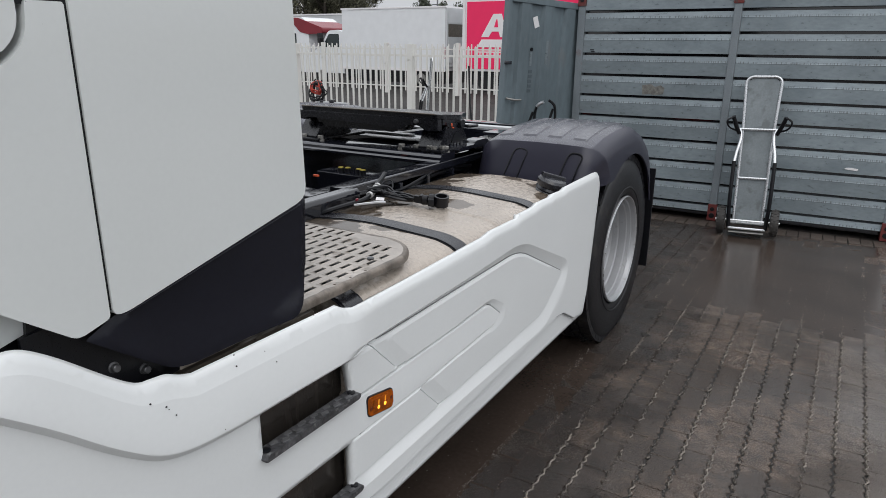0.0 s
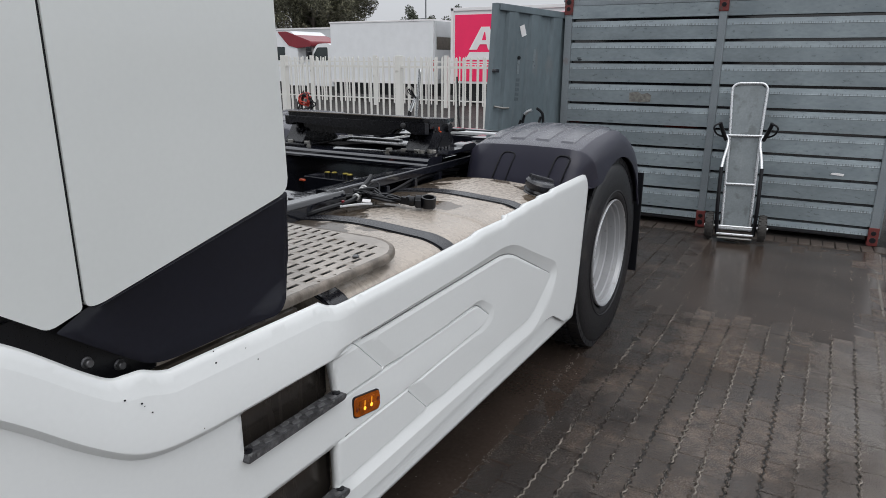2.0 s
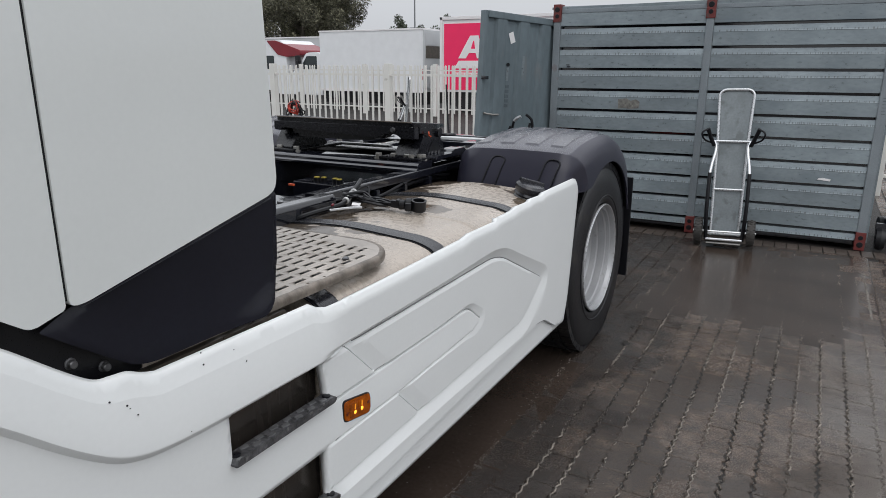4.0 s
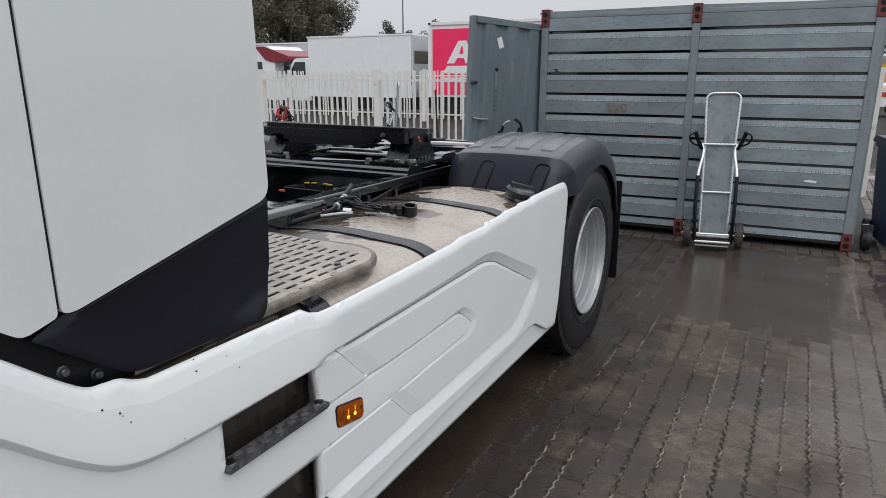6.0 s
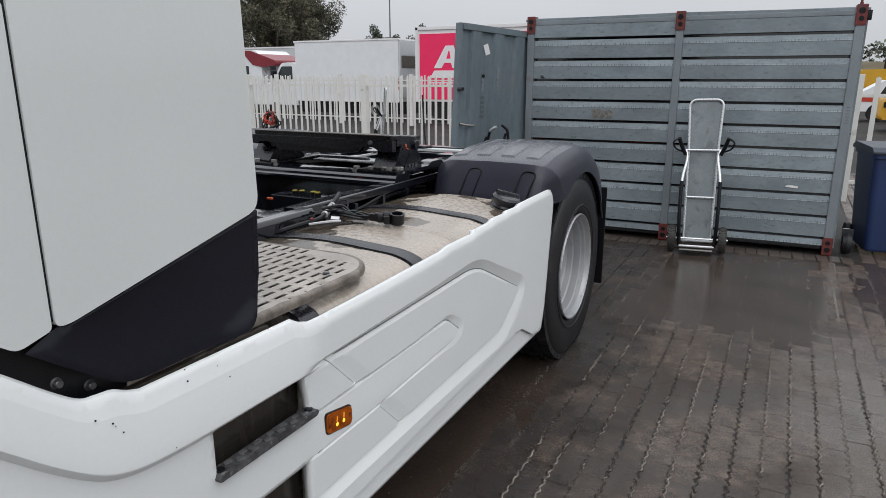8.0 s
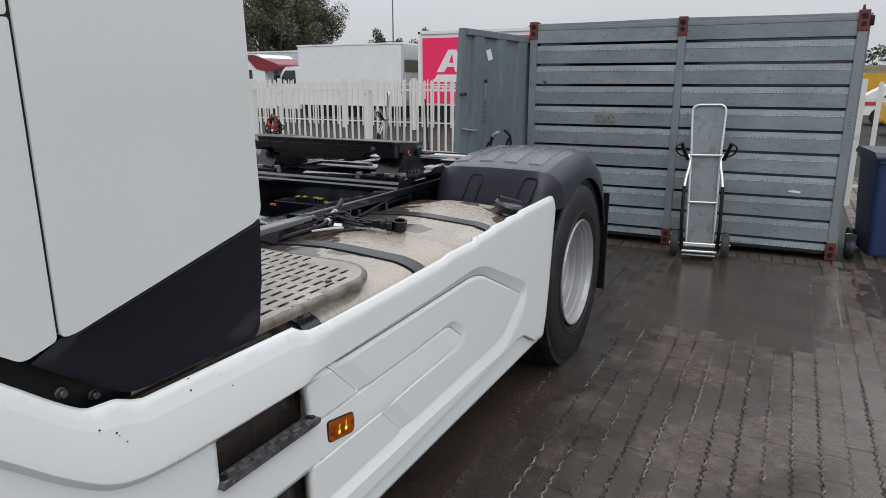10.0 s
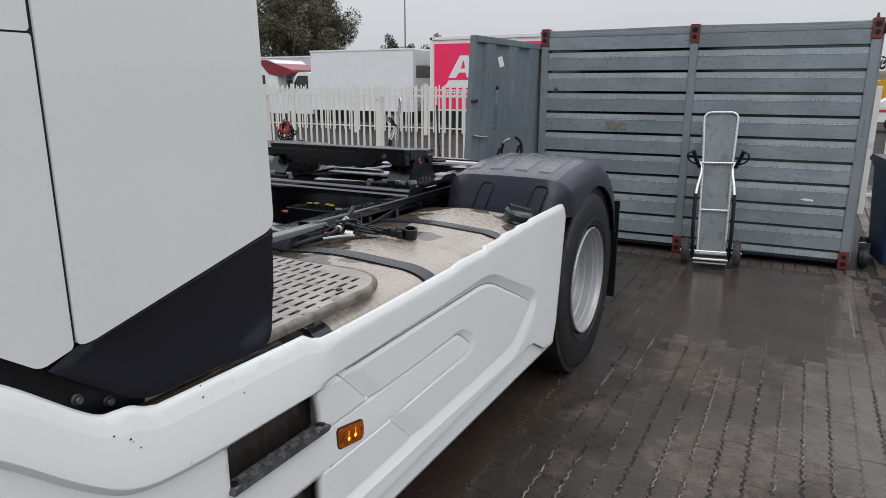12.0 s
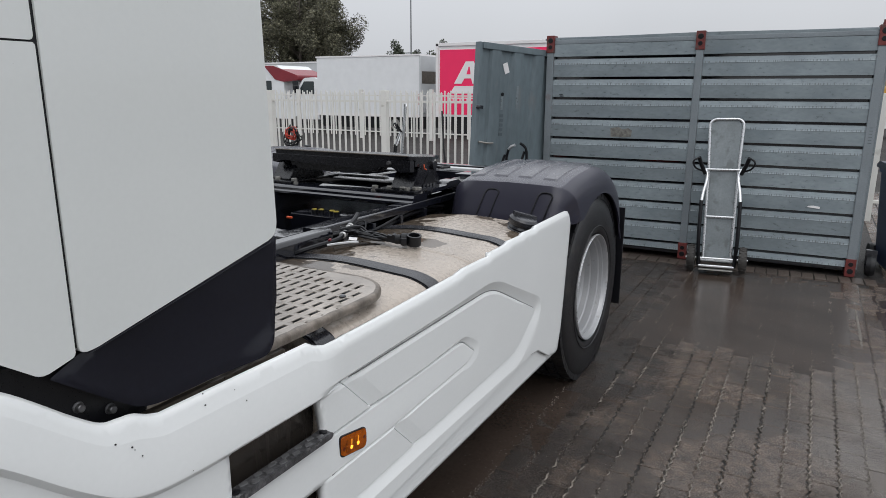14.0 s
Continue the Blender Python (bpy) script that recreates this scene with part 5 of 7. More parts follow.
def wheel(name, x_out, y, s, outer):
    """A tyre on a steel rim; the outer one shows a deep dish with nuts."""
    R, zc = 0.535, 0.505
    prof = [(-0.045, 0.296), (-0.012, 0.307), (0.001, 0.318), (0.007, 0.345), (0.006, 0.349), (0.008, 0.36), (0.010, 0.42), (0.004, 0.475), (-0.010, 0.505), (-0.03, 0.519), (-0.055, 0.525)]
    left = [(-0.29 - (p[0]), p[1]) for p in reversed(prof)]
    shape = [(-0.012, 0.297), (0.002, 0.3045), (0.007, 0.303), (0.008, 0.297), (0.002, 0.292), (-0.018, 0.2875), (-0.022, 0.279), (-0.040, 0.277), (-0.046, 0.268), (-0.085, 0.2655), (-0.092, 0.257),
             (-0.122, 0.252), (-0.132, 0.240), (-0.136, 0.215), (-0.150, 0.19), (-0.165, 0.170), (-0.165, 0.145), (-0.13, 0.13), (-0.10, 0.125), (-0.09, 0.10), (-0.09, 0.02)]
    flip = lambda pr: [(x_out + a * s, r) for a, r in pr]
    body = part("wheel", lathe(flip(shape), "x", 64, (0, y, zc), caps=False), RIM, truck, "silver steel wheel with a deep dish", smooth=20)
    part("flange_edge", lathe(flip([(0.0045, 0.2995), (0.0085, 0.3030), (0.0105, 0.3005), (0.0085, 0.2975)]), "x", 72, (0, y, zc), caps=False), CHROME, body, "bright worn rim edge")
    part("barrel", lathe(flip([(-0.006, 0.292), (-0.10, 0.272), (-0.28, 0.285), (-0.285, 0.30)]), "x", 48, (0, y, zc), caps=False), RIM, body)
    # tyre: sidewalls and tread blocks
    bm = lathe(flip(prof + [(-0.08, 0.528), (-0.145, 0.529), (-0.21, 0.528)] + left), "x", 96, (0, y, zc), caps=False)
    tyre = part("tyre", bm, RUBBER, body, "worn black truck tyre with dusty sidewall", smooth=40)
    bm = bmesh.new()
    n = 46
    for i in range(n):
        a = 2 * math.pi * i / n
        for k, (a0, a1) in enumerate(((-0.006, -0.062), (-0.072, -0.112), (-0.122, -0.168), (-0.178, -0.218), (-0.228, -0.284))):
            aa = a + (0.5 if k % 2 else 0) * 2 * math.pi / n
            edge = k in (0, 4)
            lo, hi = (0.504, 0.5345) if edge else (0.515, 0.541)
            w = 2 * math.pi / n * (0.45 if edge else 0.40)
            vs = []
            for rr in (lo, hi):
                for ang in (aa - w, aa + w):
                    for ax in (a0, a1):
                        vs.append(bm.verts.new((x_out + ax * s, y + math.sin(ang) * rr, zc - min(math.cos(ang) * rr, zc + 0.0))))
            for q in ((4, 5, 7, 6), (0, 1, 5, 4), (2, 3, 7, 6), (0, 2, 6, 4), (1, 3, 7, 5)):
                bm.faces.new([vs[t] for t in q])
    for v in bm.verts:
        v.co.z = max(v.co.z, 0.001)
    part("tread", bm, RUBBER, tyre, smooth=None)
    # raised rings on the sidewall
    part("sidewall_ring", lathe(flip([(0.007, 0.345), (0.0105, 0.348), (0.0115, 0.352), (0.009, 0.356)]), "x", 64, (0, y, zc), caps=False), RUBBER, tyre)
    if outer:
        for i in range(10):
            a = 2 * math.pi * i / 10
            nut = moved(lathe([(0, 0.020), (0.006, 0.020), (0.007, 0.016), (0.035, 0.016), (0.04, 0.008)], "x", 6), Matrix.Diagonal((s, 1, 1, 1)))
            part("wheel_nut", moved(nut, Matrix.Translation((x_out - 0.165 * s, y + math.sin(a) * 0.1575, zc + math.cos(a) * 0.1575))), STEEL, body)
    # flatten the foot where it meets the ground
    for ob in (tyre,):
        for v in ob.data.vertices:
            if v.co.z < 0.0:
                v.co.z = 0.0


def wiring():
    """A taped bundle of loose cables and a round clamp plug lying on the tank."""
    rng = random.Random(2)
    j = lambda a: rng.uniform(-a, a)
    ob = part("cable", tubes([(0.565, -1.33, 1.078), (0.580, -1.37, 1.066), (0.605, -1.45, 1.048), (0.640, -1.53, 1.036), (0.655, -1.60, 1.026), (0.60, -1.72, 1.005), (0.50, -1.80, 0.96)], r=0.0095, seg=8, steps=5), PLASTIC, truck, "tangled black cable bundle lying on the tank")
    for i in range(9):
        bm = tubes([(0.62 + j(0.02), -1.50 + j(0.05), 1.046 + j(0.008)), (0.66 + j(0.03), -1.49 + j(0.04), 1.045 + j(0.016)), (0.72 + j(0.03), -1.50 + j(0.04), 1.034 + j(0.014)),
                    (0.78 + j(0.02), -1.49 + j(0.03), 1.030 + j(0.010)), (0.83 + j(0.012), -1.485 + j(0.02), 1.028 + j(0.006)), (0.865 + j(0.01), -1.48 + j(0.012), 1.028)], r=0.0042 + 0.0012 * (i % 3), seg=6, steps=5)
        part("cable", bm, PLASTIC, ob)
    for y, x in ((-1.47, 0.70), (-1.43, 0.69), (-1.52, 0.66)):
        part("cable", tubes([(x, y, 1.020), (x - 0.08, y + 0.06 + j(0.03), 1.024), (x - 0.14, y - 0.08, 1.020), (x - 0.20, y - 0.20, 1.015), (x - 0.26, y - 0.26, 1.03)], r=0.0055, seg=6, steps=5), PLASTIC, ob)
    part("loop", tubes([(0.60, -1.44, 1.03), (0.615, -1.40, 1.060), (0.635, -1.38, 1.062), (0.655, -1.40, 1.04), (0.66, -1.44, 1.014)], r=0.0035, steps=5), PLASTIC, ob)
    # plug: two knuckles and an open ring lying flat
    for x, y, r, l in ((0.866, -1.482, 0.019, 0.026), (0.890, -1.472, 0.025, 0.026)):
        part("plug", moved(lathe([(-l / 2, r * 0.8), (-l / 2 + 0.003, r), (l / 2 - 0.003, r), (l / 2, r * 0.8)], "x", 18), pose(x, y, 1.030, 0, 0, 24)), PLASTIC, ob)
    ring = moved(lathe([(-0.021, 0.021), (-0.021, 0.028), (0.019, 0.029), (0.019, 0.022)], "z", 28, closed=True), pose(0.924, -1.458, 1.030, 6, 8, 0))
    part("clamp_ring", ring, PLASTIC, ob, "black plastic clamp ring")
    part("clamp_ear", moved(boxes((-0.012, 0.012, -0.008, 0.008, -0.014, 0.014), bevel=0.003), pose(0.902, -1.498, 1.028, 0, 0, 30)), PLASTIC, ob)
    part("strain_relief", moved(boxes((-0.02, 0.02, -0.013, 0.013, -0.012, 0.016), (0.0, 0.012, -0.018, 0.018, 0.010, 0.022), bevel=0.004), pose(0.845, -1.492, 1.030, 0, 8, 20)), PLASTIC, ob)
    for i in range(5):
        part("silver_sleeve", moved(lathe([(0, 0.0115), (0.003, 0.0140), (0.011, 0.0140), (0.014, 0.0115)], "x", 14), pose(0.648 - i * 0.0085, -1.548 + i * 0.024, 1.0325 + 0.0038 * i, 0, -8, 109)), SLEEVE, ob, "pale braided sleeve")
    part("white_tag", moved(boxes((-0.016, 0.016, -0.012, 0.012, 0.0, 0.003)), pose(0.705, -1.555, 1.026, 14, 5, 30)), PRINT, ob, "small white cable tag")
    part("red_plug", moved(boxes((-0.004, 0.004, -0.010, 0.010, -0.004, 0.004), bevel=0.002), pose(0.655, -1.635, 1.034, 0, 0, 20)), MAROON, ob)
    part("pale_cable", tubes([(0.66, -1.66, 1.018), (0.70, -1.60, 1.020), (0.73, -1.555, 1.018)], r=0.005, seg=6, steps=4), OLDSTEEL, ob)


cab()
skirt()
tank()
foot_plate()
chassis()
fifth_wheel()
for side in (1, -1):
    mudguard(side)
    wheel("wheel", 1.222 * side, 0.0, side, True)
    wheel("wheel", 0.895 * side, 0.0, side, False)
wiring()


# ---- the storage container with its open door ----
def container():
    root = thing("storage_container", "grey ribbed steel storage container with red corner castings", "container", at=pose(1.233, 3.066, 0, 0, 0, 2.1))
    W, H, D = 1.505, 2.147, 2.25
    period, z0 = 0.1965, 0.157
    # shiplap sheets: flat face, sloping lip above, dark undercut below
    for xa, xb in ((-1.385, -0.034), (0.034, 1.385)):
        for i in range(-1, 10):
            a = z0 + i * period
            prof = [(0.012, a + 0.006), (0.012, a + 0.121), (0.0100, a + 0.125), (0.0125, a + 0.129), (0.0235, a + 0.177), (0.085, a + 0.178), (0.085, a + 0.005)]
            if i < 0:
                prof = [(0.012, 0.085), (0.012, a + 0.121), (0.0100, a + 0.125), (0.0125, a + 0.129), (0.0235, a + 0.177), (0.085, a + 0.178), (0.085, 0.085)]
            if i == 9:
                prof = [(0.012, a + 0.006), (0.012, 2.05), (0.085, 2.05), (0.085, a + 0.005)]
            bm = bmesh.new()
            n = 14
            rings = []
            for j in range(n + 1):
                x = xa + (xb - xa) * j / n
                w = 0.0035 * math.sin(3.1 * x + i * 1.7) + 0.002 * math.sin(9 * x + i)
                rings.append([bm.verts.new((x, y + (w if y < 0.04 else 0), z)) for y, z in prof])
            for p, q in zip(rings, rings[1:]):
                for t in range(len(prof)):
                    bm.faces.new((p[t], p[(t + 1) % len(prof)], q[(t + 1) % len(prof)], q[t]))
            bm.faces.new(rings[0])
            bm.faces.new(rings[-1])
            part("panel", bm, CONTAINER, root, smooth=15)
    # posts and castings
    for x in (-1.418, 0.0, 1.418):
        w = 0.033 if x == 0 else 0.036
        part("post", boxes((x - w, x + w, 0.0, 0.09, 0.11, 2.03), bevel=0.008), POSTPAINT, root)
        for z, h in ((0.0, 0.16), (1.968, 0.168)):
            cast = part("corner_casting", boxes((x - 0.041, x + 0.041, -0.008, 0.11, z, z + h), bevel=0.008), REDCAST, root, "red oxide corner casting with holes")
            for zz, rr in ((0.050, 0.025), (0.112, 0.020)):
                zz = h - zz if z > 1 else zz
                hole = lathe([(-0.0125, rr * 0.9), (-0.0105, rr), (-0.0095, rr)], "y", 16, (x, 0, z + zz))
                part("hole", moved(hole, Matrix.Translation((0, 0.001, 0))), PLASTIC, cast)
    part("top_rail", boxes((-1.385, 1.385, 0.015, 0.09, 2.052, 2.092), (-1.385, 1.385, 0.03, 0.09, 2.10, 2.118), bevel=0.005), POSTPAINT, root)
    part("backing", boxes((-1.40, 1.40, 0.075, 0.092, 0.08, 2.05)), FRAME, root)
    part("bottom_rail", boxes((-1.36, 1.36, 0.03, 0.09, 0.05, 0.082), bevel=0.005), FRAME, root)
    part("roof", prism([(-1.48, 2.09), (1.48, 2.09), (1.48, 2.11), (0, 2.125), (-1.48, 2.11)], "y", 0.02, D, bevel=0.003), CONTAINER, root)
    part("far_wall", boxes((-1.48, 1.48, D - 0.06, D, 0.05, 2.09)), CONTAINER, root)
    part("end_wall", boxes((1.44, 1.48, 0.1, D - 0.06, 0.05, 2.09)), CONTAINER, root)
    part("floor_frame", boxes((-1.45, 1.45, 0.09, D, 0.03, 0.10)), FRAME, root)
    for x in (-1.418, 1.418):
        part("back_post", boxes((x - 0.06, x + 0.06, D - 0.1, D + 0.01, 0.0, 2.14), bevel=0.008), POSTPAINT, root)
    # bolt and lashing lug at the free corner
    part("lug", boxes((1.455, 1.495, 0.02, 0.06, 2.01, 2.09), bevel=0.004), PLASTIC, root)
    part("pin", lathe([(2.134, 0.014), (2.152, 0.014), (2.154, 0.010), (2.176, 0.010)], "z", 10, (1.41, 0.04, 0)), REDCAST, root)
    # torn-off sticker, scratches and a pencilled note
    part("torn_sticker", prism([(-0.765, 1.153), (-0.70, 1.162), (-0.66, 1.155), (-0.57, 1.164), (-0.562, 1.222), (-0.60, 1.246), (-0.65, 1.230), (-0.69, 1.254), (-0.772, 1.243)], "y", 0.009, 0.0125), STICKER, root, "grey-brown torn sticker remains")
    part("scratch", prism([(1.02, 0.595), (1.12, 0.585), (1.125, 0.602), (1.07, 0.61), (1.03, 0.606)], "y", 0.006, 0.0125), PRINT, root, "pale scrape in the paint")
    for i in range(6):
        part("pencil_mark", boxes((1.408, 1.432 + 0.004 * (i % 2), -0.002, 0.001, 1.30 - i * 0.026, 1.3045 - i * 0.026)), MARK, root)
    for x0, z0 in ((-1.30, 1.545), (-1.31, 1.561)):
        part("pencil_mark", boxes((x0, x0 + 0.036, 0.008, 0.0125, z0, z0 + 0.007)), PLASTIC, root)
    # open door leaf, swung out from the corner towards the truck
    door = tagged(new("container_door"), "dull blue-grey ribbed container door standing open", "door")
    door.matrix_basis = pose(-0.262, 3.015, 0.0, 0, -3.2, 66 + 180)
    w, zt = 0.925, 1.995
    # leaf seen from the truck side: flat border with three upright ridges
    prof, x = [], 0.0
    ridge = ((0.09, 0.25), (0.38, 0.54), (0.67, 0.83))
    for a, b in ridge:
        prof += [(a, 0.0), (a + 0.022, 0.028), (b - 0.022, 0.028), (b, 0.0)]
    front = [(-0.07, 0.0)] + prof + [(w, 0.0)]
    outline = front + [(w, -0.045), (-0.07, -0.045)]
    part("leaf", prism(outline, "z", 0.09, zt - 0.06), DOORPAINT, door, smooth=30)
    part("top_frame", boxes((0, w, -0.05, 0.034, zt - 0.06, zt), bevel=0.006), DOORPAINT, door)
    part("bottom_frame", boxes((0, w, -0.05, 0.034, 0.05, 0.09), bevel=0.006), DOORPAINT, door)
    part("edge_frame", boxes((w - 0.004, w + 0.035, -0.05, 0.02, 0.05, zt), bevel=0.005), DOORPAINT, door)
    for z in (1.40, 1.07, 0.80):
        lev = tubes([(w - 0.01, 0.02, z), (w - 0.10, 0.045, z - 0.012), (w - 0.17, 0.05, z - 0.01)], r=0.010, steps=3) if z == 1.07 else boxes((w - 0.03, w + 0.045, 0.018, 0.042, z - 0.02, z + 0.012), bevel=0.006)
        part("latch" if z != 1.07 else "lever", lev, STEEL if z == 1.07 else FRAME, door)
    part("paper_label", moved(boxes((-0.03, 0.03, 0.030, 0.0325, -0.05, 0.05)), pose(0.60, -0.028, 1.78, 0, 22, 0)), PRINT, door, "small torn paper label")
    part("ring_mark", moved(lathe([(0.0, 0.018), (0.006, 0.018), (0.006, 0.010)], "y", 14), pose(0.63, 0.003, 1.53)), PLASTIC, door)
    bm = bmesh.new()
    for i in range(5):
        box(bm, 0.60, 0.645, 0.0005, 0.003, 1.13 + i * 0.045, 1.16 + i * 0.045)
    part("faint_marks", bm, MARK, door, "faint upright lettering remains")
    part("scrape", boxes((0.615, 0.645, 0.001, 0.004, 1.38, 1.52), (0.44, 0.47, 0.028, 0.031, 1.40, 1.62), bevel=0.001), CONTAINER, door)
    for z in (0.3, 1.0, 1.8):
        part("hinge", lathe([(z - 0.05, 0.016), (z + 0.05, 0.016)], "z", 12, (-0.012, -0.02, 0)), FRAME, door)


def hand_truck(at, label, group="hand trucks"):
    """A tall two-wheeled hand truck with sheet back, bent side tubes and loop grips, built upright on its wheels."""
    root = thing("hand_truck", label, "hand truck", group, at)
    # back sheet with its own rim tube, a little narrower at the foot
    hw, top = 0.141, 1.378
    bend = [(math.cos(a) * 0.06, math.sin(a) * 0.06) for a in np.linspace(0, math.pi / 2, 7)]
    rim = [(-0.115, -0.010, 0.09), (-0.124, -0.010, 0.93)] + [(-hw + 0.06 - a, -0.010, top - 0.06 + b) for a, b in bend]
    rim += [(-x, y, z) for x, y, z in reversed(rim)]
    part("rim_tube", tubes(rim, r=0.0125, seg=12), CHROME, root, "bright bent rim tube")
    part("back_sheet", prism(rounded([(-0.113, 0.09), (0.113, 0.09), (0.122, 0.93), (hw - 0.004, top - 0.06), (hw - 0.05, top - 0.006), (0.05 - hw, top - 0.006), (0.004 - hw, top - 0.06), (-0.122, 0.93)], [0, 0, 0, 0.03, 0.03, 0.03, 0.03, 0]), "y", -0.002, 0.004), CONTAINER_SHEET, root, "scuffed galvanised back sheet")
    for z, w in ((0.925, 0.150), (0.500, 0.118), (0.105, 0.165)):
        part("cross_tube", tubes([(-w, -0.022, z), (w, -0.022, z)], r=0.0115, seg=12), CHROME, root)
    for s in (1, -1):
        part("side_tube", tubes([(s * 0.148, -0.022, 0.925), (s * 0.132, -0.05, 0.875), (s * 0.131, -0.07, 0.82), (s * 0.150, -0.10, 0.72), (s * 0.160, -0.13, 0.625)], r=0.014, seg=12, steps=3), CHROME, root)
        part("black_tube", tubes([(s * 0.160, -0.13, 0.64), (s * 0.160, -0.13, 0.3), (s * 0.148, -0.05, 0.055)], r=0.0165, seg=12, steps=3), PLASTIC, root)
        part("grip", tubes([(s * 0.150, -0.06, 0.885), (s * 0.182, -0.12, 0.955), (s * 0.205, -0.16, 1.020)], r=0.0175, seg=12), PLASTIC, root)
        part("loop_guard", tubes([(s * 0.205, -0.158, 1.015), (s * 0.240, -0.175, 0.995), (s * 0.250, -0.17, 0.965), (s * 0.225, -0.13, 0.925), (s * 0.165, -0.08, 0.905)], r=0.008, seg=8, steps=3), PLASTIC, root)
        axle_x = s * 0.215
        wheel_ob = part("wheel", lathe([(-0.008, 0.05), (-0.030, 0.055), (-0.034, 0.085), (-0.026, 0.108), (-0.01, 0.118), (0.01, 0.118), (0.026, 0.108), (0.034, 0.085), (0.030, 0.055), (0.008, 0.05)], "x", 28, (axle_x, -0.05, 0.124)), DUSTY, root, "dusty black pneumatic wheel")
        lugs = bmesh.new()
        for k in range(22):
            for row, (x0, x1) in enumerate(((-0.030, -0.012), (-0.009, 0.009), (0.012, 0.030))):
                out = 0.1215 if row == 1 else 0.1160
                turn = Matrix.Translation((axle_x, -0.05, 0.124)) @ Matrix.Rotation(2 * math.pi * (k + (0.5 if row == 1 else 0)) / 22, 4, "X")
                box(lugs, x0, x1, -0.0115, 0.0115, out - 0.016, out, m=turn)
        part("tread", lugs, DUSTY, wheel_ob, smooth=None)
        part("hub", lathe([(-0.036, 0.02), (-0.03, 0.05), (0.03, 0.05), (0.036, 0.02)], "x", 20, (axle_x, -0.05, 0.124)), STEEL, wheel_ob)
    part("axle", tubes([(-0.26, -0.05, 0.124), (0.26, -0.05, 0.124)], r=0.010), CHROME, root)
    part("toe_plate", boxes((-0.14, 0.14, -0.16, 0.0, 0.02, 0.028), bevel=0.002), STEEL, root)
    part("toe_bar", tubes([(-0.15, -0.06, 0.055), (0.15, -0.06, 0.055)], r=0.011, seg=12), CHROME, root)
    return root


CONTAINER_SHEET = material("scuffed_galvanised_sheet", (0.22, 0.245, 0.255), 0.38, metal=0.35, var=0.2, coarse=5, fine=60, bump=0.05,
                           dirt=(0.16, 0.175, 0.18), dirt_at=0.55, dirt_scale=9)
container()
lean = Matrix.Translation((1.592, 2.70, 0.0)) @ pose(0, 0, 0, 0, 0, 5) @ pose(0, 0, 0, 0, -1.3, 0) @ pose(0, 0, 0, -10.5, 0, 0)
first = hand_truck(lean, "tall hand truck with bright tubes leaning on the container")
copy_thing(first, Matrix.Translation((-4.28, 6.60, 0.0)) @ pose(0, 0, 0, 0, 0, -52) @ pose(0, 0, 0, -5, 0, 0))["label"] = "tall hand truck leaning on the white fence"


def black_trolley():
    root = thing("sack_trolley", "black tubular sack trolley beside the container door", "trolley", at=Matrix.Translation((-0.27, 2.36, 0.03)) @ pose(0, 0, 0, -6, 0, 15))
    part("frame_tube", tubes([(-0.10, 0, 0.15), (-0.09, 0, 0.85), (-0.075, -0.02, 0.99), (-0.06, -0.03, 1.025), (-0.045, -0.04, 1.035)], r=0.013, steps=3), PLASTIC, root)
    part("frame_tube", tubes([(0.12, 0, 0.15), (0.11, 0, 0.85), (0.105, -0.02, 1.00), (0.085, -0.03, 1.045), (0.045, -0.05, 1.075)], r=0.013, steps=3), PLASTIC, root)
    part("grip", tubes([(-0.066, -0.03, 1.015), (-0.04, -0.045, 1.042), (0.000, -0.06, 1.058)], r=0.015, steps=3), CHROME, root)
    part("brace", tubes([(-0.19, 0.05, 0.1), (-0.175, 0.02, 0.76), (-0.105, 0.0, 0.965)], [(0.0, 0.05, 0.1), (0.015, 0.02, 0.76), (0.085, 0, 1.0)], r=0.013), PLASTIC, root)
    part("cross_tube", tubes([(-0.12, 0, 0.5), (0.16, 0, 0.5)], [(-0.12, 0, 0.2), (0.18, 0, 0.2)], r=0.011), PLASTIC, root)
    part("toe_plate", boxes((-0.12, 0.14, -0.2, 0.0, 0.02, 0.03)), FRAME, root)
    for s in (-0.16, 0.18):
        part("wheel", lathe([(-0.02, 0.06), (-0.025, 0.11), (0.0, 0.125), (0.025, 0.11), (0.02, 0.06)], "x", 20, (s, 0.06, 0.13)), RUBBER, root)


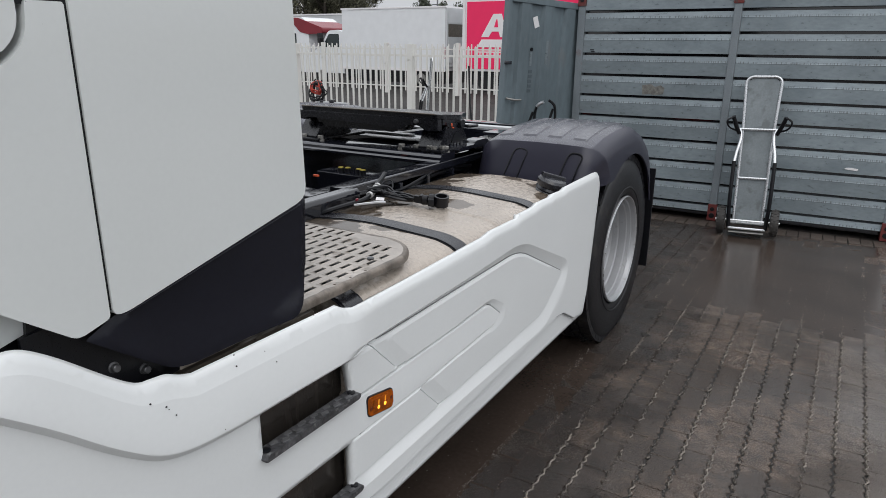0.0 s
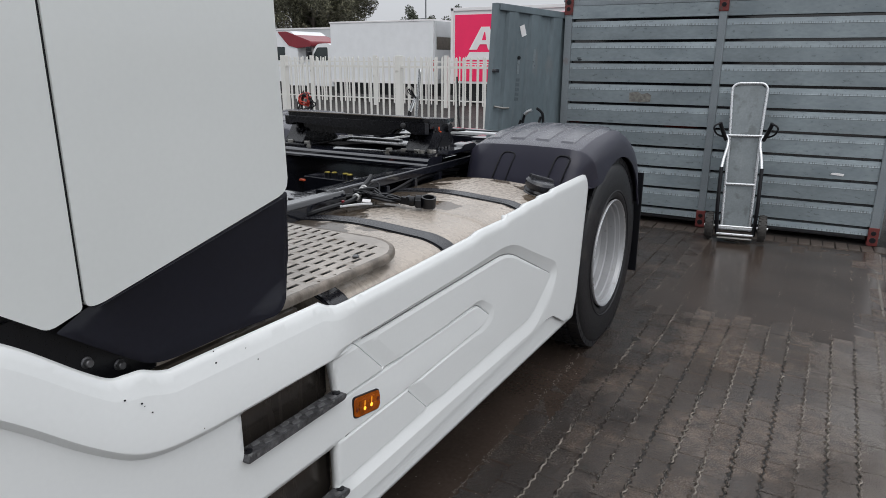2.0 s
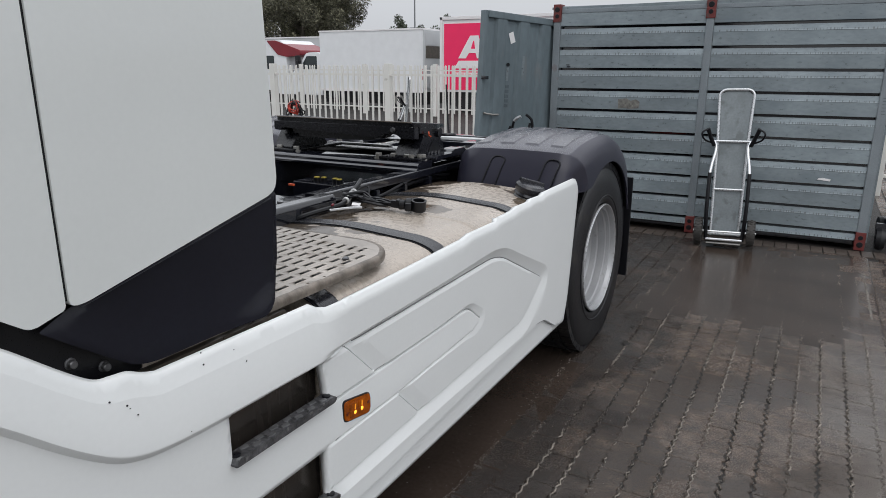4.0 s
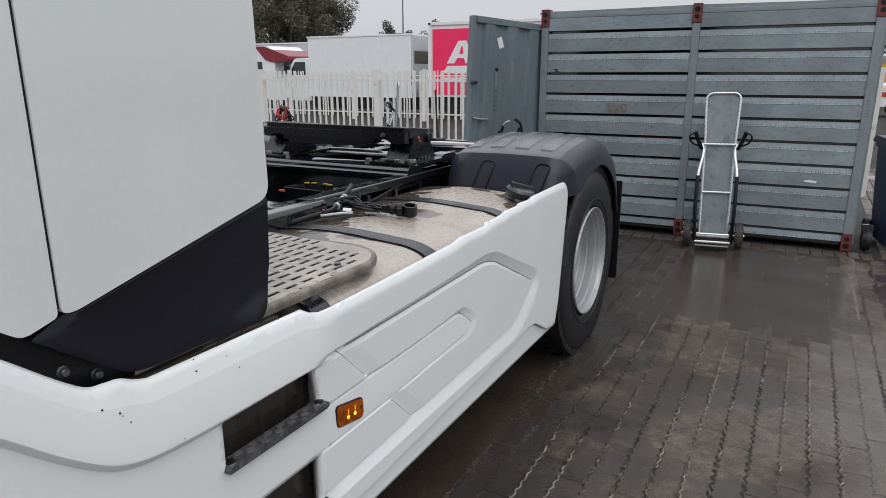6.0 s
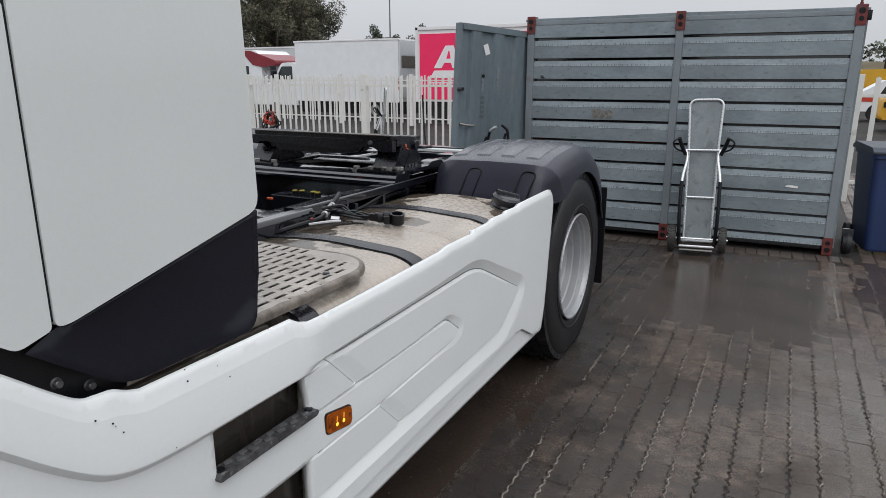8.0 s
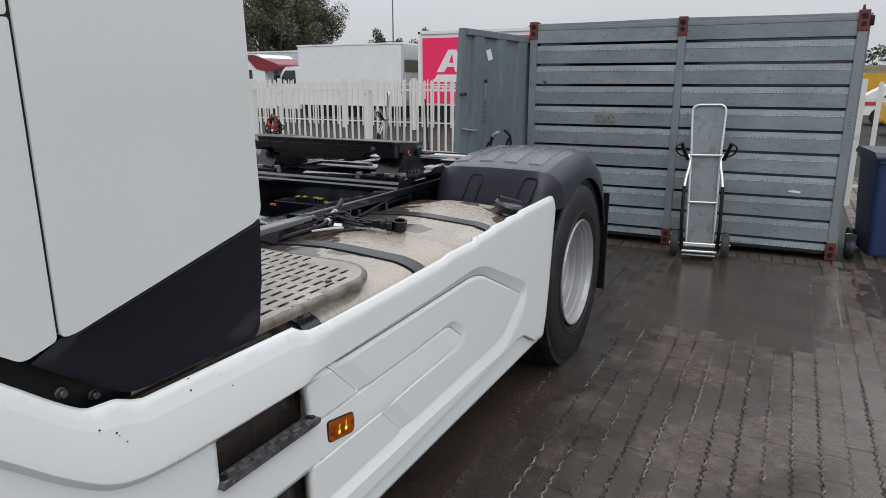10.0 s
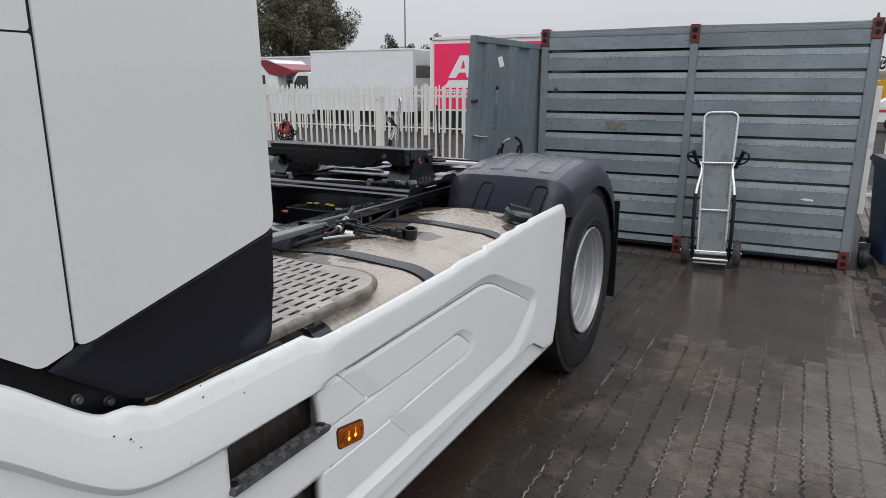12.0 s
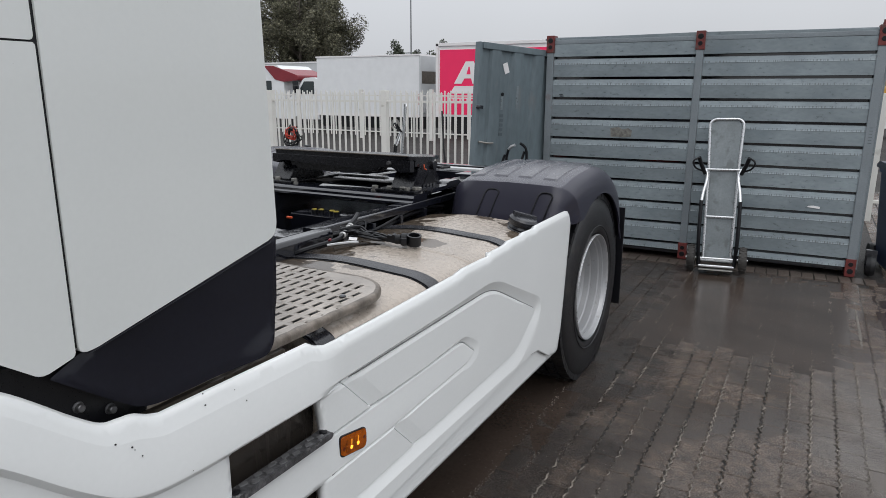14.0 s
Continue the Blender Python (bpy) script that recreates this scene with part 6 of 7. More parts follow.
def bin_at():
    root = thing("wheelie_bin", "blue plastic wheelie bin with a dark lid beside the container", "bin", at=pose(3.16, 3.62, 0, 0, 0, 8) @ Matrix.Diagonal((1, 1, 0.92, 1)))
    bm = bmesh.new()
    rings = []
    for z, w, d in ((0.03, 0.24, 0.26), (0.06, 0.25, 0.28), (0.55, 0.275, 0.32), (0.94, 0.29, 0.345), (0.945, 0.305, 0.36), (0.985, 0.307, 0.362)):
        rings.append([bm.verts.new((x, y, z)) for x, y in rounded([(-w, -d), (w, -d), (w, d), (-w, d)], 0.06, 4)])
    for a, b in zip(rings, rings[1:]):
        for i in range(len(a)):
            bm.faces.new((a[i], a[(i + 1) % len(a)], b[(i + 1) % len(b)], b[i]))
    bm.faces.new(rings[0])
    bm.faces.new(rings[-1])
    part("body", bm, BLUE, root)
    bm = prism(rounded([(-0.37, 0.985), (0.40, 0.985), (0.40, 1.01), (0.30, 1.055), (-0.30, 1.045), (-0.37, 1.005)], 0.02), "x", -0.315, 0.315, bevel=0.01)
    lid = part("lid", moved(bm, Matrix.Identity(4)), BINLID, root, "dark blue-black lid")
    part("lid_grip", boxes((-0.2, -0.05, -0.40, -0.36, 0.99, 1.01), (0.05, 0.2, -0.40, -0.36, 0.99, 1.01), bevel=0.006), BINLID, lid)
    part("rail_clip", tubes([(0.0, -0.30, 0.52), (0.02, -0.335, 0.545), (0.16, -0.345, 0.555), (0.17, -0.34, 0.53), (0.02, -0.33, 0.515)], r=0.010, steps=3), GREEN, root, "bright green strap")
    for s in (1, -1):
        part("wheel", lathe([(-0.025, 0.06), (-0.03, 0.09), (0.0, 0.10), (0.03, 0.09), (0.025, 0.06)], "x", 20, (s * 0.27, 0.30, 0.10)), RUBBER, root)
    # a small castor lies by the container's corner
    cast = thing("castor", "black rubber castor at the container's corner", "castor", at=pose(2.80, 3.22, 0))
    part("tyre", lathe([(-0.03, 0.05), (-0.035, 0.09), (0.0, 0.105), (0.035, 0.09), (0.03, 0.05)], "x", 24, (0, 0, 0.105)), RUBBER, cast)
    part("fork", boxes((-0.045, 0.045, -0.015, 0.015, 0.10, 0.24), bevel=0.004), FRAME, cast)


# ---- white palisade fence ----
def fence_run(name, label, x0, x1, y, top, low, gap, posts, thin=0.016, group="", low_rail=0.3, post=0.058, drop=0.17):
    root = thing(name, label, "fence", group, at=Matrix.Translation((0, y, 0)))
    bar = mesh_of("bar", prism(rounded([(-thin, low), (thin, low), (thin, top - 0.02), (0.0, top), (-thin, top - 0.02)], 0), "y", -0.008, 0.008), FENCE)
    n = int((x1 - x0) / gap)
    for i in range(n + 1):
        x = x0 + i * gap
        if any(abs(x - p) < 0.10 for p in posts):
            continue
        ob = new("bar", bar)
        ob.parent, ob.location = root, (x, 0, 0)
    for z in (top - drop, low_rail):
        part("rail", boxes((x0, x1, 0.009, 0.034, z - 0.02, z + 0.02), bevel=0.003), FENCE, root)
    for p in posts:
        part("post", boxes((p - post, p + post, -0.03, 0.09, 0.0, top + 0.03), bevel=0.006), FENCE, root)
    return root


fence_run("palisade_fence", "white painted steel palisade fence", -9.3, -1.9, 6.95, 1.575, 0.10, 0.142, (-7.65, -4.84), thin=0.019)
fence_run("low_fence", "second white fence of slim bars farther back", -19.0, -5.0, 15.6, 1.62, 0.10, 0.21, (-17.2, -14.4, -11.6, -8.8, -7.2), thin=0.022, low_rail=0.24)
fence_run("side_fence", "white fence beyond the container", 2.93, 8.2, 6.3, 1.56, 0.10, 0.205, (2.95, 5.6), thin=0.028, low_rail=0.25, post=0.036, drop=0.23)
kerb = part("kerb", boxes((-9.5, -1.7, 6.86, 7.1, -0.02, 0.12), bevel=0.01), OLDWHITE)
tagged(kerb, "pale concrete kerb under the fence", "kerb", kind="structure")


def clutter():
    root = thing("cable_stand", "black metal stand with a coil of red and black cable", "stand", at=Matrix.Translation((-6.15, 6.2, 0)))
    for x in (-0.35, 0.35):
        part("leg", tubes([(x, -0.1, 0), (x, 0, 0.55)], [(x, 0.1, 0), (x, 0, 0.55)], r=0.015), FRAME, root)
    part("beam", boxes((-0.45, 0.45, -0.03, 0.03, 0.53, 0.56), bevel=0.004), OLDWHITE, root, "pale painted beam")
    part("clamp", boxes((0.02, 0.12, -0.04, 0.04, 0.515, 0.60), (-0.22, -0.14, -0.04, 0.04, 0.515, 0.585), bevel=0.006), FRAME, root)
    rng = random.Random(9)
    for mat, lab, r0, zc, count, thick in ((REDPAINT, "red cable coil", 0.11, 0.80, 4, 0.014), (PLASTIC, "black cable coil", 0.19, 0.74, 7, 0.012)):
        bm = bmesh.new()
        for k in range(count):
            sx, sz, off = rng.uniform(0.6, 1.2), rng.uniform(0.5, 1.1), rng.uniform(0, 6)
            c = [(-0.30 + math.cos(a + off) * r0 * sx + rng.uniform(-0.03, 0.03), math.sin(a * 2) * 0.05, zc + math.sin(a + off) * r0 * sz + rng.uniform(-0.03, 0.03)) for a in np.linspace(0, 2 * math.pi, 10)]
            tube(bm, c, thick, 6, 4)
        part("coil", bm, mat, root, lab)
    pole = thing("black_bar", "thin black bar leaning on the fence", "bar", at=Matrix.Translation((-3.46, 6.75, 0)))
    part("rod", tubes([(0.14, -0.1, 0.0), (0.0, 0.0, 0.62), (-0.10, 0.12, 1.25)], r=0.016), PLASTIC, pole)


black_trolley()
bin_at()
clutter()


# ---- vehicles behind the fence ----
def box_van():
    root = thing("box_van", "white box van parked behind the fence", "van", at=Matrix.Translation((-13.0, 18.0, 0)))
    part("cargo_box", boxes((-2.45, 2.30, 0.0, 2.15, 0.66, 2.88), bevel=0.03), BOXWHITE, root)
    part("roof_trim", boxes((-2.48, 2.33, -0.02, 2.17, 2.86, 2.92), (-2.47, 2.32, -0.015, 0.0, 0.64, 0.74), bevel=0.01), PRINT, root)
    rear = part("rear_frame", boxes((2.302, 2.36, 0.02, 2.13, 0.80, 2.86), bevel=0.01), OLDWHITE, root)
    for i in range(4):
        part("shutter_slat", boxes((2.362, 2.372, 0.12, 2.0, 0.95 + i * 0.46, 1.39 + i * 0.46), bevel=0.004), RAILBROWN if i == 2 else OLDWHITE, rear)
    part("warning_strip", boxes((2.30, 2.312, -0.02, 0.0, 1.1, 1.5)), REDPAINT, rear)
    cabm = rounded([(-4.84, 0.45), (-2.45, 0.45), (-2.45, 2.05), (-2.75, 2.13), (-3.25, 2.10), (-3.70, 1.46), (-4.45, 1.14), (-4.84, 0.9)], [0.1, 0, 0, 0.1, 0.1, 0.1, 0.1, 0.1])
    c = part("cab", prism(cabm, "y", 0.1, 2.0, bevel=0.04), BOXWHITE, root)
    part("side_window", prism(rounded([(-3.58, 1.46), (-2.70, 1.46), (-2.70, 1.97), (-3.22, 1.97)], 0.05), "y", 0.09, 0.099), GLASS, c)
    part("windscreen", prism([(-3.72, 1.50), (-3.64, 1.50), (-3.28, 2.06), (-3.34, 2.06)], "y", 0.2, 1.9), GLASS, c)
    part("wing_mirror", boxes((-3.62, -3.47, -0.15, 0.08, 1.5, 1.82), bevel=0.03), PLASTIC, c)
    for x in (-3.65, 1.2):
        w = part("wheel", lathe([(-0.11, 0.22), (-0.12, 0.33), (0.0, 0.36), (0.12, 0.33), (0.11, 0.22)], "y", 28, (x, 0.22, 0.36)), RUBBER, root)
        part("wheel_disc", lathe([(0.085, 0.21), (0.10, 0.17), (0.11, 0.05)], "y", 20, (x, 0.0, 0.36)), STEEL, w)
    part("underframe", boxes((-2.4, 2.25, 0.12, 1.9, 0.20, 0.655)), PLASTIC, root)


def pink_truck():
    root = thing("box_truck", "box truck with a bright pink side print", "truck", at=Matrix.Translation((-8.15, 18.0, 0)))
    part("cargo_box", boxes((-1.80, 4.6, 0.02, 2.4, 0.70, 3.24), bevel=0.02), BOXWHITE, root)
    pr = part("printed_side", boxes((-1.66, 4.4, 0.0, 0.02, 0.78, 3.03)), PINK, root, "bright pink printed panel with white shapes")
    # plain white shapes of the print: a tall pointed figure with a gap, a bar, lower band
    zb, zt = 1.86, 2.62
    out_l = [(-1.08, zb), (-0.78, zb), (-0.66, zb + 0.18), (-0.40, zb + 0.18), (-0.34, zb), (-0.06, zb), (-0.30, zt), (-0.62, zt)]
    part("print_figure", prism(out_l, "y", -0.012, -0.004), PRINT, pr)
    part("print_gap", prism([(-0.58, zb + 0.32), (-0.42, zb + 0.32), (-0.46, zt - 0.18), (-0.50, zt - 0.18)], "y", -0.018, -0.013), PINK, pr)
    part("print_figure", prism([(0.02, zb), (0.25, zb), (0.25, zt), (0.02, zt)], "y", -0.012, -0.004), PRINT, pr)
    part("print_bar", prism([(-1.24, 1.52), (0.4, 1.52), (0.4, 1.78), (-1.06, 1.78)], "y", -0.012, -0.004), PRINT, pr)
    part("print_band", boxes((-1.30, 4.3, -0.012, -0.004, 1.22, 1.38)), PRINT, pr)
    for i in range(12):
        part("print_mark", boxes((-1.22 + i * 0.14, -1.13 + i * 0.14, -0.018, -0.013, 1.26, 1.34)), PINK, pr)
    part("corner_trim", boxes((-1.83, -1.72, -0.02, 0.1, 0.68, 3.26), (-1.83, 4.62, -0.02, 0.1, 3.16, 3.27), bevel=0.01), PRINT, root)
    part("underframe", boxes((-1.6, 4.4, 0.14, 2.1, 0.22, 0.695)), PLASTIC, root)
    for x in (-0.9, 3.2):
        part("wheel", lathe([(-0.12, 0.25), (-0.13, 0.42), (0.0, 0.46), (0.13, 0.42), (0.12, 0.25)], "y", 28, (x, 0.25, 0.46)), RUBBER, root)


def trailer():
    root = thing("box_trailer", "long greyed white box trailer behind the van", "trailer", at=Matrix.Translation((-20.5, 25.0, 0)))
    part("body", boxes((-6.5, 6.4, 0, 2.5, 0.95, 3.05), bevel=0.03), OLDWHITE, root)
    part("top_rail", boxes((-6.55, 6.45, -0.03, 0.05, 3.03, 3.10), bevel=0.01), PRINT, root)
    for x in (2.0, 3.3, 4.6):
        part("wheel", lathe([(-0.15, 0.28), (-0.16, 0.47), (0.0, 0.5), (0.16, 0.47), (0.15, 0.28)], "y", 24, (x, 0.3, 0.5)), RUBBER, root)
    part("underframe", boxes((-6.0, 6.0, 0.8, 1.7, 0.7, 0.95)), FRAME, root)


def far_lorry():
    root = thing("lorry_cab", "white and dark red lorry cab parked behind the fence", "truck", at=Matrix.Translation((-20.35, 20.5, 0)))
    part("cab", prism(rounded([(-1.3, 0.5), (0.9, 0.5), (0.9, 2.5), (0.5, 2.75), (-0.4, 2.75), (-1.2, 2.0), (-1.35, 1.2)], 0.12), "y", 0.0, 2.2, bevel=0.06), BOXWHITE, root)
    part("roof_spoiler", prism(rounded([(-0.25, 2.72), (0.3, 2.72), (1.75, 2.28), (1.75, 2.05), (0.9, 2.0), (0.4, 2.1)], 0.08), "y", -0.03, 2.2, bevel=0.03), MAROON, root, "dark red wind deflector")
    part("windscreen", prism([(-1.22, 1.50), (-1.16, 1.50), (-0.62, 2.12), (-0.70, 2.12)], "y", 0.1, 2.1), GLASS, root)
    part("side_window", prism(rounded([(-0.95, 1.45), (0.15, 1.45), (0.15, 2.05), (-0.55, 2.05)], 0.06), "y", -0.02, -0.005), GLASS, root)
    part("wing_mirror", boxes((1.62, 1.80, -0.25, -0.05, 1.55, 2.05), bevel=0.03), PLASTIC, root)
    part("wheel", lathe([(-0.15, 0.28), (-0.16, 0.47), (0.0, 0.5), (0.16, 0.47), (0.15, 0.28)], "y", 24, (-0.4, 0.2, 0.5)), RUBBER, root)


box_van()
pink_truck()
trailer()
far_lorry()


# ---- beyond the side fence: bank, machines, vehicles ----
def bank():
    bm = bmesh.new()
    rng = random.Random(3)
    nx, ny = 90, 10
    grid = []
    for i in range(nx + 1):
        col = []
        for j in range(ny + 1):
            x, v = -60 + i * 2.6, j / ny
            z = -0.2 + 3.3 * (3 * v * v - 2 * v ** 3) + noise.noise((x * 0.13, v * 3, 0)) * 0.5 * v
            col.append(bm.verts.new((x, 62 + v * 16 + rng.uniform(-0.4, 0.4), z)))
        grid.append(col)
    for a, b in zip(grid, grid[1:]):
        for j in range(ny):
            bm.faces.new((a[j], b[j], b[j + 1], a[j + 1]))
    ob = part("grass_bank", bm, BANK)
    tagged(ob, "dry brown grass bank at the yard's far end", "bank", kind="structure")


def leaves(bm, centre, radius, count, size, rng, squash=1.0):
    """Small leaf clumps scattered in an uneven ball."""
    for _ in range(count):
        d = Vector((rng.gauss(0, 1), rng.gauss(0, 1), rng.gauss(0, 1))).normalized()
        p = Vector(centre) + Vector((d.x, d.y, d.z * squash)) * radius * rng.uniform(0.35, 1.0) ** 0.6
        a, b = d.orthogonal().normalized(), None
        a.rotate(Euler((rng.uniform(0, 6), rng.uniform(0, 6), rng.uniform(0, 6))))
        b = a.cross(Vector((rng.uniform(-1, 1), rng.uniform(-1, 1), rng.uniform(-1, 1)))).normalized()
        s = size * rng.uniform(0.5, 1.3)
        v = [bm.verts.new(p + a * s * i + b * s * 0.6 * j) for i, j in ((-1, 0), (0, -1), (1, 0), (0, 1))]
        bm.faces.new(v)


def tree(name, label, at, height, spread, count, size, mat, seed, group="", bare=0.2):
    rng = random.Random(seed)
    root = thing(name, label, "tree", group, at)
    bm = bmesh.new()
    trunk = [(0, 0, 0), (rng.uniform(-0.1, 0.1), 0, height * 0.3), (rng.uniform(-0.3, 0.3), 0.1, height * 0.65), (rng.uniform(-0.3, 0.3), 0, height * 0.97)]
    tube(bm, trunk, [height * 0.022, height * 0.018, height * 0.010, height * 0.002], 8)
    tips = []
    for i in range(26):
        t = 0.18 + 0.75 * i / 26
        a = rng.uniform(0, 2 * math.pi)
        l = spread * (1.05 - 0.62 * abs(t - 0.45) * 1.6) * rng.uniform(0.7, 1.1)
        base = Vector((0, 0, height * t))
        tip = base + Vector((math.cos(a) * l, math.sin(a) * l, l * rng.uniform(0.5, 1.1)))
        mid = base.lerp(tip, 0.5) + Vector((0, 0, -l * 0.08))
        tube(bm, [base, mid, tip], [height * 0.007, height * 0.005, height * 0.0015], 5)
        tips += [(mid, l * 0.34), (tip, l * 0.36), (base.lerp(tip, 0.8), l * 0.36)]
    part("trunk", bm, BARK, root)
    bm = bmesh.new()
    for p, r in tips:
        leaves(bm, p, max(r, spread * 0.2), count // len(tips), size, rng, 1.1)
    part("crown", bm, mat, root, smooth=None)
    return root


def background():
    bank()
    # poplars behind the trailer; places lie along the sight line past the cab's rear edge
    poplar = tree("tree", "tall autumn poplar with thinning grey-green leaves", Matrix.Translation((-45.4, 52.0, 0)), 11.4, 3.3, 27000, 0.105, LEAF, 11, "poplars behind the trailer")
    for x, y, s, turn in ((-49.5, 53.5, 1.02, 40), (-43.1, 52.5, 0.84, 100), (-53.5, 51, 1.05, 200), (-58, 54, 1.0, 300), (-44.0, 55.5, 0.95, 250), (-48.0, 57, 1.08, 150)):
        c = copy_thing(poplar, pose(x, y, 0, 0, 0, turn))
        c.scale = (s, s, s)
    bush = tree("tree", "small dark green tree far behind the vans", Matrix.Translation((-40.0, 64.0, 0)), 5.8, 2.3, 9000, 0.13, SHRUB, 4, "far trees")
    for x, y, s in ((-42.5, 64.5, 0.86), (-34.9, 64.0, 0.98)):
        copy_thing(bush, pose(x, y, 0, 0, 0, x * 40)).scale = (s, s, s)
    rng = random.Random(21)
    bm = bmesh.new()
    for i in range(70):
        x = -50 + i * 3.0 + rng.uniform(-1, 1)
        r = rng.uniform(1.2, 2.6)
        leaves(bm, (x, 82 + rng.uniform(-2, 2), 2.4 + r * 0.5), r, 300, 0.30, rng, 0.8)
    hedge = part("shrub_row", bm, SHRUB, smooth=None)
    tagged(hedge, "dark shrubs along the top of the bank", "shrubs", kind="stuff")
    lamp = thing("lamp_pole", "tall thin grey lamp pole", "pole", at=Matrix.Translation((-28.2, 46.0, 0)))
    part("mast", lathe([(0, 0.08), (6, 0.055), (14, 0.04)], "z", 12), FARPOLE, lamp)
    part("small_arm", boxes((-0.5, 0, -0.03, 0.03, 4.7, 4.78)), FARPOLE, lamp)
    # yellow loader and small vehicles at the right of the container
    m = thing("wheel_loader", "yellow wheel loader far across the wet yard", "loader", at=Matrix.Translation((7.6, 36.0, 0)))
    part("body", prism(rounded([(-2.6, 0.7), (1.6, 0.7), (1.6, 1.7), (0.2, 1.8), (-0.2, 2.0), (-2.6, 1.9)], 0.1), "y", -0.9, 0.9, bevel=0.05), LOADER, m)
    c = part("cab", prism(rounded([(-0.2, 1.7), (1.1, 1.7), (1.0, 2.9), (-0.1, 2.9)], 0.08), "y", -0.7, 0.7, bevel=0.04), LOADER, m)
    part("cab_glass", boxes((0.0, 0.95, -0.72, -0.705, 1.95, 2.75), (1.085, 1.1, -0.6, 0.6, 1.95, 2.75)), GLASS, c)
    for x in (-1.6, 1.4):
        for y in (-1.0, 1.0):
            part("wheel", lathe([(-0.25, 0.3), (-0.27, 0.62), (0, 0.68), (0.27, 0.62), (0.25, 0.3)], "y", 24, (x, y, 0.68)), RUBBER, m)
    part("exhaust", lathe([(1.9, 0.06), (2.8, 0.06)], "z", 10, (-1.5, 0.3, 0)), PLASTIC, m)
    for x, y, mat, lab in ((6.2, 26.0, BOXWHITE, "white car with a red stripe across the yard"), (6.5, 20.5, LOADER, "low yellow machine across the yard")):
        v = thing("parked_car" if mat is BOXWHITE else "small_machine", lab, "car" if mat is BOXWHITE else "machine", at=Matrix.Translation((x, y, 0)))
        part("body", prism(rounded([(-2.0, 0.35), (2.0, 0.35), (2.05, 0.8), (1.2, 0.95), (0.6, 1.45), (-1.1, 1.45), (-1.9, 0.95)], 0.12), "y", -0.8, 0.8, bevel=0.06), mat, v)
        part("stripe", boxes((-1.9, 1.9, -0.815, -0.80, 0.70, 0.86)), REDPAINT if mat is BOXWHITE else PLASTIC, v)
        part("window", prism([(-1.2, 0.98), (0.85, 0.98), (0.5, 1.38), (-1.0, 1.38)], "y", -0.81, -0.80), GLASS, v)
        for wx in (-1.25, 1.25):
            part("wheel", lathe([(-0.09, 0.18), (-0.1, 0.29), (0, 0.32), (0.1, 0.29), (0.09, 0.18)], "y", 20, (wx, -0.74, 0.32)), RUBBER, v)


background()


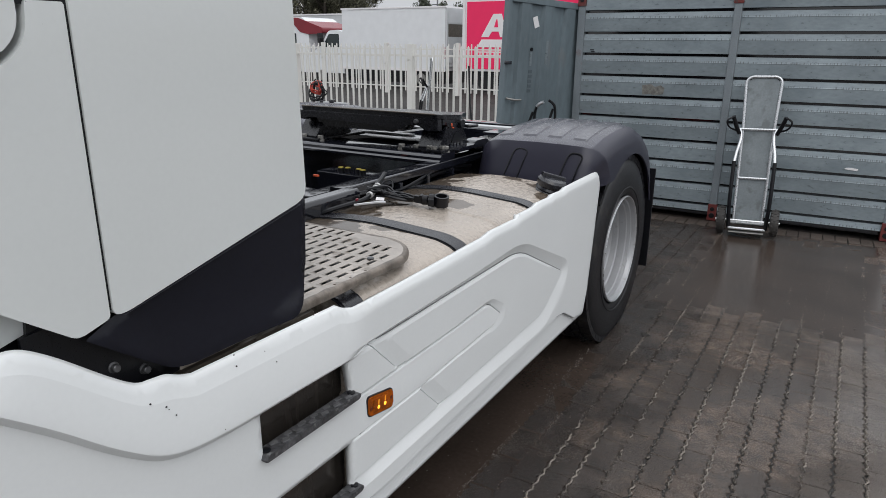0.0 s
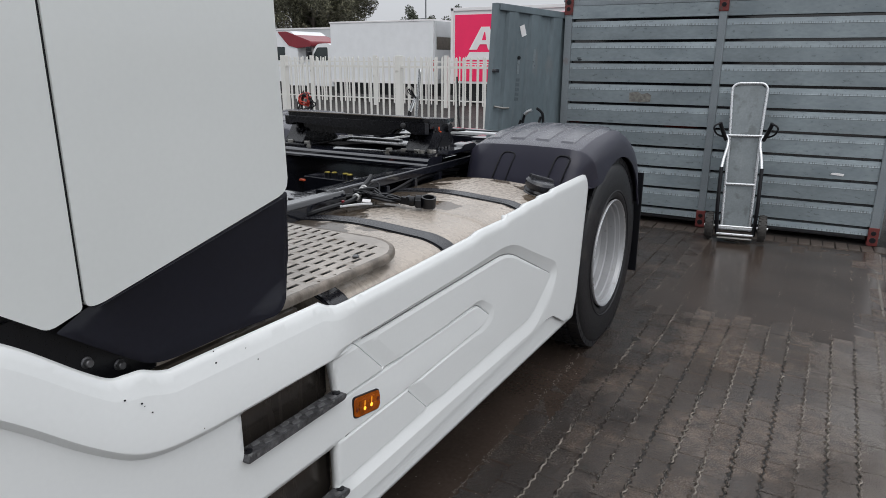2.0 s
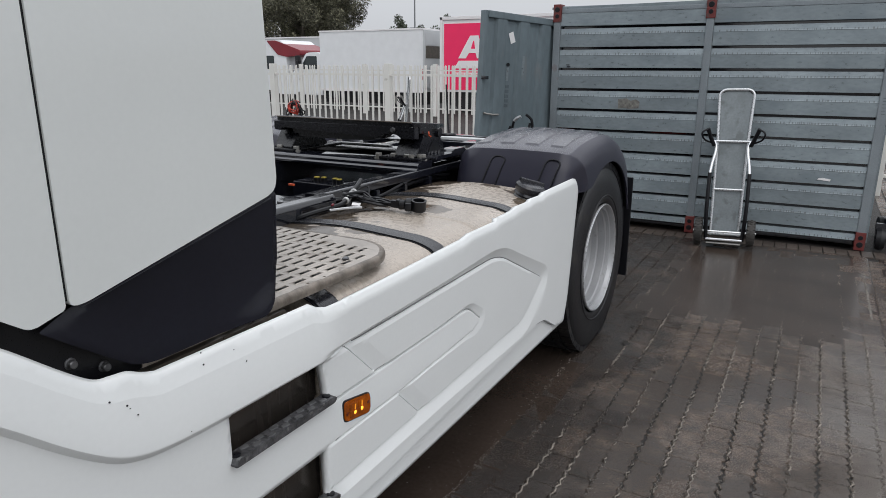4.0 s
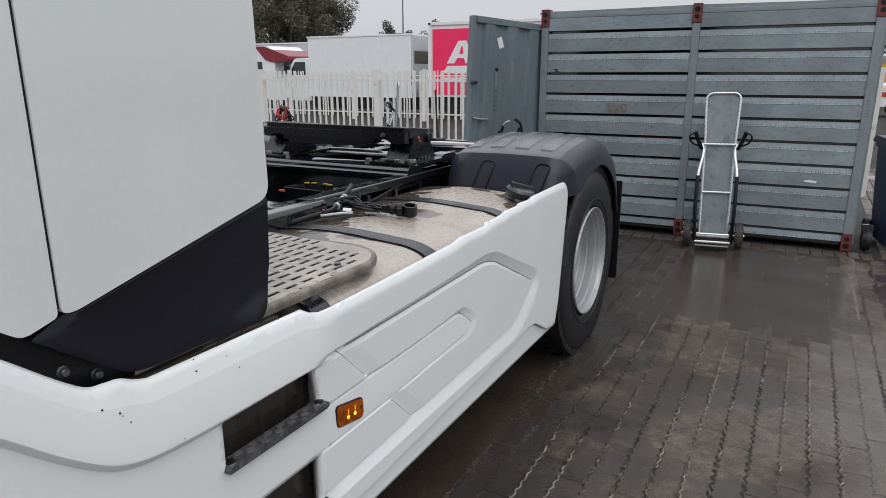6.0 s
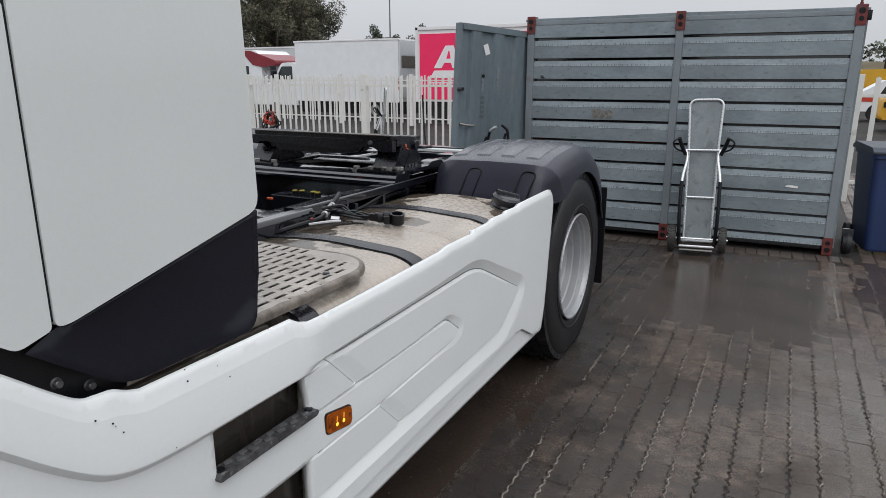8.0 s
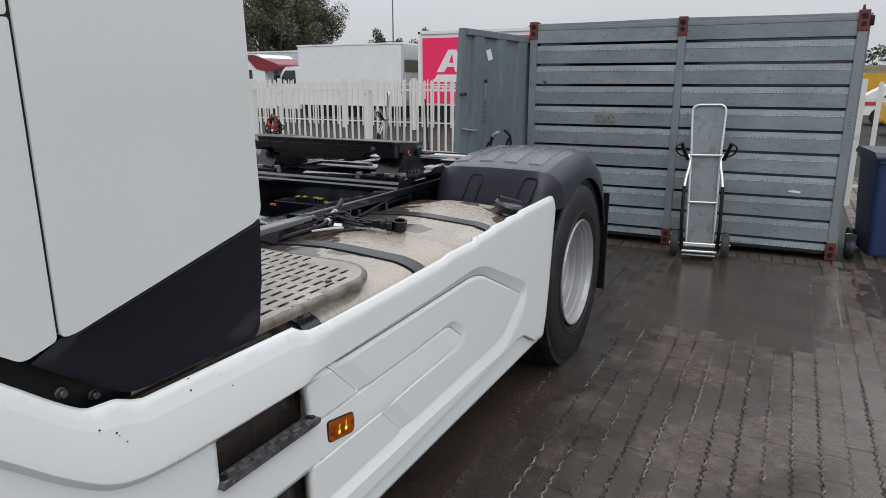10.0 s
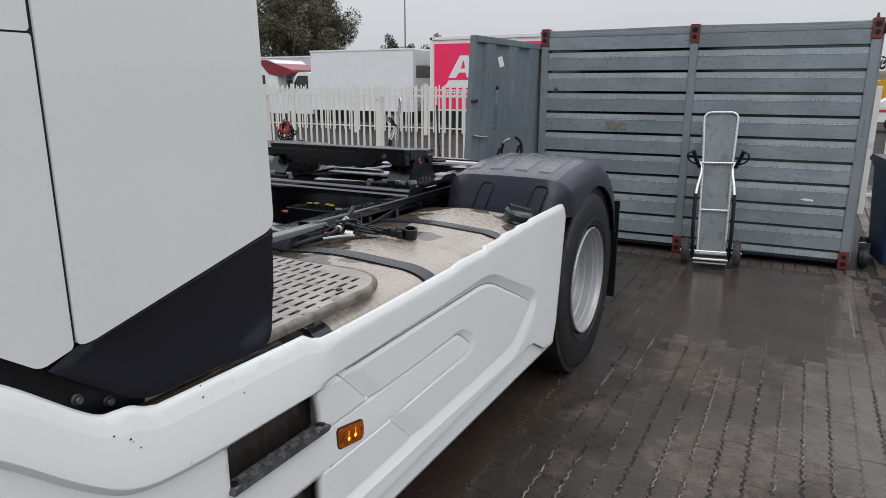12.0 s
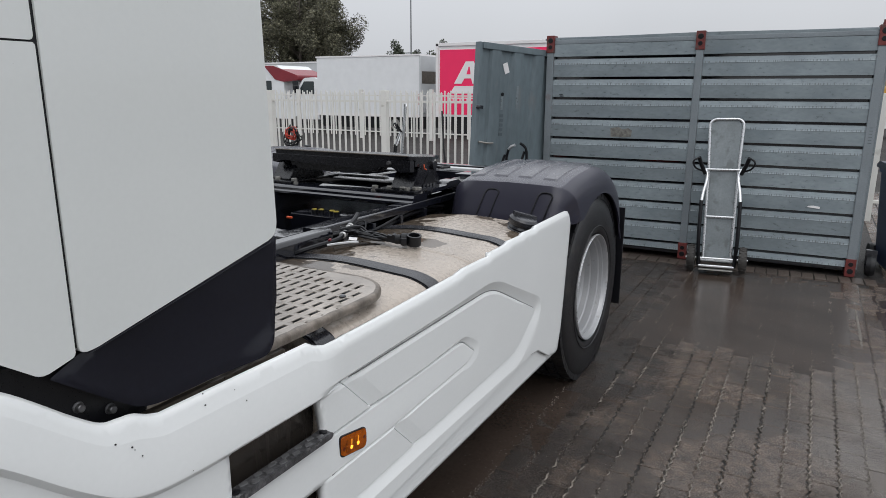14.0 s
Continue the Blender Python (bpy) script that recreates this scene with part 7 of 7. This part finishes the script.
# ---- block paving: toothed concrete blocks in running bond ----
def paving():
    px, py, gap = 0.1087, 0.222, 0.0074
    rng = random.Random(8)
    floor = tagged(new("paving"), "wet dark grey concrete block paving with gritty joints", "paving", kind="structure")

    def outline(grow=0.0, worn=(0,) * 36):
        """One block: ends straight, long sides toothed and worn uneven."""
        hx, hy, tooth = px / 2 - gap / 2 - grow, py / 2 - 0.0025 - grow, 0.0095
        side = [(-1 + k / 8, (0, 0.85, 1, 0.15)[k % 4]) for k in range(17)]
        right = [(hx + tooth * (k - 0.5) + worn[n], v * hy) for n, (v, k) in enumerate(side)]
        left = [(-hx + tooth * (k - 0.5) + worn[17 + n], v * hy) for n, (v, k) in enumerate(reversed(side))]
        return right + left

    # shallow hollows where rain water stands: x from, to, y from, to
    hollows = ((-0.6, 1.26, -2.6, -0.10), (1.30, 2.66, 0.60, 2.80), (2.84, 6.0, 0.35, 2.95))

    def sunk(x, y):
        """0 on level ground, 1 in the hollows, with wandering shores."""
        deep = 0.0
        for x0, x1, y0, y1 in hollows:
            d = min(x - x0, x1 - x, y - y0, y1 - y) + 0.13 * noise.noise((x * 4, y * 3, 5.0)) + 0.09 * noise.noise((x * 11, y * 9, 1.0))
            deep = max(deep, min(1, max(0, d / 0.30)))
        return deep

    wears = [tuple(rng.uniform(-0.0024, 0.0024) for _ in range(36)) for _ in range(8)]
    shapes = [(outline(0.0, wv), outline(0.0042, wv)) for wv in wears]
    bed = part("joint_sand", boxes((-6.7, 12.9, -13.0, 9.5, -0.10, -0.0085)), JOINT, floor, smooth=None)
    tagged(bed, kind="stuff")

    def plain_block(verts, faces, x, y, dz):
        """Far from the walk: chamfered block with straight sides."""
        base, hx, hy = len(verts), px / 2 - gap / 2, py / 2 - 0.0025
        for k, z in ((0, -0.016), (0.004, dz)):
            verts.extend((x + sx * (hx - k), y + sy * (hy - k), z) for sx, sy in ((-1, -1), (1, -1), (1, 1), (-1, 1)))
        faces.extend([(base + i, base + (i + 1) % 4, base + 4 + (i + 1) % 4, base + 4 + i) for i in range(4)] + [(base + 4, base + 5, base + 6, base + 7)])

    def block(verts, faces, x, y, tx, ty, dz, kind=0):
        base = len(verts)
        low, top = shapes[kind]
        n = len(low)
        for (a, b), z in [(p, -0.016) for p in low] + [(p, -0.004) for p in low] + [(p, 0.0) for p in top]:
            verts.append((x + a, y + b, z + (a * tx + b * ty if z > -0.01 else 0) + dz))
        for r in (0, 1):
            for i in range(n):
                j = (i + 1) % n
                faces.append((base + r * n + i, base + r * n + j, base + (r + 1) * n + j, base + (r + 1) * n + i))
        faces.append(tuple(base + 2 * n + i for i in range(n)))

    meshes = []
    for k in range(8):
        v, f = [], []
        block(v, f, 0, 0, rng.uniform(-0.014, 0.014), rng.uniform(-0.009, 0.009), 0, k)
        me = bpy.data.meshes.new("paving_block")
        me.from_pydata(v, [], f)
        me.materials.append(PAVER)
        meshes.append(me)
    verts, faces = [], []
    for i in range(-75, 105):
        x = 1.457 + i * px
        wave = 0.004 * math.sin(i * 2.1)
        for j in range(-58, 42 if x < -0.3 or x > 2.9 else 13):
            y = j * py + (py / 2 if i % 2 else 0)
            dz = rng.uniform(-0.0022, 0.0012) + 0.003 * noise.noise((x * 0.9, y * 0.9, 0))
            dz -= 0.0085 * sunk(x, y)
            if -0.3 < x < 2.9 and y > 2.80:
                continue
            if 1.42 < x < 2.75 and -2.4 < y < 2.45 and (x < 2.75):
                ob = new("paving_block", meshes[rng.randrange(8)])
                ob.parent, ob.location = floor, (x + wave, y, dz)
            else:
                if 0.4 < x < 4.2 and -2.9 < y < 4.5:
                    block(verts, faces, x + wave, y, rng.uniform(-0.012, 0.012), rng.uniform(-0.008, 0.008), dz, rng.randrange(8))
                else:
                    plain_block(verts, faces, x + wave, y, dz)
    me = bpy.data.meshes.new("far_blocks")
    me.from_pydata(verts, [], faces)
    me.materials.append(PAVER)
    rest = tagged(new("far_blocks", me), kind="stuff")
    rest.parent = floor
    # standing water in the hollows
    for x0, x1, y0, y1 in hollows:
        bm = bmesh.new()
        bmesh.ops.create_grid(bm, x_segments=1, y_segments=1, size=0.5)
        bmesh.ops.transform(bm, verts=bm.verts, matrix=Matrix.Translation(((x0 + x1) / 2, (y0 + y1) / 2, -0.0026)) @ Matrix.Diagonal((x1 - x0 + 0.1, y1 - y0 + 0.1, 1, 1)))
        ob = part("puddle", bm, WATER, None)
        tagged(ob, "shallow muddy rain puddle on the block paving", "puddle", "rain puddles", kind="structure")
    # sand ridges left along the joints
    v, f = [], []
    for i in range(-1, 20):
        xj = 1.457 + (i + 0.5) * px + 0.004 * math.sin(i * 2.1)
        keep = rng.uniform(-0.15, 0.15)
        last = None
        for j in range(800):
            y = -2.7 + j * 0.0045
            far = max(0, (y - 0.3) / 0.7)
            fill = noise.noise((i * 3.7, y * 2.2, 0.5)) + 0.7 * noise.noise((i * 1.3, y * 13, 3.0)) + 0.5 * noise.noise((i * 2.9, y * 37, 6.0)) - keep - far + 0.14
            if fill < 0 or sunk(xj, y) > 0.25:
                last = None
                continue
            w = min(1, fill * 3.5)
            tooth = 0.0095 * (0.5 - abs(2 * ((y / (py / 4)) % 1.0) - 1)) + 0.003 * noise.noise((i * 5.1, y * 24, 2.0))
            a = xj + tooth + 0.0016 * noise.noise((i, y * 60, 7)) + 0.0006
            b = a + (0.0045 + 0.0085 * w) * (0.75 + 0.5 * noise.noise((i, y * 90, 9)))
            m = len(v)
            z = 0.0026 + 0.0022 * noise.noise((i, y * 70, 4))
            v += [(a, y, -0.007), ((a + b) / 2, y, z), (b, y, -0.001)]
            if last is not None:
                f += [(last, last + 1, m + 1, m), (last + 1, last + 2, m + 2, m + 1)]
            last = m
    me = bpy.data.meshes.new("joint_sand_ridges")
    me.from_pydata(v, [], f)
    me.materials.append(RIDGE)
    tagged(new("joint_sand_ridges", me), "pale sand ridges along the paving joints", "sand", kind="stuff")
    # grit in the joints and a few loose stones
    v, f = [], []
    for _ in range(46000):
        i = rng.randrange(-3, 20)
        t = rng.uniform(-2.7, 2.7)
        x = 1.457 + (i + 0.5) * px + 0.004 * math.sin(i * 2.1) + rng.gauss(0.004, 0.0065)
        y, s = t, 0.0007 + 0.0019 * rng.random() ** 1.7
        # the grit lies in clumps
        if noise.noise((x * 3 + i, y * 5, 2.0)) < rng.uniform(-0.25, 0.35):
            continue
        lot = rng.random()
        if lot < 0.10:
            x = rng.uniform(1.0, 3.2) if lot < 0.05 else 1.15 + 0.75 * rng.random() ** 1.6
            s *= 0.8
        elif lot < 0.15:
            # larger pale grains along one crack stand in for its wet glints
            x, y = 2.66 + 0.012 * noise.noise((t * 4, 0, 8)) + rng.gauss(0, 0.0035), 1.2 + 1.55 * abs(noise.noise((t * 9, 3, 1))) ** 0.6
            s *= 1.3
        if lot > 0.16 and sunk(x, y) > 0.5 and rng.random() < 0.85:
            continue
        b = len(v)
        z = -0.003 if lot > 0.16 else 0.0
        v += [(x - s, y - s, z), (x + s, y - s, z), (x + s, y + s, z), (x - s, y + s, z), (x + rng.uniform(-s, s), y, z + s * 1.3 + (0.002 if lot > 0.16 else 0))]
        f += [(b, b + 1, b + 4), (b + 1, b + 2, b + 4), (b + 2, b + 3, b + 4), (b + 3, b, b + 4)]
    me = bpy.data.meshes.new("grit")
    me.from_pydata(v, [], f)
    me.materials.append(GRIT)
    tagged(new("grit", me), "pale grit in the paving joints", "grit", kind="stuff")
    # scraps of leaf and dirt lying about
    v, f = [], []
    spots = [(1.40, 0.05, 0.035), (1.37, 0.33, 0.022), (2.72, -0.12, 0.012), (1.97, -0.05, 0.010), (1.93, 0.03, 0.008), (2.34, 0.75, 0.007), (2.39, 0.70, 0.006)]
    spots += [(rng.uniform(1.3, 3.0), rng.uniform(-1.6, 2.4), rng.uniform(0.003, 0.008)) for _ in range(34)]
    for x, y, s in spots:
        b = len(v)
        v += [(x + math.cos(t) * s * rng.uniform(0.4, 1.1), y + math.sin(t) * s * rng.uniform(0.4, 1.2), 0.003 + s * 0.12 * rng.random()) for t in np.linspace(0, 5.6, 9)]
        f.append(tuple(range(b, b + 9)))
    me = bpy.data.meshes.new("leaf_scraps")
    me.from_pydata(v, [], f)
    me.materials.append(SCRAP)
    tagged(new("leaf_scraps", me), "dark wet scraps of leaf on the paving", "leaf scraps", kind="stuff")
    # course of clinker bricks along the container's foot
    course = tagged(new("brick_course"), "row of brown clinker bricks along the container", "bricks", kind="structure")
    bm = box(bmesh.new(), -0.044, 0.044, -0.10, 0.10, -0.05, 0.004, bevel=0.005)
    me = mesh_of("brick", bm, BRICK)
    for i in range(33):
        ob = new("brick", me)
        ob.parent = course
        ob.matrix_basis = pose(-0.25 + i * 0.0955, 2.915 + 0.0366 * (-1.0 + i * 0.0955), rng.uniform(-0.003, 0.003), 0, 0, rng.uniform(-2, 4))


SCRAP = material("dark_wet_scraps", (0.022, 0.017, 0.013), 0.4, var=0.4, in_world=True)
RIDGE = material("washed_joint_sand", (0.180, 0.154, 0.130), 0.55, var=0.9, coarse=20, fine=160, bump=0.6, in_world=True)
GRIT = material("pale_grit", (0.165, 0.148, 0.13), 0.5, var=0.4, island=0.5)
paving()
